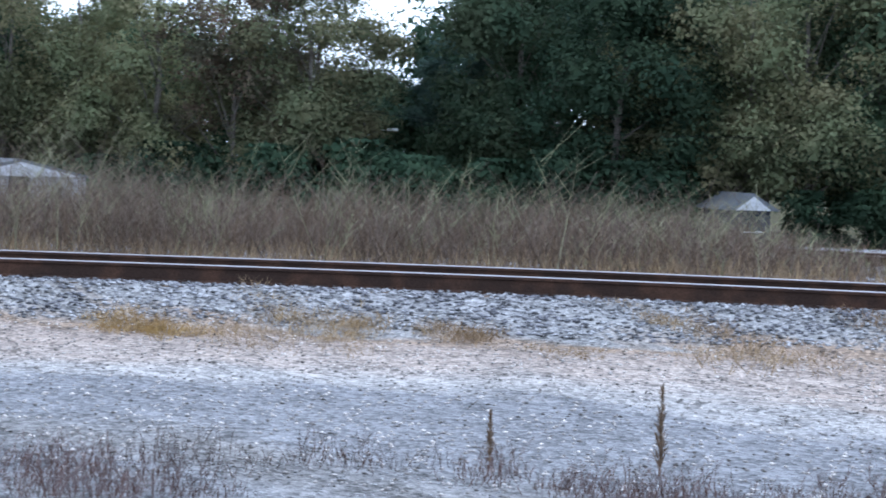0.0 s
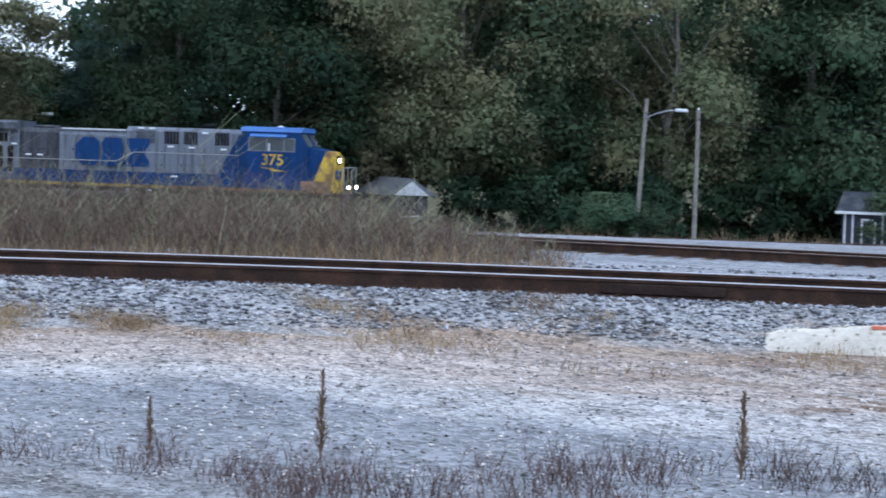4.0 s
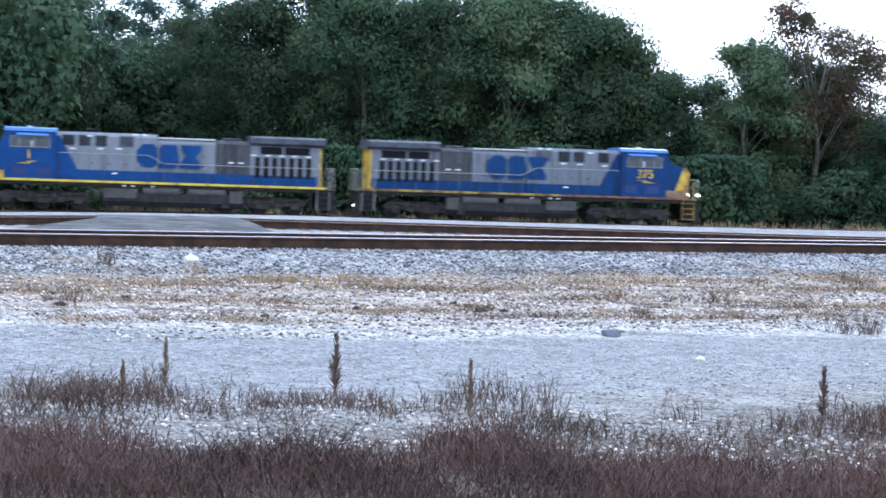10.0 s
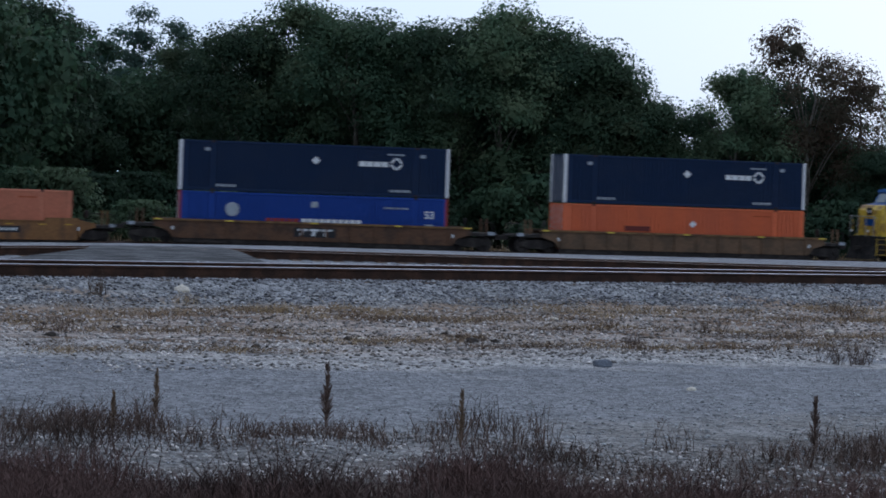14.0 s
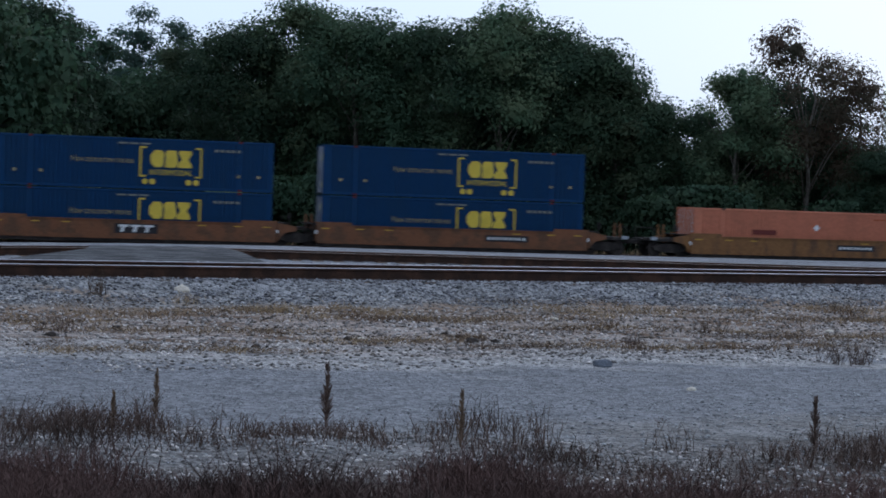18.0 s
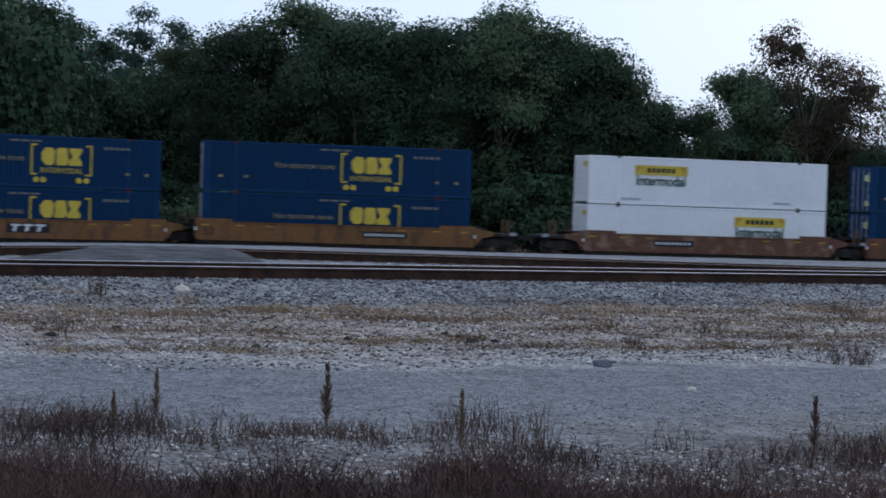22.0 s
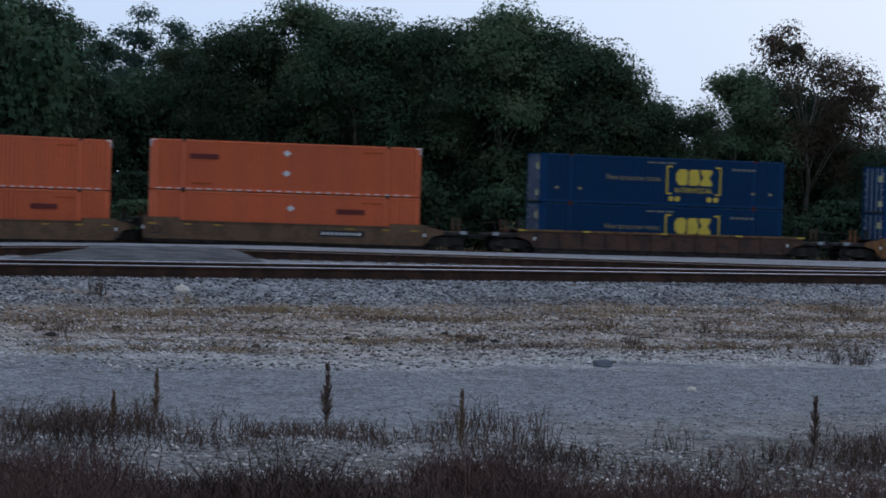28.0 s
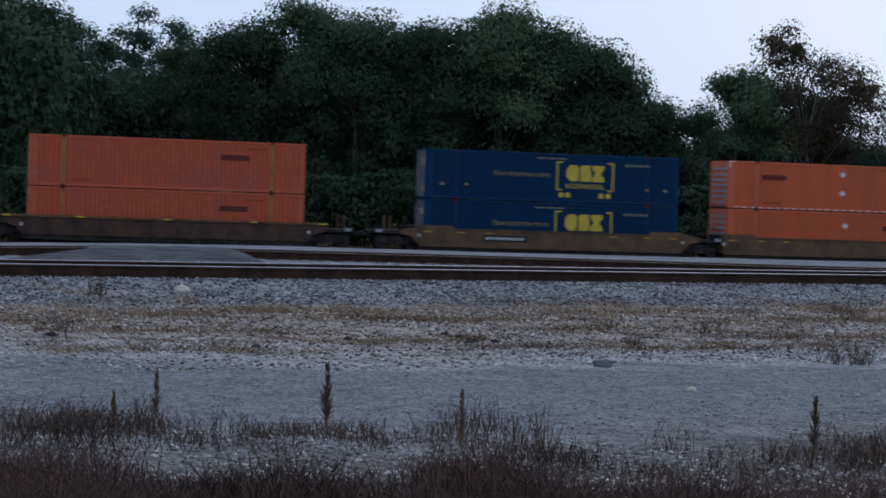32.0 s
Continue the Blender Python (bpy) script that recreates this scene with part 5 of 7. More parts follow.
M["shed_wall"] = material("dark blue-grey boards", (0.055, 0.06, 0.08), 0.8, 0, 0.2, 2, 9, 0.1)
shed(-23.6, 104)


def cabin(az, r, label, w=3.4, wall="shed_wall"):
    x, y, z = place(az, r)
    root = thing("house", label, "house", "houses among the trees", at=pose(x, y, z, 0, 0, -az + 20))
    part("wall", Shape().box(-w, w, -2.4, 2.4, -0.4, 1.95), wall, root)
    part("roof", Shape().prism_y([(-w - 0.4, 1.9), (w + 0.4, 1.9), (0, 2.75)], -2.8, 2.8), "roof_grey", root, "pale grey roof")
    part("gable", Shape().prism_y([(-w * 0.9, 1.91), (w * 0.9, 1.91), (0, 2.6)], -2.86, -2.805), "white_grey", root, "whitish gable boards")
    win = part("window", Shape().box(-0.5, 0.5, -2.45, -2.4, 0.9, 1.9), "glass", root)
    part("window_frame", Shape().box(-0.6, 0.6, -2.48, -2.45, 1.9, 2.0).box(-0.6, 0.6, -2.48, -2.45, 0.8, 0.9), "white_paint", win)
    return root


M["roof_grey"] = material("grey weathered roofing", (0.12, 0.13, 0.145), 0.6, 0, 0.15, 1, 8, 0.05)
cabin(-37.2, 101.5, "small house with a pale roof half hidden by trees", 1.0)
cabin(-58.0, 101, "whitish house half hidden behind brush and trees", 3.4, "white_grey")


def orange_post(az, r):
    x, y, z = place(az, r)
    root = thing("marker_post", "short orange and white marker post in the weeds", "marker post", at=pose(x, y, z))
    part("post", Shape().rod((0, 0, -0.3), (0, 0, 0.55), 0.07, 0.07, 10), "decal_orange", root)
    part("band", Shape().rod((0, 0, 0.3), (0, 0, 0.42), 0.074, 0.074, 10), "white_paint", root)


orange_post(-15.5, 66)


def leaning_board(az, r):
    x, y, z = place(az, r)
    thing("leaning_board", "thin weathered board leaning in the weeds", "board", at=pose(x, y, z, 0, -14, 0), shape=Shape().box(-0.06, 0.06, -0.03, 0.03, -0.2, 1.0), mat="wood_pole")


leaning_board(-14.8, 68)


def far_weeds():
    rng = np.random.default_rng(81)
    xy = polar(46, STAND_A, -14.6, -12.1, 84, 92, 82)
    xy = xy[(MAIN.dist(xy) < -4) & (MIDDLE.dist(xy) > 6)]
    blades("yellow_weeds", "yellow-flowering weeds between the tracks", xy, rng.uniform(0.3, 1.15, len(xy)), 18, "leaf_yellow", 0.4, 0.022, 83, 0.3, "weeds")
    s = rng.uniform(-90, 60, 900)
    p = MAIN.at(s)
    t = MAIN.at(s + 0.2) - p
    n = np.stack([-t[:, 1], t[:, 0]], -1) / np.hypot(t[:, 0], t[:, 1])[:, None]
    xy = p + n * rng.uniform(4.0, 12, 900)[:, None]
    blades("track_side_grass", "dry yellowish grass along the far side of the tracks", xy, rng.uniform(0.3, 0.9, len(xy)), 12, "straw", 0.3, 0.02, 84, 0.4, "grass")


far_weeds()
wire(P_ONE, (place(-8, 112)[0], place(-8, 112)[1], 5.6), 0.8)
wire((P_ONE[0], P_ONE[1], P_ONE[2] - 0.1), P_TWO, 1.2)
LAMP = place(-30.25, 98.5)
wire((LAMP[0], LAMP[1], LAMP[2] + 6.2), (MAST[0], MAST[1], MAST[2] + 4.6), 0.5)
wire((P_ONE[0], P_ONE[1], P_ONE[2] - 0.4), (MAST[0] + 0.1, MAST[1], MAST[2] + 4.3), 0.7)


# ---- the train: locomotives, well cars and containers, each in its own space; x ahead, z up from the rail ----
def wheelset(parent, x, r, y=0.75):
    w = Shape()
    for s in (-1, 1):
        w.disc((0, 0), r, s * y - 0.07, s * y + 0.07, 20)
        w.disc((0, 0), r + 0.03, s * y - 0.075 * s - 0.012, s * y - 0.075 * s + 0.012, 20)
        w.disc((0, 0), r * 0.35, s * (y + 0.07), s * (y + 0.13), 10)
        for k in range(3):
            a = k * 2.094
            w.disc((math.cos(a) * r * 0.62, math.sin(a) * r * 0.62), r * 0.13, s * (y + 0.07), s * (y + 0.085), 6)
    w.rod((0, -y, 0), (0, y, 0), 0.09, 0.09, 8)
    ob = part("wheelset", w, "running_gear", parent, at=pose(x, 0, r))
    return ob


def loco_bogie(root, cx, face):
    b = Shape()
    for s in (-1, 1):
        ring = [(-2.75, 0.72), (-2.45, 0.98), (-1.2, 1.0), (-0.9, 0.86), (0.9, 0.86), (1.2, 1.0), (2.45, 0.98), (2.75, 0.72), (2.5, 0.55), (1.5, 0.55), (1.2, 0.42), (-1.2, 0.42), (-1.5, 0.55), (-2.5, 0.55)]
        b.prism_y(ring, s * 1.16 - 0.09, s * 1.16 + 0.09)
        for x in (-2.05, 0, 2.05):
            b.box(x - 0.26, x + 0.26, s * 1.14 - 0.22, s * 1.14 + 0.22, 0.3, 0.72, 0.06)
            b.disc((x, 0.52), 0.17, s * 1.36 - 0.03, s * 1.36 + 0.03, 12)
        for x in (-1.35, -0.7, 0.7, 1.35):
            b.rod((x, s * 1.3, 0.5), (x, s * 1.3, 1.02), 0.1, 0.1, 8)
        b.rod((-2.3, s * 1.32, 0.9), (2.3, s * 1.32, 0.62), 0.04, 0.04, 6)
    b.box(-2.4, 2.4, -0.6, 0.6, 0.75, 1.05)
    bogie = part("bogie", b, "running_gear", root, "grimy three-axle bogie", at=pose(cx, 0, 0))
    return [wheelset(bogie, x, 0.53) for x in (-2.05, 0, 2.05)]


def lettering(name, text, size, mat, parent, at, align="CENTER", squash=1.0, bold=0.0):
    cu = bpy.data.curves.new(name, "FONT")
    cu.body, cu.size, cu.align_x = text, size, align
    cu.extrude, cu.offset = 0.003, bold
    tmp = bpy.data.objects.new(name, cu)
    scene.collection.objects.link(tmp)
    me = bpy.data.meshes.new_from_object(tmp.evaluated_get(bpy.context.evaluated_depsgraph_get()))
    bpy.data.objects.remove(tmp)
    me.materials.clear()
    me.materials.append(M[mat])
    ob = new(name, me)
    ob.parent = parent
    ob.matrix_basis = at @ Matrix.Diagonal((squash, 1, 1, 1))
    return ob


def emblem(parent, mat, x0, x1, z0, z1, y, label, d=0.006, flip=False):
    """The railway's mark as three plain blocks: an eight-sided one, a slanted one and a waisted one."""
    w, h = x1 - x0, z1 - z0

    def block(points):
        part("emblem_block", Shape().prism_y([(x0 + (1 - a if flip else a) * w, z0 + b * h) for a, b in points], y - d, y), mat, parent, label)

    block([(0.1, 0), (0.26, 0), (0.32, 0.16), (0.32, 0.84), (0.26, 1), (0.1, 1), (0.0, 0.72), (0.0, 0.28)])
    block([(0.35, 0), (0.6, 0), (0.66, 0.2), (0.66, 0.45), (0.62, 1), (0.4, 1), (0.35, 0.8), (0.37, 0.5)])
    block([(0.67, 0), (1.0, 0), (1.0, 0.2), (0.92, 0.5), (1.0, 0.8), (1.0, 1), (0.69, 1), (0.69, 0.8), (0.76, 0.5), (0.67, 0.2)])


def handrail(root, x0, x1, y, z0, z1, posts):
    r = Shape().rod((x0, y, z1), (x1, y, z1), 0.022, 0.022, 6)
    part("handrail", r, "loco_rail", root)
    for i in range(posts):
        x = x0 + (x1 - x0) * i / (posts - 1)
        part("stanchion", Shape().rod((x, y, z0), (x, y, z1), 0.018, 0.018, 6), "soot", root)


M["slate_roof"] = material("sooty slate-grey roof paint", (0.085, 0.095, 0.12), 0.6, 0, 0.25, 1.2, 9, 0.08, other=(0.05, 0.055, 0.068))
M["loco_rail"] = material("worn pale handrail paint", (0.30, 0.31, 0.30), 0.5, 0, 0.2, 3, 12, 0.02)


def locomotive(number, stripe, label, facing, side, blue, grey):
    """facing: +1 cab leads, -1 cab trails. side: -1 when the side seen is the left-hand one of this space (y < 0)."""
    root = thing("locomotive", label, "locomotive", "locomotives")
    ys = side
    part("frame", Shape().box(-10.3, 10.3, -1.45, 1.45, 1.4, 1.62, 0.04), "frame_black", root, "dark underframe")
    for s in (-1, 1):
        part("sill_stripe", Shape().box(-10.2, 2.2, s * 1.5 - 0.05, s * 1.5 + 0.05, 1.63, 1.76), stripe, root, "yellow sill stripe")
        part("front_sill", Shape().box(2.2, 10.2, s * 1.5 - 0.05, s * 1.5 + 0.05, 1.63, 1.76), "rusty_stripe" if number != "1" else stripe, root, "rusty worn sill stripe" if number != "1" else "yellow sill stripe")
        for x in (-8.4, -6.7, -5.0, -3.2, -1.4, 0.3, 2.2):
            part("sill_joint", Shape().box(x - 0.03, x + 0.03, s * 1.553 - 0.006, s * 1.553 + 0.006, 1.62, 1.77), "frame_black", root)
    tank = Shape().prism_x([(-1.1, 0.3), (1.1, 0.3), (1.42, 0.6), (1.42, 1.12), (-1.42, 1.12), (-1.42, 0.6)], -5.3, 2.9)
    t = part("fuel_tank", tank, "tank", root, "dusty dark fuel tank")
    for s in (-1, 1):
        for x0, x1 in ((-4.2, -2.1), (-1.55, 0.55)):
            air = Shape().rod((x0, s * 1.3, 1.22), (x1, s * 1.3, 1.22), 0.24, 0.24, 14)
            air.rod((x0, s * 1.3, 1.22), (x0 - 0.1, s * 1.3, 1.22), 0.24, 0.12, 14).rod((x1, s * 1.3, 1.22), (x1 + 0.1, s * 1.3, 1.22), 0.24, 0.12, 14)
            part("air_tank", air, "tank_light", t, "grey air tank")
        part("battery_box", Shape().box(0.95, 2.85, s * 1.4 - 0.12, s * 1.4 + 0.12, 0.75, 1.34, 0.03), "tank_light", t, "grey battery box")
        part("equipment_box", Shape().box(-5.25, -4.5, s * 1.4 - 0.12, s * 1.4 + 0.12, 0.62, 1.36, 0.03), "tank_light", t, "grey equipment box")
        for x in (-0.05, 1.1, 1.6):
            part("tag_plate", Shape().box(x, x + 0.16, s * 1.56 - 0.006, s * 1.56 + 0.006, 1.44, 1.54), "white_grey", t)
    # hood: lower blue band and grey upper sides in sections
    hoods = [("engine_hood", -3.65, -0.2, 1.02, 4.3), ("equipment_hood", -0.2, 5.66, 1.14, 4.56), ("dynamic_hood", -5.7, -3.65, 1.0, 4.36)]
    for nm, x0, x1, w, top in hoods:
        part("hood_base", Shape().box(x0 + 0.001, x1 - 0.001, -w, w, 1.62, 2.36), blue, root, "blue lower hood band")
        face = "soot_grey" if nm == "dynamic_hood" else grey
        hood = part(nm, Shape().prism_x([(-w, 2.36), (w, 2.36), (w, top - 0.22), (w - 0.25, top), (-w + 0.25, top), (-w, top - 0.22)], x0 + 0.001, x1 - 0.001), face, root, "soot-stained hood section" if nm == "dynamic_hood" else "")
        n = {"engine_hood": 4, "equipment_hood": 6, "dynamic_hood": 3}[nm]
        for i in range(n):
            a = x0 + (x1 - x0) * i / n + 0.04
            b = x0 + (x1 - x0) * (i + 1) / n - 0.04
            for s in (-1, 1):
                part("hood_door", Shape().box(a, b, s * w - 0.014, s * w + 0.014, 2.42, 3.62 if nm == "equipment_hood" else 3.95), face, hood)
                part("door_seam", Shape().box(a - 0.055, a - 0.025, s * w - 0.016, s * w + 0.016, 2.0 if nm != "equipment_hood" else 2.4, top - 0.3 if nm != "equipment_hood" else 3.6), "soot", hood, "dark panel seam")
                for z in (2.7, 3.3):
                    part("latch", Shape().box(b - 0.12, b - 0.06, s * (w + 0.014) - 0.012, s * (w + 0.014) + 0.012, z, z + 0.1), "frame_black", hood)
        if nm == "dynamic_hood":
            part("exhaust", Shape().box(-5.2, -4.1, -0.5, 0.5, 4.36, 4.5, 0.05), "soot", hood)
        if nm == "equipment_hood":
            vents = ((4.25, 4.95), (2.7, 3.38), (1.72, 2.45), (0.3, 1.25)) if number != "1" else ((4.6, 5.3), (3.7, 4.35), (2.75, 3.4), (1.2, 2.0))
            for j, (a, b) in enumerate(vents):
                for s in (-1, 1):
                    g = part("grille", Shape().box(a, b, s * w - 0.016, s * w + 0.016, 3.76, 4.36), "soot" if j == 3 else "dark_hole", hood, "dark louvred grille")
                    part("grille_frame", Shape().box(a - 0.06, b + 0.06, s * w - 0.02, s * w + 0.02, 4.36, 4.42).box(a - 0.06, b + 0.06, s * w - 0.02, s * w + 0.02, 3.7, 3.76).box(a - 0.06, a, s * w - 0.02, s * w + 0.02, 3.76, 4.36).box(b, b + 0.06, s * w - 0.02, s * w + 0.02, 3.76, 4.36), grey, g)
                    for k in range(4):
                        x = a + (b - a) * (k + 0.6) / 4.4
                        part("slat", Shape().box(x - 0.02, x + 0.02, s * (w + 0.02) - 0.008, s * (w + 0.02) + 0.008, 3.77, 4.35), "soot", g)
    for s in (-1, 1):
        for x, z in ((-9.3, 3.5), (-8.5, 3.5), (-7.7, 3.5), (-6.9, 3.5), (-6.05, 3.5), (-5.3, 3.0), (-4.7, 3.0), (0.4, 4.46), (0.95, 4.46), (1.9, 3.6), (2.95, 3.58), (3.6, 4.3), (4.55, 3.54), (2.1, 2.16)):
            part("placard", Shape().box(x, x + 0.3, s * 1.165 - 0.007, s * 1.165 + 0.007, z, z + 0.08), "white_paint", root, "small white placard")
    part("roof_walk", Shape().box(-3.6, -0.25, -0.92, 0.92, 4.305, 4.4, 0.03), "white_grey", root, "pale roof hatch")
    # radiator section, wider on top
    rad = part("radiator_hood", Shape().box(-9.85, -5.701, -1.02, 1.02, 2.36, 4.2), grey, root)
    part("hood_base", Shape().box(-9.85, -5.701, -1.02, 1.02, 1.62, 2.36), blue, root, "blue lower hood band")
    part("radiator_roof", Shape().prism_x([(-1.05, 4.1), (1.05, 4.1), (1.45, 4.26), (1.45, 4.56), (1.2, 4.68), (-1.2, 4.68), (-1.45, 4.56), (-1.45, 4.26)], -10.15, -5.72), "slate_roof", root, "overhanging slate-grey radiator roof")
    for s in (-1, 1):
        for a, b in ((-9.25, -7.75), (-7.6, -6.3)):
            part("radiator_screen", Shape().box(a, b, s * 1.03 - 0.01, s * 1.03 + 0.01, 3.62, 4.06), "dark_hole", rad, "dark radiator screen")
        for i in range(7):
            x = -9.35 + i * 0.51
            part("rear_louvre", Shape().box(x, x + 0.3, s * 1.032 - 0.014, s * 1.032 + 0.014, 2.2, 3.42), "dark_hole", rad, "dark vertical louvre")
    part("end_panel", Shape().box(-10.0, -9.85, -1.02, 1.02, 1.64, 4.1, 0.03), "loco_yellow", root, "yellow rear end panel")
    # cab and nose
    cab = part("cab", Shape().prism_y([(5.66, 1.64), (8.9, 1.64), (8.9, 3.78), (8.5, 4.5), (5.66, 4.5)], -1.5, 1.5), blue, root, "blue cab")
    part("cab_roof", Shape().prism_x([(-1.54, 4.5), (1.54, 4.5), (1.42, 4.66), (0.9, 4.74), (-0.9, 4.74), (-1.42, 4.66)], 5.6, 8.62), "loco_blue_bright", root, "bright blue cab roof")
    part("hood_flash", Shape().prism_y([(4.1, 1.78), (5.658, 1.78), (5.658, 4.3), (5.45, 4.3)], -1.166, 1.166), blue, root, "blue slanted colour field")
    for s in (-1, 1):
        frame_ = part("side_window", Shape().box(6.0, 8.3, s * 1.5 - 0.02, s * 1.5 + 0.02, 3.55, 4.22), grey, cab, "grey framed cab side window")
        for a, b in ((6.06, 6.85), (6.95, 7.72), (7.8, 8.24)):
            part("pane", Shape().box(a, b, s * 1.522 - 0.008, s * 1.522 + 0.008, 3.62, 4.16), "glass_mid", frame_)
        part("mirror", Shape().box(7.0, 7.1, s * 1.66 - 0.02, s * 1.66 + 0.02, 3.58, 3.95).box(7.03, 7.07, min(s * 1.5, s * 1.66), max(s * 1.5, s * 1.66), 3.6, 3.64), "white_grey", frame_)
        part("awning", Shape().prism_x([(s * 1.5, 4.34), (s * 1.74, 4.24), (s * 1.74, 4.28), (s * 1.5, 4.4)], 6.1, 7.9), "loco_blue_bright", cab)
        for a, b in ((5.95, 6.7), (7.3, 8.1)):
            part("cab_vent", Shape().box(a, b, s * 1.502 - 0.01, s * 1.502 + 0.01, 1.95, 2.45), "dark_blue", cab, "dark louvred vent")
        part("cab_step_rail", Shape().box(5.75, 8.5, s * 1.51 - 0.012, s * 1.51 + 0.012, 2.5, 2.53), "dark_blue", cab)
    for s in (-1, 1):
        part("windshield", Shape().prism_y([(8.885, 3.84), (8.91, 3.84), (8.575, 4.42), (8.55, 4.42)], s * 0.75 - 0.55, s * 0.75 + 0.55), "glass_pale", cab, "slanted windscreen")
    part("nose", Shape().prism_y([(8.901, 1.64), (10.05, 1.64), (10.1, 3.3), (9.85, 3.62), (8.901, 3.82)], -1.32, 1.32), blue, root, "tapered short nose")
    part("nose_front", Shape().prism_y([(9.0, 1.66), (10.08, 1.66), (10.13, 3.3), (9.9, 3.62), (9.78, 3.66)], -1.33, 1.33), "loco_yellow", root, "yellow nose front")
    for s in (-1, 1):
        part("nose_patch", Shape().box(8.6, 9.9, s * 1.5 - 0.012, s * 1.5 + 0.012, 1.78, 2.2), "worn_patch" if number != "1" else "loco_yellow", root, "worn tan patch at the foot of the nose")
    lights = part("headlights", Shape().box(10.09, 10.17, -0.3, 0.3, 3.0, 3.45, 0.04), "decal_black", root, "black headlight housing")
    for y in (-0.14, 0.14):
        part("headlight", Shape().rod((10.16, y, 3.22), (10.2, y, 3.22), 0.09, 0.1, 12), "lamp_lit" if facing > 0 else "white_grey", lights)
    for y in (-0.95, 0.95):
        part("ditch_light", Shape().rod((10.8, y, 1.95), (10.9, y, 1.95), 0.075, 0.085, 12), "lamp_lit" if facing > 0 else "white_grey", root)
        part("ditch_bracket", Shape().rod((10.72, y, 1.6), (10.8, y, 1.95), 0.03, 0.03, 6), "frame_black", root)
    if facing > 0:
        for y in (-1.25, 1.25):
            part("rear_step_light", Shape().rod((-10.9, y, 0.72), (-10.95, y, 0.72), 0.035, 0.035, 8), "lamp_lit", root)
    # ends: platforms, pilots, steps, couplers
    for e in (-1, 1):
        part("platform", Shape().box(min(e * 9.8, e * 10.75), max(e * 9.8, e * 10.75), -1.5, 1.5, 1.5, 1.6), "frame_black", root)
        part("pilot", Shape().prism_y([(e * 10.4, 0.2), (e * 11.0, 0.14), (e * 10.7, 0.9), (e * 10.7, 1.5), (e * 10.4, 1.5)][::e], -1.35, 1.35), "frame_black", root, "dark pilot plate")
        part("coupler", Shape().box(min(e * 10.7, e * 11.25), max(e * 10.7, e * 11.25), -0.14, 0.14, 0.72, 1.0, 0.04), "running_gear", root)
        for k in (-0.8, -0.4, 0.4, 0.8):
            part("air_hose", Shape().rod((e * 10.72, k, 1.3), (e * 10.95, k * 0.9, 0.95), 0.03, 0.03, 6).rod((e * 10.95, k * 0.9, 0.95), (e * 10.9, k * 0.9, 0.5), 0.03, 0.03, 6), "frame_black", root)
        for s in (-1, 1):
            st = part("step_well", Shape().box(min(e * 9.75, e * 10.4), max(e * 9.75, e * 10.4), s * 1.2 - 0.1, s * 1.2 + 0.1, 0.4, 1.5), "frame_black", root)
            for k in range(4):
                part("step", Shape().box(min(e * 9.73, e * 10.42), max(e * 9.73, e * 10.42), s * 1.4 - 0.08, s * 1.4 + 0.08, 0.42 + k * 0.33, 0.47 + k * 0.33), "dirty_yellow" if e > 0 else "tank", st, "worn step edge")
            for xx in (9.7, 10.45):
                part("grab_post", Shape().rod((e * xx, s * 1.46, 0.4), (e * xx, s * 1.46, 2.7), 0.025, 0.025, 6), "loco_yellow" if e > 0 else "loco_rail", root, "painted grab post")
            part("corner_rail", Shape().rod((e * 10.7, s * 1.4, 1.6), (e * 10.7, s * 1.4, 2.9), 0.024, 0.024, 6).rod((e * 10.7, s * 1.4, 2.9), (e * 10.45, s * 1.46, 2.7), 0.024, 0.024, 6), "loco_rail", root)
        part("end_rail", Shape().rod((e * 10.7, -1.4, 2.9), (e * 10.7, 1.4, 2.9), 0.022, 0.022, 6).rod((e * 10.7, -0.5, 1.6), (e * 10.7, -0.5, 2.9), 0.022, 0.022, 6).rod((e * 10.7, 0.5, 1.6), (e * 10.7, 0.5, 2.9), 0.022, 0.022, 6), "loco_rail", root)
    for s in (-1, 1):
        handrail(root, -9.8, -0.6, s * 1.44, 1.76, 2.85, 8)
        part("handrail", Shape().rod((-0.6, s * 1.44, 2.85), (0.3, s * 1.44, 3.32), 0.022, 0.022, 6), "loco_rail", root)
        handrail(root, 0.3, 5.5, s * 1.44, 1.76, 3.32, 3)
    part("horn", Shape().rod((3.2, 0.2, 4.7), (3.9, 0.2, 4.7), 0.05, 0.12, 8).rod((3.3, 0.2, 4.55), (3.3, 0.2, 4.7), 0.03, 0.03, 6), "dark_hole", root)
    part("antenna_dome", Shape().rod((7.2, 0, 4.735), (7.2, 0, 4.82), 0.2, 0.12, 10), "white_grey", root)
    # marks on the seen side
    emblem(root, blue, -2.75, 1.0, 2.6, 3.98, ys * 1.168 + 0.003, "blue block emblem on the hood", 0.012, ys > 0)
    flip = 0 if ys < 0 else 180
    lettering("road_number", number, 0.74, "loco_yellow", root, pose(7.2, ys * 1.512, 2.92, 90, 0, flip), bold=0.012)
    part("number_underline", Shape().prism_y([(6.55, 2.8), (7.3, 2.77), (7.15, 2.68), (8.0, 2.62), (7.1, 2.62), (7.25, 2.72)], ys * 1.512 - 0.004, ys * 1.512 + 0.004), "loco_yellow", root)
    part("nose_mark", Shape().box(10.12, 10.145, -0.6, 0.6, 2.3, 2.75), blue, root, "blue block emblem on the nose")
    wheels = loco_bogie(root, 6.35, 1) + loco_bogie(root, -6.35, 1)
    return root, wheels


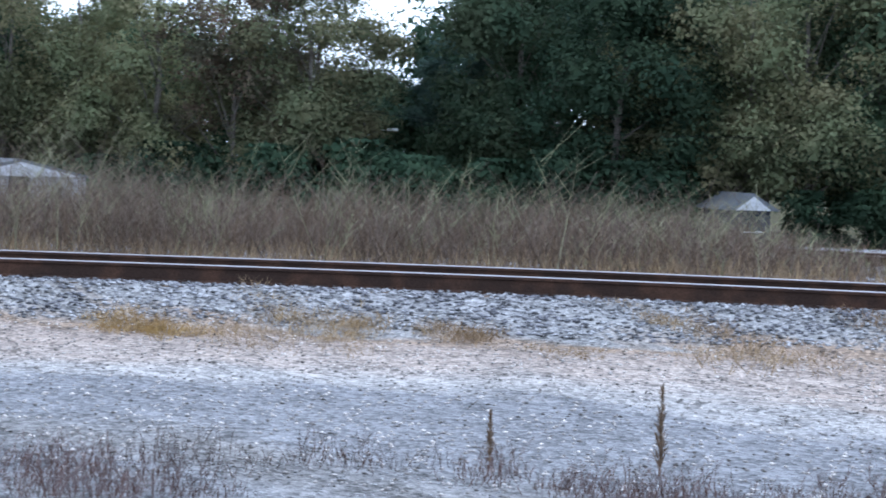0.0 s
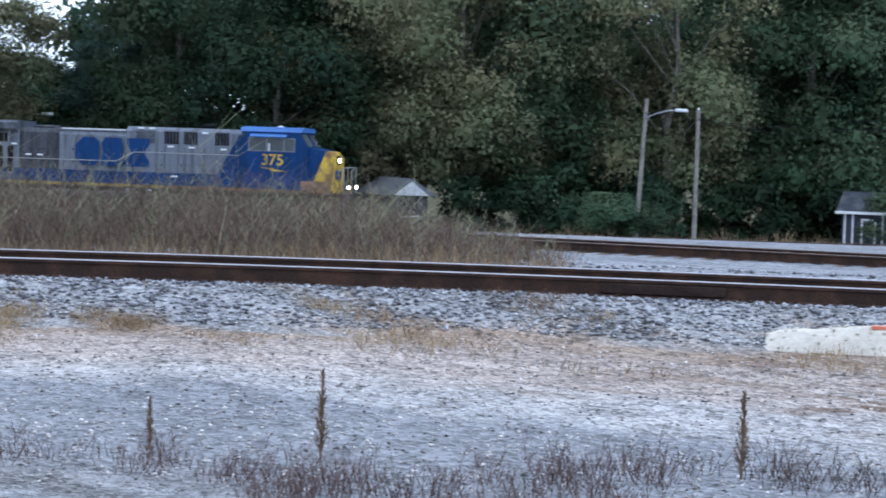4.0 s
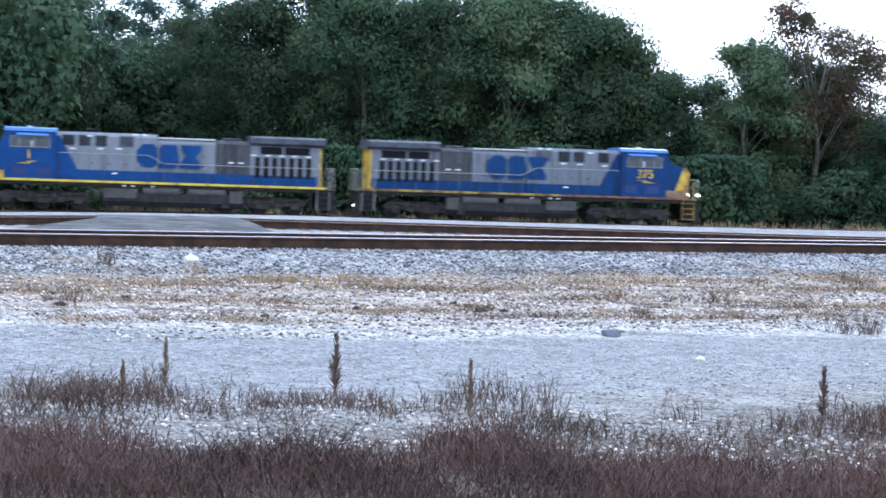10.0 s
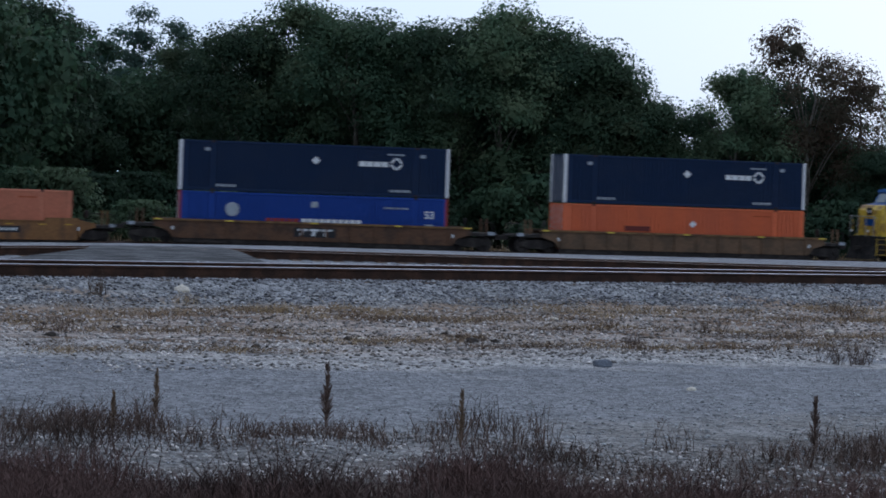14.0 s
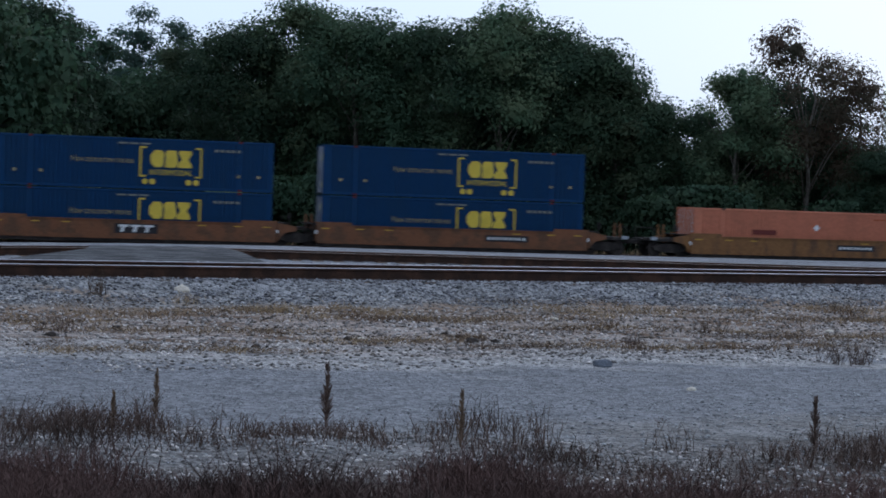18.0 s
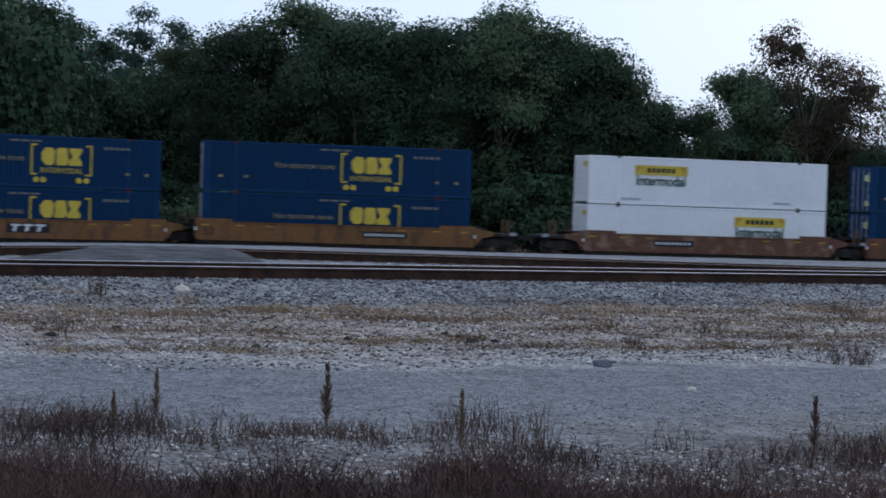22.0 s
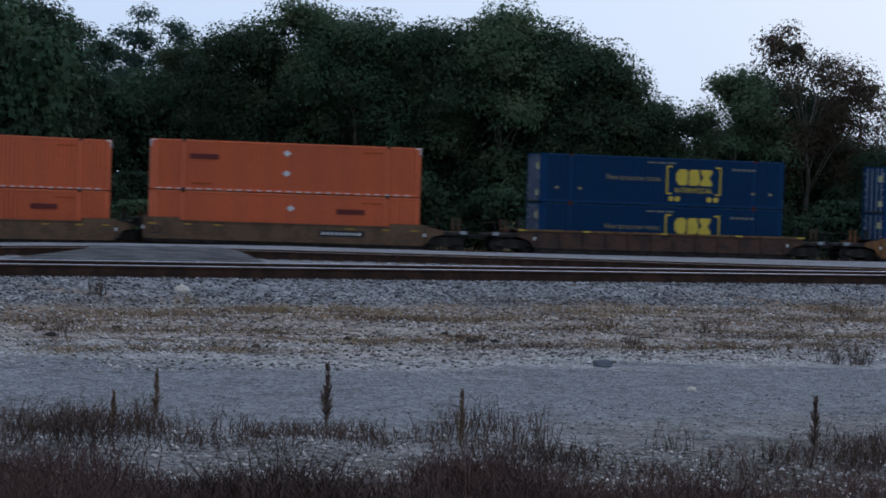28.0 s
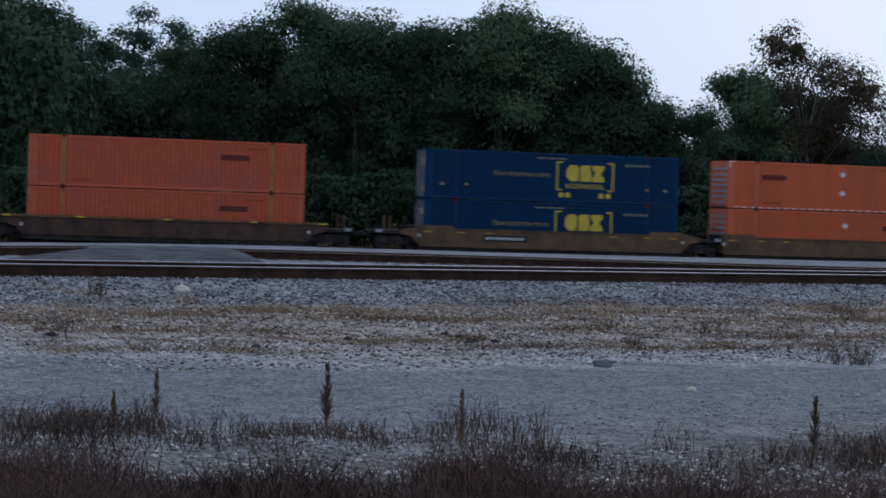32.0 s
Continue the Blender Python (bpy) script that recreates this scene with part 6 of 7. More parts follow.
# the grey in this colour stands in for reflections on the side panes
M["glass_mid"] = material("cab side glass greyed for reflection", (0.075, 0.085, 0.09), 0.12, 0, 0.15, 1, 4, 0)
M["rusty_stripe"] = material("rust-streaked sill paint", (0.22, 0.115, 0.06), 0.7, 0, 0.25, 2.0, 9, 0.03, other=(0.09, 0.06, 0.05), mix_at=(0.44, 0.6))
M["worn_patch"] = material("worn tan patch", (0.27, 0.17, 0.11), 0.7, 0, 0.2, 2.5, 9, 0.03, other=(0.18, 0.11, 0.08))
M["tank_light"] = material("grimy grey tank", (0.085, 0.08, 0.08), 0.65, 0.0, 0.25, 2, 9, 0.05)
M["soot_grey"] = material("soot-stained grey", (0.075, 0.078, 0.088), 0.6, 0, 0.25, 1.5, 8, 0.05, other=(0.04, 0.042, 0.048), stretch=(2.0, 2.0, 0.25))
M["dark_blue"] = material("dark blue louvre paint", (0.015, 0.035, 0.14), 0.5, 0, 0.1, 2, 9, 0.02)
# pale base colour paints a reflection into the windscreen glass
M["glass_pale"] = material("cab glass with painted reflection", (0.16, 0.185, 0.2), 0.1, 0.3, 0.1, 1, 4, 0)


def car_bogie(root, cx):
    b = Shape()
    for s in (-1, 1):
        b.prism_y([(-1.15, 0.62), (-0.5, 0.78), (0.5, 0.78), (1.15, 0.62), (1.1, 0.42), (0.45, 0.25), (-0.45, 0.25), (-1.1, 0.42)], s * 1.0 - 0.08, s * 1.0 + 0.08)
        for x in (-0.87, 0.87):
            b.box(x - 0.16, x + 0.16, s * 1.0 - 0.13, s * 1.0 + 0.13, 0.36, 0.64, 0.03)
    b.box(-0.25, 0.25, -1.0, 1.0, 0.55, 0.85, 0.04)
    bogie = part("bogie", b, "running_gear", root, "dark two-axle bogie", at=pose(cx, 0, 0))
    return [wheelset(bogie, x, 0.45) for x in (-0.87, 0.87)]


def bars(shape, x0, x1, z0, z1, y, n, gap=0.3, d=0.005):
    """A line of writing too small to read, as n plain bars."""
    w = (x1 - x0) / n
    for i in range(n):
        shape.box(x0 + i * w, x0 + (i + 1 - gap) * w, y - d, y, z0, z1)
    return shape


def well_car(kind, mat, half, rear_truck, front_truck, label, mark, board=3.25, fifty=False):
    """A container well car: side sills round an open well, end platforms, bogies."""
    root = thing("well_car", label, "railway wagon", "well cars of the train")
    W = 8.35
    for s in (-1, 1):
        y0, y1 = (s * 1.47 - 0.06, s * 1.47 + 0.06)
        if kind == "ribbed":
            side = part("side_sill", Shape().box(-W, W, y0, y1, 0.3, 1.32), mat, root)
            part("top_chord", Shape().box(-W - 1.2, W + 1.2, s * 1.5 - 0.13, s * 1.5 + 0.13, 1.32, 1.44), "chord_tan", root, "worn ochre top chord")
            for i in range(12):
                x = -W + 0.2 + i * (2 * W - 0.4) / 11
                part("rib", Shape().box(x - 0.07, x + 0.07, s * 1.57 - 0.05, s * 1.57 + 0.05, 0.32, 1.319), mat, side)
            for e in (-1, 1):
                part("end_sill", Shape().prism_y([(e * (W + 0.002), 0.3), (e * (W + 0.3), 0.72), (e * (W + 1.15), 0.98), (e * (W + 1.15), 1.319), (e * (W + 0.002), 1.319)][::e], y0, y1), mat, side)
            for x in (-W - 0.9, -W + 3.3, 0, W - 3.3, W + 0.9):
                part("yellow_mark", Shape().box(x - 0.22, x + 0.22, s * 1.635 - 0.005, s * 1.635 + 0.005, 1.34, 1.42), "decal_yellow", side, "yellow marker stripe")
        else:
            ring = [(-W, 0.28), (W, 0.28), (W + 0.05, 1.5), (W - 2.1, 1.5), (W - 2.1, 1.28), (-W + 2.1, 1.28), (-W + 2.1, 1.5), (-W - 0.05, 1.5)]
            side = part("side_sill", Shape().prism_y(ring, y0, y1), mat, root)
            part("sill_flange", Shape().box(-W + 2.1, W - 2.1, s * 1.5 - 0.09, s * 1.5 + 0.09, 1.281, 1.34), mat, root)
            part("bottom_flange", Shape().box(-W, W, s * 1.5 - 0.08, s * 1.5 + 0.08, 0.22, 0.28), mat, root)
            for x in (-W + 0.5, -W + 2.6, -4.0, 3.9, W - 2.3, W - 0.6):
                part("reflector_mark", Shape().box(x - 0.24, x + 0.24, s * 1.535 - 0.004, s * 1.535 + 0.004, 1.08, 1.15), "well_mark", side, "worn yellow reflector mark")
    part("well_floor", Shape().box(-W, W, -1.44, 1.44, 0.03, 0.125), "running_gear", root, "dark well floor")
    for s in (-1, 1):
        part("floor_lip", Shape().box(-W, W, s * 1.425 - 0.02, s * 1.425 + 0.02, 0.126, 0.4), "running_gear", root)
    for e, truck in ((-1, rear_truck), (1, front_truck)):
        sh = Shape().prism_y([(e * W, 0.75), (e * (W + 0.3), 0.95), (e * half, 0.95), (e * half, 1.08), (e * (W + 0.5), 1.16), (e * W, 1.4)][::e], -0.75, 0.75)
        part("end_platform", sh, "running_gear", root, "grimy dark end platform")
        if truck:
            if kind != "ribbed":
                for yy in (-1.46, 1.46):
                    part("end_sill", Shape().prism_y([(e * (W + 0.08), 0.3), (e * (W + 0.45), 0.78), (e * (W + 1.2), 0.95), (e * (W + 1.2), 1.2), (e * (W + 0.08), 1.4)][::e], yy - 0.05, yy + 0.05), mat, root, "tapered end of the side sill")
            part("bogie_cover", Shape().box(min(e * (W + 0.8), e * (half - 0.45)), max(e * (W + 0.8), e * (half - 0.45)), -1.3, 1.3, 0.92, 1.12, 0.03), "running_gear", root, "grimy deck over the bogie")
            for k in (1.75, 2.1):
                part("end_post", Shape().box(min(e * (W + k), e * (W + k + 0.09)), max(e * (W + k), e * (W + k + 0.09)), -1.27, -1.18, 1.12, 2.0), mat, root, "upright end post")
        part("bulkhead", Shape().box(min(e * W, e * (W + 0.07)), max(e * W, e * (W + 0.07)), -1.4, 1.4, 0.34, 1.3), mat, root)
        part("walkway", Shape().box(min(e * (W + 0.1), e * (W + 0.75)), max(e * (W + 0.1), e * (W + 0.75)), -1.42, 1.42, 1.36, 1.42), "frame_black", root, "dark grated walkway")
        for k in (0.2, 0.68):
            for yy in (-1.36, 1.36):
                part("bracket", Shape().box(min(e * (W + k), e * (W + k + 0.08)), max(e * (W + k), e * (W + k + 0.08)), yy - 0.05, yy + 0.05, 0.85, 1.36), "running_gear", root)
        part("reflector", Shape().box(min(e * (W - 0.02), e * (W + 0.1)), max(e * (W - 0.02), e * (W + 0.1)), -1.56, -1.48, 0.78, 0.98), "decal_white", root, "small white reflector")
        if truck:
            for yy in (-0.55, 0.1, 0.6):
                part("brake_hose", Shape().rod((e * (W + 0.75), yy, 1.1), (e * (half - 0.1), yy * 0.8, 0.75), 0.03, 0.03, 5), "running_gear", root)
            part("brake_wheel", Shape().rod((e * (W + 0.82), -1.0, 1.75), (e * (W + 0.87), -1.0, 1.75), 0.26, 0.26, 14), "running_gear", root)
        if truck:
            gear = Shape()
            gear.box(min(e * (half - 0.15), e * (half + 0.35)), max(e * (half - 0.15), e * (half + 0.35)), -0.14, 0.14, 0.72, 0.98, 0.03)
            part("coupler", gear, "running_gear", root)
            part("brake_rail", Shape().rod((e * (half - 0.5), -1.35, 1.1), (e * (half - 0.5), -1.35, 1.75), 0.025, 0.025, 6).rod((e * (half - 0.5), 1.35, 1.1), (e * (half - 0.5), 1.35, 1.75), 0.025, 0.025, 6).rod((e * (half - 0.5), -1.35, 1.75), (e * (half - 0.5), 1.35, 1.75), 0.025, 0.025, 6), "running_gear", root, "dark end grab rail")
            part("end_plate", Shape().box(min(e * (half - 0.75), e * (half - 0.35)), max(e * (half - 0.75), e * (half - 0.35)), -1.36, -1.31, 1.0, 1.2), "decal_grey", root, "small pale data plate")
    wheels = []
    if rear_truck:
        wheels += car_bogie(root, -rear_truck)
    if front_truck:
        wheels += car_bogie(root, front_truck)
    y = -1.534
    if mark == "block":
        part("mark_board", Shape().box(-1.2, 1.3, y - 0.006, y, 0.55, 1.1), "decal_black", root, "black board")
        m = Shape()
        for i in range(3):
            m.prism_y([(-1.0 + i * 0.72, 0.92), (-0.95 + i * 0.72, 1.04), (-0.35 + i * 0.72, 1.04), (-0.4 + i * 0.72, 0.92), (-0.6 + i * 0.72, 0.92), (-0.68 + i * 0.72, 0.62), (-0.88 + i * 0.72, 0.62), (-0.8 + i * 0.72, 0.92)], y - 0.012, y - 0.006)
        part("owner_mark", m, "decal_white", root, "white block emblem")
    elif mark == "number":
        part("mark_board", Shape().box(board - 1.35, board + 1.35, y - 0.006, y, 0.62, 1.0), "decal_black", root, "black board")
        tagged(part("car_number", bars(Shape(), board - 1.2, board + 1.25, 0.73, 0.89, y - 0.006, 9, 0.45), "decal_white", root, "worn white reporting marks"), kind="stuff")
    if fifty:
        lettering("size_number", "53", 0.62, "decal_black", root, pose(-7.6, y - 0.003, 0.52, 90, 0, 0), bold=0.01)
    return root, wheels


M["chord_tan"] = material("worn ochre chord paint", (0.2, 0.12, 0.055), 0.7, 0, 0.25, 1.4, 8, 0.05, other=(0.11, 0.065, 0.04))
M["well_mark"] = material("worn yellow marks", (0.55, 0.33, 0.06), 0.6, 0, 0.25, 3, 12, 0)


def container(mat, label, style, post="", group="containers of the train", lift="casting", frame_mat=""):
    """A 53 foot container, its base at z = 0; ribbed sides, corner posts, corner castings, doors at the rear end."""
    root = thing("container", label, "container", group)
    L, W, H = 16.15, 2.59, 2.97
    h = L / 2
    body = Shape()
    # corrugated long sides
    pitch, depth = 0.27, 0.05 if mat == "white_box" else 0.09
    n = int((L - 0.5) / pitch)
    x0 = -n * pitch / 2
    for s in (-1, 1):
        prof = []
        for i in range(n):
            x = x0 + i * pitch
            prof += [(x, 0), (x + 0.19, 0), (x + 0.205, -depth), (x + 0.255, -depth)]
        prof.append((x0 + n * pitch, 0))
        verts, faces = [], []
        yb = s * (W / 2 - 0.02)
        for x, d in prof:
            verts += [(x, yb + s * d, 0.16), (x, yb + s * d, H - 0.12)]
        for i in range(len(prof) - 1):
            q = (2 * i, 2 * i + 2, 2 * i + 3, 2 * i + 1)
            faces.append(q if s < 0 else q[::-1])
        body.add(verts, faces)
    part("side_wall", body, mat, root)
    for s in (-1, 1):
        for e in (-1, 1):
            part("end_strip", Shape().box(min(e * (x0 + 0.01), e * (-h + 0.15)), max(e * (x0 + 0.01), e * (-h + 0.15)), s * (W / 2 - 0.035) - 0.015, s * (W / 2 - 0.035) + 0.015, 0.16, H - 0.12), mat, root)
    part("roof", Shape().box(-h + 0.05, h - 0.05, -W / 2 + 0.05, W / 2 - 0.05, H - 0.08, H - 0.015), mat, root)
    part("floor", Shape().box(-h + 0.05, h - 0.05, -W / 2 + 0.08, W / 2 - 0.08, 0.02, 0.16), "soot", root)
    for s in (-1, 1):
        part("bottom_rail", Shape().box(-h + 0.15, h - 0.15, s * (W / 2 - 0.06) - 0.06, s * (W / 2 - 0.06) + 0.06, 0.0, 0.165, 0.015), mat, root)
        part("top_rail", Shape().box(-h + 0.15, h - 0.15, s * (W / 2 - 0.05) - 0.05, s * (W / 2 - 0.05) + 0.05, H - 0.13, H - 0.005, 0.015), mat, root)
        for e in (-1, 1):
            part("corner_post", Shape().box(min(e * h, e * (h - 0.16)), max(e * h, e * (h - 0.16)), s * (W / 2 - 0.09) - 0.09, s * (W / 2 - 0.09) + 0.09, 0, H, 0.015), post or mat, root, {"white_paint": "white corner post", "decal_red": "red corner post"}.get(post, ""))
            ip = part("frame_post", Shape().box(e * 6.1 - 0.09, e * 6.1 + 0.09, s * (W / 2 - 0.05) - 0.058, s * (W / 2 - 0.05) + 0.058, 0.1, H - 0.02), frame_mat or mat, root)
            for z in (0.0, H - 0.12):
                part("corner_casting", Shape().box(e * 6.1 - 0.1, e * 6.1 + 0.1, s * (W / 2 - 0.055) - 0.07, s * (W / 2 - 0.055) + 0.07, z, z + 0.125), lift, ip, "worn red corner casting" if lift == "casting_red" else "dark corner casting")
    # front wall and rear doors with lock rods
    part("end_wall", Shape().box(h - 0.1, h - 0.04, -W / 2 + 0.17, W / 2 - 0.17, 0.05, H - 0.05), mat, root)
    for s in (-1, 1):
        door = part("door", Shape().box(-h + 0.03, -h + 0.09, min(s * 0.01, s * (W / 2 - 0.17)), max(s * 0.01, s * (W / 2 - 0.17)), 0.12, H - 0.08), mat, root)
        for k in (0.3, 0.85):
            part("lock_rod", Shape().rod((-h + 0.01, s * k, 0.1), (-h + 0.01, s * k, H - 0.1), 0.022, 0.022, 6), "white_grey", door)
        if style in ("stripe_left", "stripe_right"):
            for k in range(7):
                part("door_rib", Shape().box(-h - 0.004, -h + 0.03, min(s * 0.06, s * (W / 2 - 0.3)), max(s * 0.06, s * (W / 2 - 0.3)), 0.3 + k * 0.35, 0.42 + k * 0.35), "decal_grey", door, "pale horizontal door rib")
        for z in (0.5, 1.0, 1.5, 2.0, 2.5):
            part("hinge", Shape().box(-h, -h + 0.03, s * (W / 2 - 0.24) - 0.08, s * (W / 2 - 0.24) + 0.08, z - 0.03, z + 0.03), "white_grey", door)
    y = -W / 2 - 0.012
    if style == "bracket":
        emblem(root, "decal_yellow", 0.8, 3.2, 1.3, 2.3, y, "yellow block emblem")
        for e, x in ((1, 0.16), (-1, 3.82)):
            br = Shape()
            br.box(min(x, x + e * 0.1), max(x, x + e * 0.1), y - 0.006, y, 0.72, 2.5)
            br.box(min(x, x + e * 0.38), max(x, x + e * 0.38), y - 0.006, y, 2.4, 2.5)
            br.box(min(x, x + e * 0.38), max(x, x + e * 0.38), y - 0.006, y, 0.72, 0.82)
            part("bracket", br, "decal_yellow", root, "yellow square bracket beside the emblem")
        for x in (0.5, 0.92, 3.05, 3.5):
            part("wheel_dot", Shape().disc((x, 0.45), 0.17, y - 0.006, y, 16), "decal_yellow", root, "yellow dot")
        lettering("intermodal_line", "INTERMODAL", 0.44, "decal_yellow", root, pose(2.0, y - 0.003, 0.85, 90, 0, 0), squash=0.92)
        lettering("slogan", "How tomorrow moves", 0.5, "decal_tan", root, pose(-2.0, y - 0.003, 1.5, 90, 0, 0), squash=0.76)
        small = bars(Shape(), -1.1, 0.85, 2.6, 2.7, y, 3, 0.15)
        bars(small, 4.55, 6.2, 2.3, 2.45, y, 5, 0.3)
        tagged(part("small_marks", small, "decal_faded", root, "small worn marks"), kind="stuff")
        tags = Shape()
        for x in (-7.0, -5.5, 6.0, 7.2):
            tags.box(x - 0.1, x + 0.1, y - 0.006, y, 0.82, 0.98)
        tagged(part("data_plates", tags, "decal_tan", root, "small pale data plates"), kind="stuff")
        dd = Shape().box(-h - 0.006, -h, -1.0, -0.5, 2.0, 2.4).box(-h - 0.006, -h, -1.0, -0.55, 0.4, 0.75)
        part("door_label", dd, "decal_yellow_pale", root, "pale yellow door label")
    elif style == "diamond":
        d = Shape().prism_y([(0.0, 1.75), (0.26, 2.0), (0.0, 2.25), (-0.26, 2.0)], y - 0.006, y)
        part("diamond", d, "decal_white", root, "white diamond")
        m = bars(Shape(), 2.6, 4.4, 1.75, 2.05, y, 4, 0.12)
        part("owner_mark", m, "decal_white", root, "white block emblem")
        ring = Shape()
        for a, b, c, e in (((4.55), 1.95, 4.85, 2.25), ((4.85), 2.25, 5.15, 1.95), ((5.15), 1.95, 4.85, 1.65), ((4.85), 1.65, 4.55, 1.95)):
            dx, dz = (c - a), (e - b)
            nx, nz = -dz * 0.28, dx * 0.28
            ring.prism_y([(a, b), (c, e), (c + nx, e + nz), (a + nx, b + nz)], y - 0.006, y)
        part("owner_ring", ring, "decal_white", root, "white ring emblem")
        sm = bars(Shape(), -5.9, -4.7, 0.25, 0.4, y, 5, 0.25)
        bars(sm, 4.5, 5.8, 0.25, 0.4, y, 5, 0.25)
        bars(sm, 4.3, 5.4, 2.45, 2.55, y, 3, 0.2)
        sm.box(6.3, 6.6, y - 0.006, y, 2.35, 2.55).box(-6.6, -6.3, y - 0.006, y, 2.35, 2.55)
        tagged(part("small_marks", sm, "decal_grey", root, "small worn white marks"), kind="stuff")
    elif style in ("stripe_left", "stripe_right", "plain", "faded"):
        m = Shape()
        x = {"stripe_left": -4.9, "stripe_right": 3.9, "plain": -3.2, "faded": 3.9}[style]
        m.box(x - 0.85, x + 0.85, y - 0.006, y, 1.85 if style != "plain" else 1.4, 2.15 if style != "plain" else 1.7)
        part("owner_mark", m, "decal_dark_red", root, "dark red-brown nameplate bar")
        d = Shape()
        if style == "stripe_left":
            for z in (2.35, 1.15):
                d.prism_y([(0.0, z - 0.2), (0.24, z), (0.0, z + 0.2), (-0.24, z)], y - 0.006, y)
        else:
            d.prism_y([(0.3, 1.9), (0.54, 2.1), (0.3, 2.3), (0.06, 2.1)], y - 0.006, y)
        if style == "plain":
            d = Shape().prism_y([(0.5, 1.7), (0.74, 1.92), (0.5, 2.14), (0.26, 1.92)], y - 0.006, y)
        if style != "faded":
            part("diamond", d, "decal_white", root, "white diamond")
        sm = bars(Shape(), 4.6, 5.8, 2.5, 2.58, y, 4, 0.3)
        bars(sm, -5.6, -4.4, 0.35, 0.45, y, 4, 0.3)
        tagged(part("small_marks", sm, "decal_faint", root, "faint small marks"), kind="stuff")
        if style == "stripe_left":
            corner = Shape()
            for e in (-1, 1):
                corner.box(min(e * h, e * (h - 0.35)), max(e * h, e * (h - 0.35)), y - 0.006, y, H - 0.1, H - 0.03)
                corner.box(min(e * h, e * (h - 0.07)), max(e * h, e * (h - 0.07)), y - 0.006, y, H - 0.45, H - 0.1)
            part("corner_marks", corner, "decal_white", root, "white corner marks")
            tagged(part("rail_dashes", bars(Shape(), -h + 0.4, h - 0.4, 0.045, 0.1, y, 26, 0.5), "decal_white", root, "row of white reflector dashes"), kind="stuff")
    elif style in ("hunt_high", "hunt_low"):
        x = -3.3 if style == "hunt_high" else 3.5
        sign = part("name_panel", Shape().box(x - 1.75, x + 1.75, y - 0.006, y, 1.86, 2.46), "decal_yellow", root, "yellow name panel")
        tagged(part("name_bars", bars(Shape(), x - 0.95, x + 1.0, 2.02, 2.3, y - 0.006, 6, 0.25), "decal_black", sign, "black blocks of the name"), kind="stuff")
        for e in (-1, 1):
            part("scroll", Shape().prism_y([(x + e * 1.68, 1.94), (x + e * 1.68, 2.38), (x + e * 1.2, 2.38)][::e], y - 0.012, y - 0.006), "well_mark", sign)
        lettering("word", "Intermodal", 0.84, "decal_green", root, pose(x, y - 0.003, 1.24, 90, 0, 0), bold=0.018, squash=0.9)
        sm = bars(Shape(), -5.9, -4.6, 0.3, 0.42, y, 5, 0.25)
        bars(sm, 4.4, 5.6, 0.3, 0.42, y, 5, 0.25)
        tagged(part("small_marks", sm, "decal_grey", root, "small grey marks"), kind="stuff")
        part("door_label", Shape().box(-h - 0.006, -h, -1.0, -0.3, 2.3, 2.6), "decal_yellow", root, "yellow door label")
    elif style == "stack":
        part("globe", Shape().disc((-4.9, 1.95), 0.42, y - 0.006, y, 20), "decal_grey", root, "worn pale round emblem")
        part("owner_mark", bars(Shape(), -2.9, -0.85, 1.05, 1.5, y, 5, 0.15), "decal_red", root, "red lettering blocks")
        tagged(part("owner_word", bars(Shape(), -0.75, 2.9, 1.05, 1.52, y, 10, 0.22), "decal_white", root, "white lettering blocks"), kind="stuff")
        part("panel", Shape().box(-0.2, 0.2, y - 0.006, y, 2.2, 2.55), "decal_grey", root)
        lettering("size_number", "53", 0.62, "decal_white", root, pose(6.95, y - 0.003, 1.75, 90, 0, 0), bold=0.012)
        sm = Shape().box(6.7, 7.2, y - 0.006, y, 1.1, 1.4)
        bars(sm, 4.2, 5.7, 2.25, 2.36, y, 6, 0.3)
        tagged(part("small_marks", sm, "decal_grey", root, "small worn marks"), kind="stuff")
    return root


M["decal_faded"] = material("faded small print", (0.2, 0.21, 0.19), 0.6, 0, 0.2, 3, 14, 0)
M["decal_tan"] = material("worn pale gold lettering", (0.32, 0.28, 0.16), 0.6, 0, 0.25, 3, 14, 0)
M["casting_red"] = material("worn red steel casting", (0.12, 0.022, 0.02), 0.6, 0.1, 0.2, 4, 14, 0.05)
M["frame_tan"] = material("worn yellowish frame post paint", (0.42, 0.2, 0.06), 0.6, 0, 0.2, 2, 9, 0.03)
M["casting"] = material("dark steel casting", (0.05, 0.035, 0.035), 0.6, 0.3, 0.2, 4, 14, 0.05)
M["decal_yellow_pale"] = material("pale yellow label", (0.6, 0.57, 0.3), 0.6, 0, 0.15, 3, 12, 0)
M["decal_faint"] = material("faint dark marks", (0.36, 0.07, 0.02), 0.6, 0, 0.15, 3, 12, 0)


# ---- the train put together: offsets of each vehicle's middle behind the train's reference point ----
TRAIN = []


def couple(ob, offset, base, height=0.0, turn=0, wheels=(), radius=0.5):
    TRAIN.append((ob, offset, base, height, turn, wheels, radius))


lead, lead_wheels = locomotive("375", "dirty_yellow", "sooty grey and blue diesel locomotive with a yellow nose, leading", 1, -1, "loco_blue", "loco_grey")
couple(lead, -126.0, 6.35, wheels=lead_wheels, radius=0.53)
second, second_wheels = locomotive("1", "loco_yellow_clean", "grey and blue diesel locomotive running backwards behind the leading one", -1, 1, "loco_blue_clean", "loco_grey_clean")
couple(second, -148.8, 6.35, turn=180, wheels=second_wheels, radius=0.53)

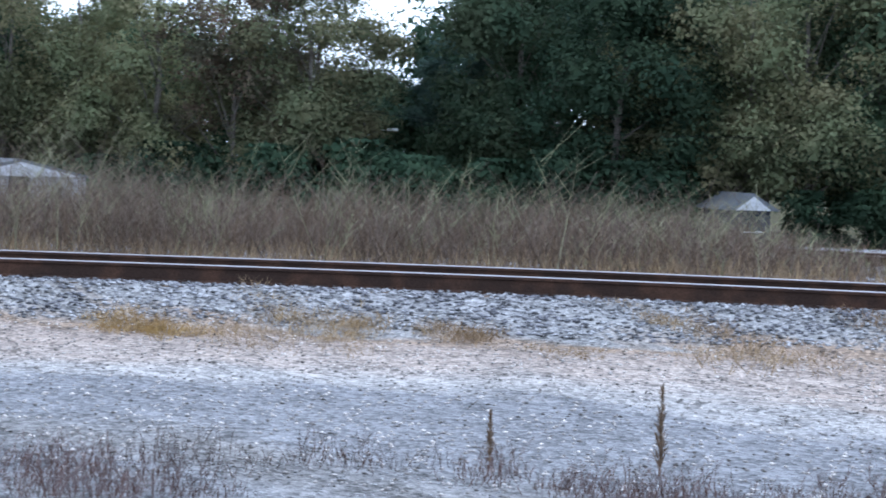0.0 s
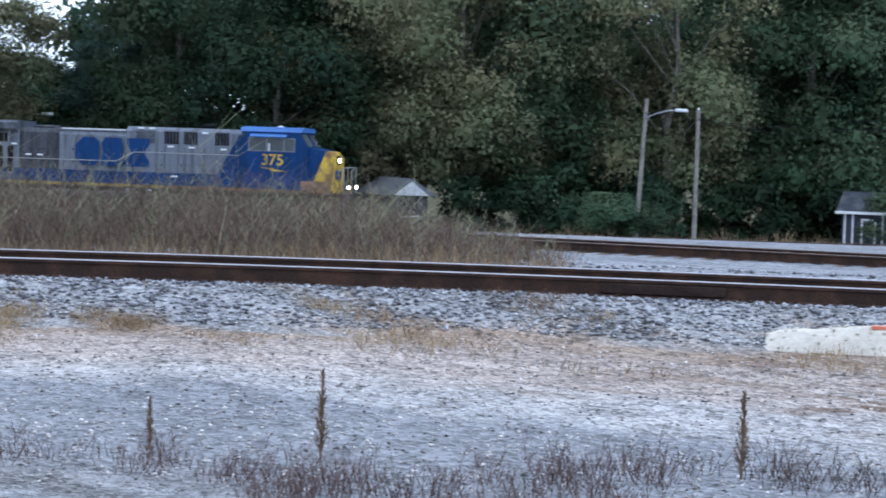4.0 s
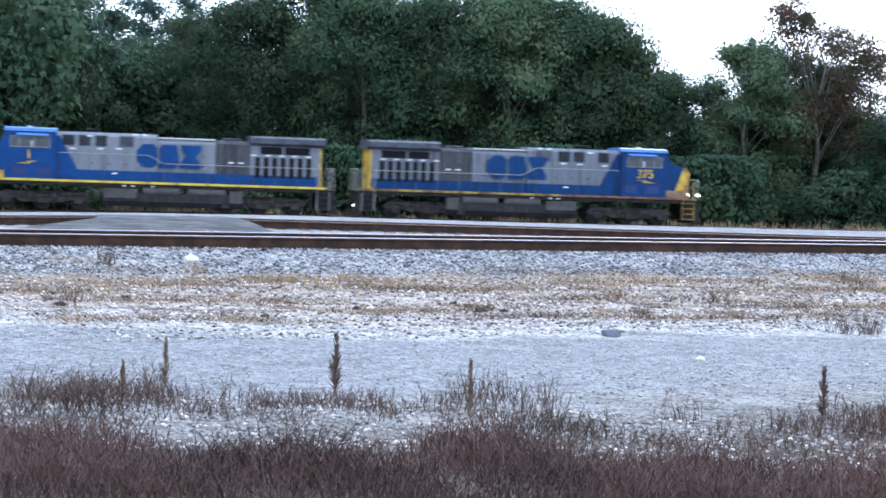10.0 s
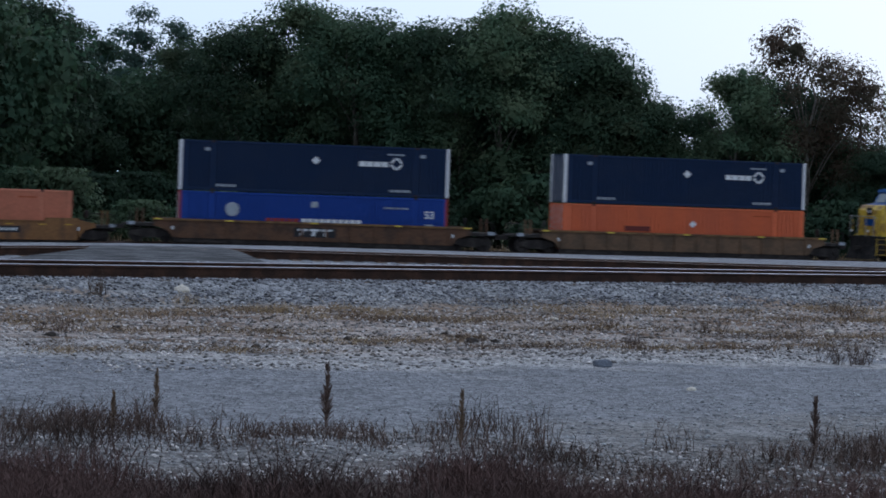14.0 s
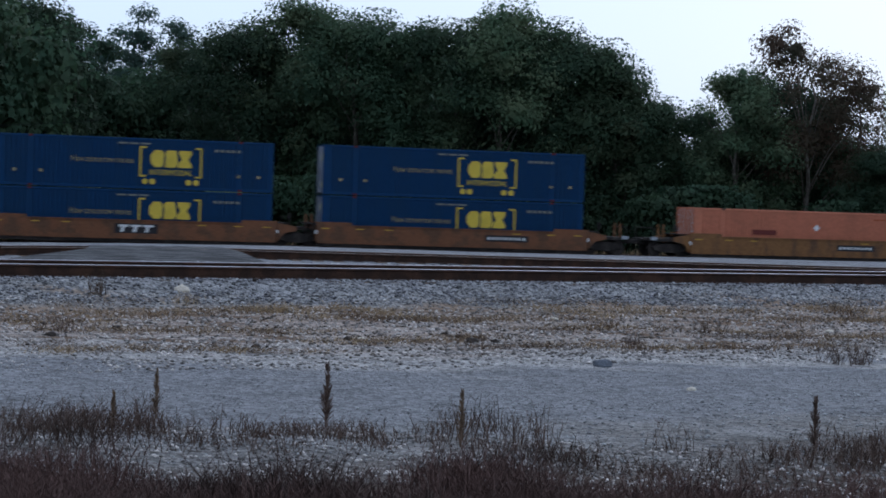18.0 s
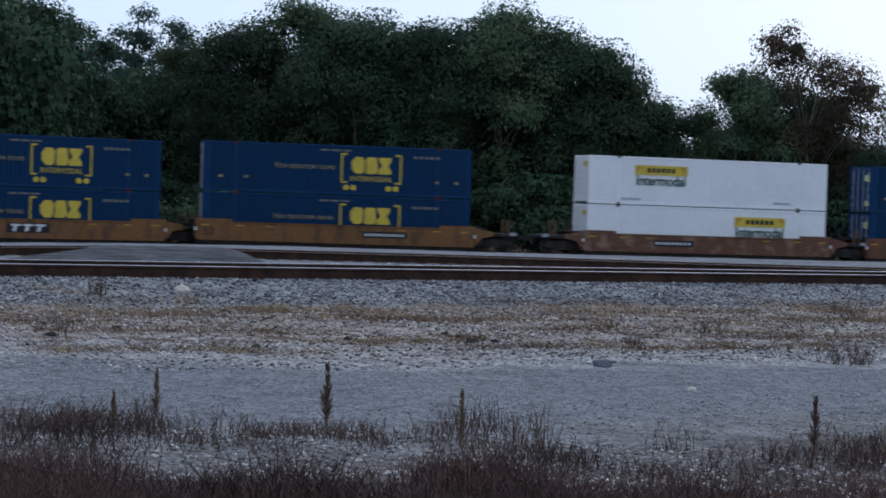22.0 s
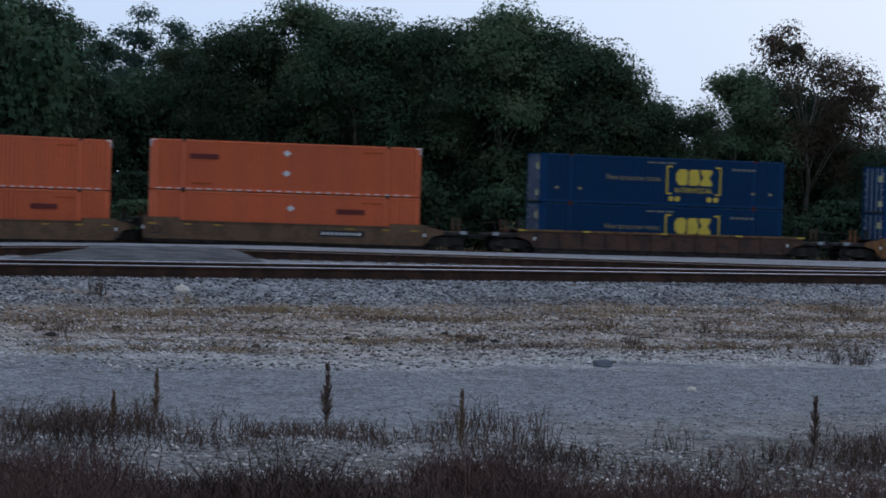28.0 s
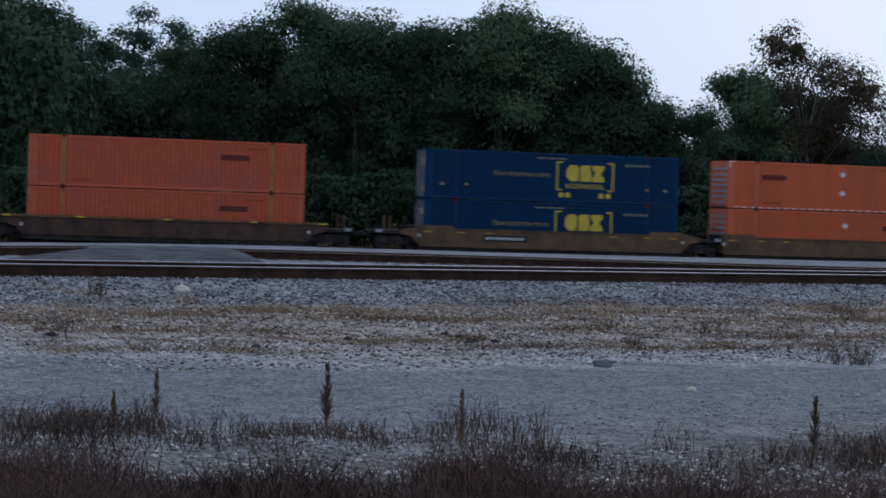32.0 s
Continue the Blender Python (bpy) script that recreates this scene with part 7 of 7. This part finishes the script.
END, JOINT = 11.35, 9.65
CARS = [
    ("ribbed", "well_drab", END, 9.6, 9.6, -172.45, "brown ribbed well car carrying a navy container over an orange one", "", 0, False),
    ("ribbed", "well_rust_brown", END, 9.6, 9.6, -195.7, "rust-brown ribbed well car carrying navy and royal blue containers", "block", 0, False),
    ("smooth", "well_tan", END, 9.6, 9.6, -218.92, "ochre well car carrying one single orange container", "number", 3.25, False),
    ("smooth", "well_brown", END, 0, 9.6, -242.25, "red-brown well car carrying two deep blue containers", "number", 3.3, False),
    ("smooth", "well_brown", JOINT, 0, JOINT, -261.59, "red-brown middle well car carrying two deep blue containers", "block", 0, False),
    ("smooth", "well_rust_red", END, 9.6, JOINT, -280.9, "stained red-brown well car carrying two white containers", "number", -2.4, False),
    ("smooth", "well_tan", END, 0, 9.6, -304.35, "ochre well car carrying two deep blue containers", "number", 2.9, True),
    ("smooth", "well_tan", JOINT, 0, JOINT, -323.7, "ochre middle well car carrying two deep blue containers", "block", 0, True),
    ("smooth", "well_tan", END, 9.6, JOINT, -343.07, "ochre end well car carrying two deep blue containers", "number", -3.4, True),
    ("ribbed", "well_rust", END, 9.6, 9.6, -366.48, "dark rusty ribbed well car carrying two deep blue containers", "", 0, False),
    ("smooth", "well_drab", END, 0, 9.6, -389.92, "drab tan well car carrying two bright orange containers", "number", 3.4, True),
    ("smooth", "well_drab", JOINT, 0, JOINT, -409.2, "drab tan middle well car carrying two orange containers", "", 0, True),
    ("smooth", "well_drab", END, 9.6, JOINT, -428.6, "drab tan end well car carrying two deep blue containers", "number", -3.0, False),
    ("ribbed", "well_rust", END, 9.6, 9.6, -452.06, "dark rusty ribbed well car carrying two faded orange containers", "", 0, False),
]
M["well_rust_brown"] = material("rust-brown well car paint", (0.125, 0.068, 0.042), 0.7, 0, 0.25, 1.4, 8, 0.06, other=(0.08, 0.05, 0.036))
M["well_rust_red"] = material("stained red-brown well car paint", (0.15, 0.075, 0.05), 0.7, 0, 0.25, 1.2, 8, 0.06, other=(0.24, 0.16, 0.11), mix_at=(0.52, 0.66))
for kind, mat, half, rear, front, offset, label, mark, board, fifty in CARS:
    car, wheels = well_car(kind, mat, half, rear, front, label, mark, board, fifty)
    couple(car, offset, 8.9, wheels=wheels, radius=0.45)

DEEP = "deep blue ribbed container with yellow bracketed emblem"
kinds = {
    "umax": container("navy", "navy container with white corner posts and white diamond", "diamond", "white_paint"),
    "orange_low": container("orange", "orange ribbed container with small dark nameplate", "plain"),
    "salmon": container("salmon", "bleached salmon-orange ribbed container riding alone", "plain"),
    "stack": container("royal", "royal blue container with white and red blocks", "stack", "decal_red"),
    "csx": container("csx_blue", DEEP, "bracket", lift="casting_red"),
    "hunt_high": container("white_box", "white ribbed container with yellow rear name panel", "hunt_high"),
    "hunt_low": container("white_box", "white ribbed container with yellow front name panel", "hunt_low"),
    "stripe": container("orange", "bright orange container with white diamonds", "stripe_left"),
    "stripe_low": container("orange", "bright orange container with one white diamond", "stripe_right"),
    "faded": container("faded_orange", "sun-faded orange container with dark nameplate", "faded", frame_mat="frame_tan"),
}
LOADS = [("umax", "orange_low"), ("umax", "stack"), (None, "salmon"), ("csx", "csx"), ("csx", "csx"), ("hunt_high", "hunt_low"), ("csx", "csx"), ("csx", "csx"), ("csx", "csx"),
         ("csx", "csx"), ("stripe", "stripe_low"), ("stripe", "stripe_low"), ("csx", "csx"), ("faded", "faded")]
taken = set()
for (kind, mat, half, rear, front, offset, label, mark, board, fifty), (upper, lower) in zip(CARS, LOADS):
    for key, z in ((lower, 0.13), (upper, 3.15)):
        if key is None:
            continue
        ob = kinds[key] if key not in taken else copy_thing(kinds[key], Matrix())
        taken.add(key)
        where = "low in its car" if z < 1 else "stacked on top"
        tagged(ob, ob["label"].split(",")[0] + ", " + where)
        couple(ob, offset, 8.9, z)

# seconds and the reference point's place along the far track
PROGRESS = [(0.0, -6.0), (2.0, 14.2), (2.5, 19.6), (4.5, 43.3), (5.3, 54.0), (6.0, 64.0), (7.0, 81.0), (8.0, 99.8), (9.0, 117.2), (10.0, 130.7), (11.0, 145.3), (13.0, 174.0), (32.0, 435.25)]


def progress(t):
    return np.interp(t, [p[0] for p in PROGRESS], [p[1] for p in PROGRESS])


def on_track(offset, base, height, turn, t):
    s = progress(t) + offset
    a, b = MAIN.at(s - base), MAIN.at(s + base)
    c = (a + b) / 2
    ang = math.degrees(math.atan2(b[1] - a[1], b[0] - a[0]))
    return pose(c[0], c[1], MAIN.z - float(MAIN.drop(c[0])) + height, 0, 0, ang + turn)


def spin(wheel, offset, radius):
    """Turns a wheelset while it is near the camera's side of the line; it rests before and after."""
    x = wheel.location.x
    near = [k * 0.05 for k in range(0, 641) if -108 < progress(k * 0.05) + offset < 42]
    start = near[0]
    rows = [(0.0, pose(x, 0, radius))] if start > 0 else []
    for t in near:
        turn = (progress(t) - progress(start)) / radius
        rows.append((t, Matrix.Translation((x, 0, radius)) @ Matrix.Rotation(turn, 4, "Y")))
    if near[-1] < 31.99:
        rows.append((32.0, rows[-1][1]))
    walk(wheel, rows)


def motions():
    times = [i * 0.5 for i in range(0, 30)] + [15 + i for i in range(18)]
    for ob, offset, base, height, turn, wheels, radius in TRAIN:
        walk(ob, [(t, on_track(offset, base, height, turn, t)) for t in times])
        for wheel in wheels:
            spin(wheel, offset, radius)


motions()
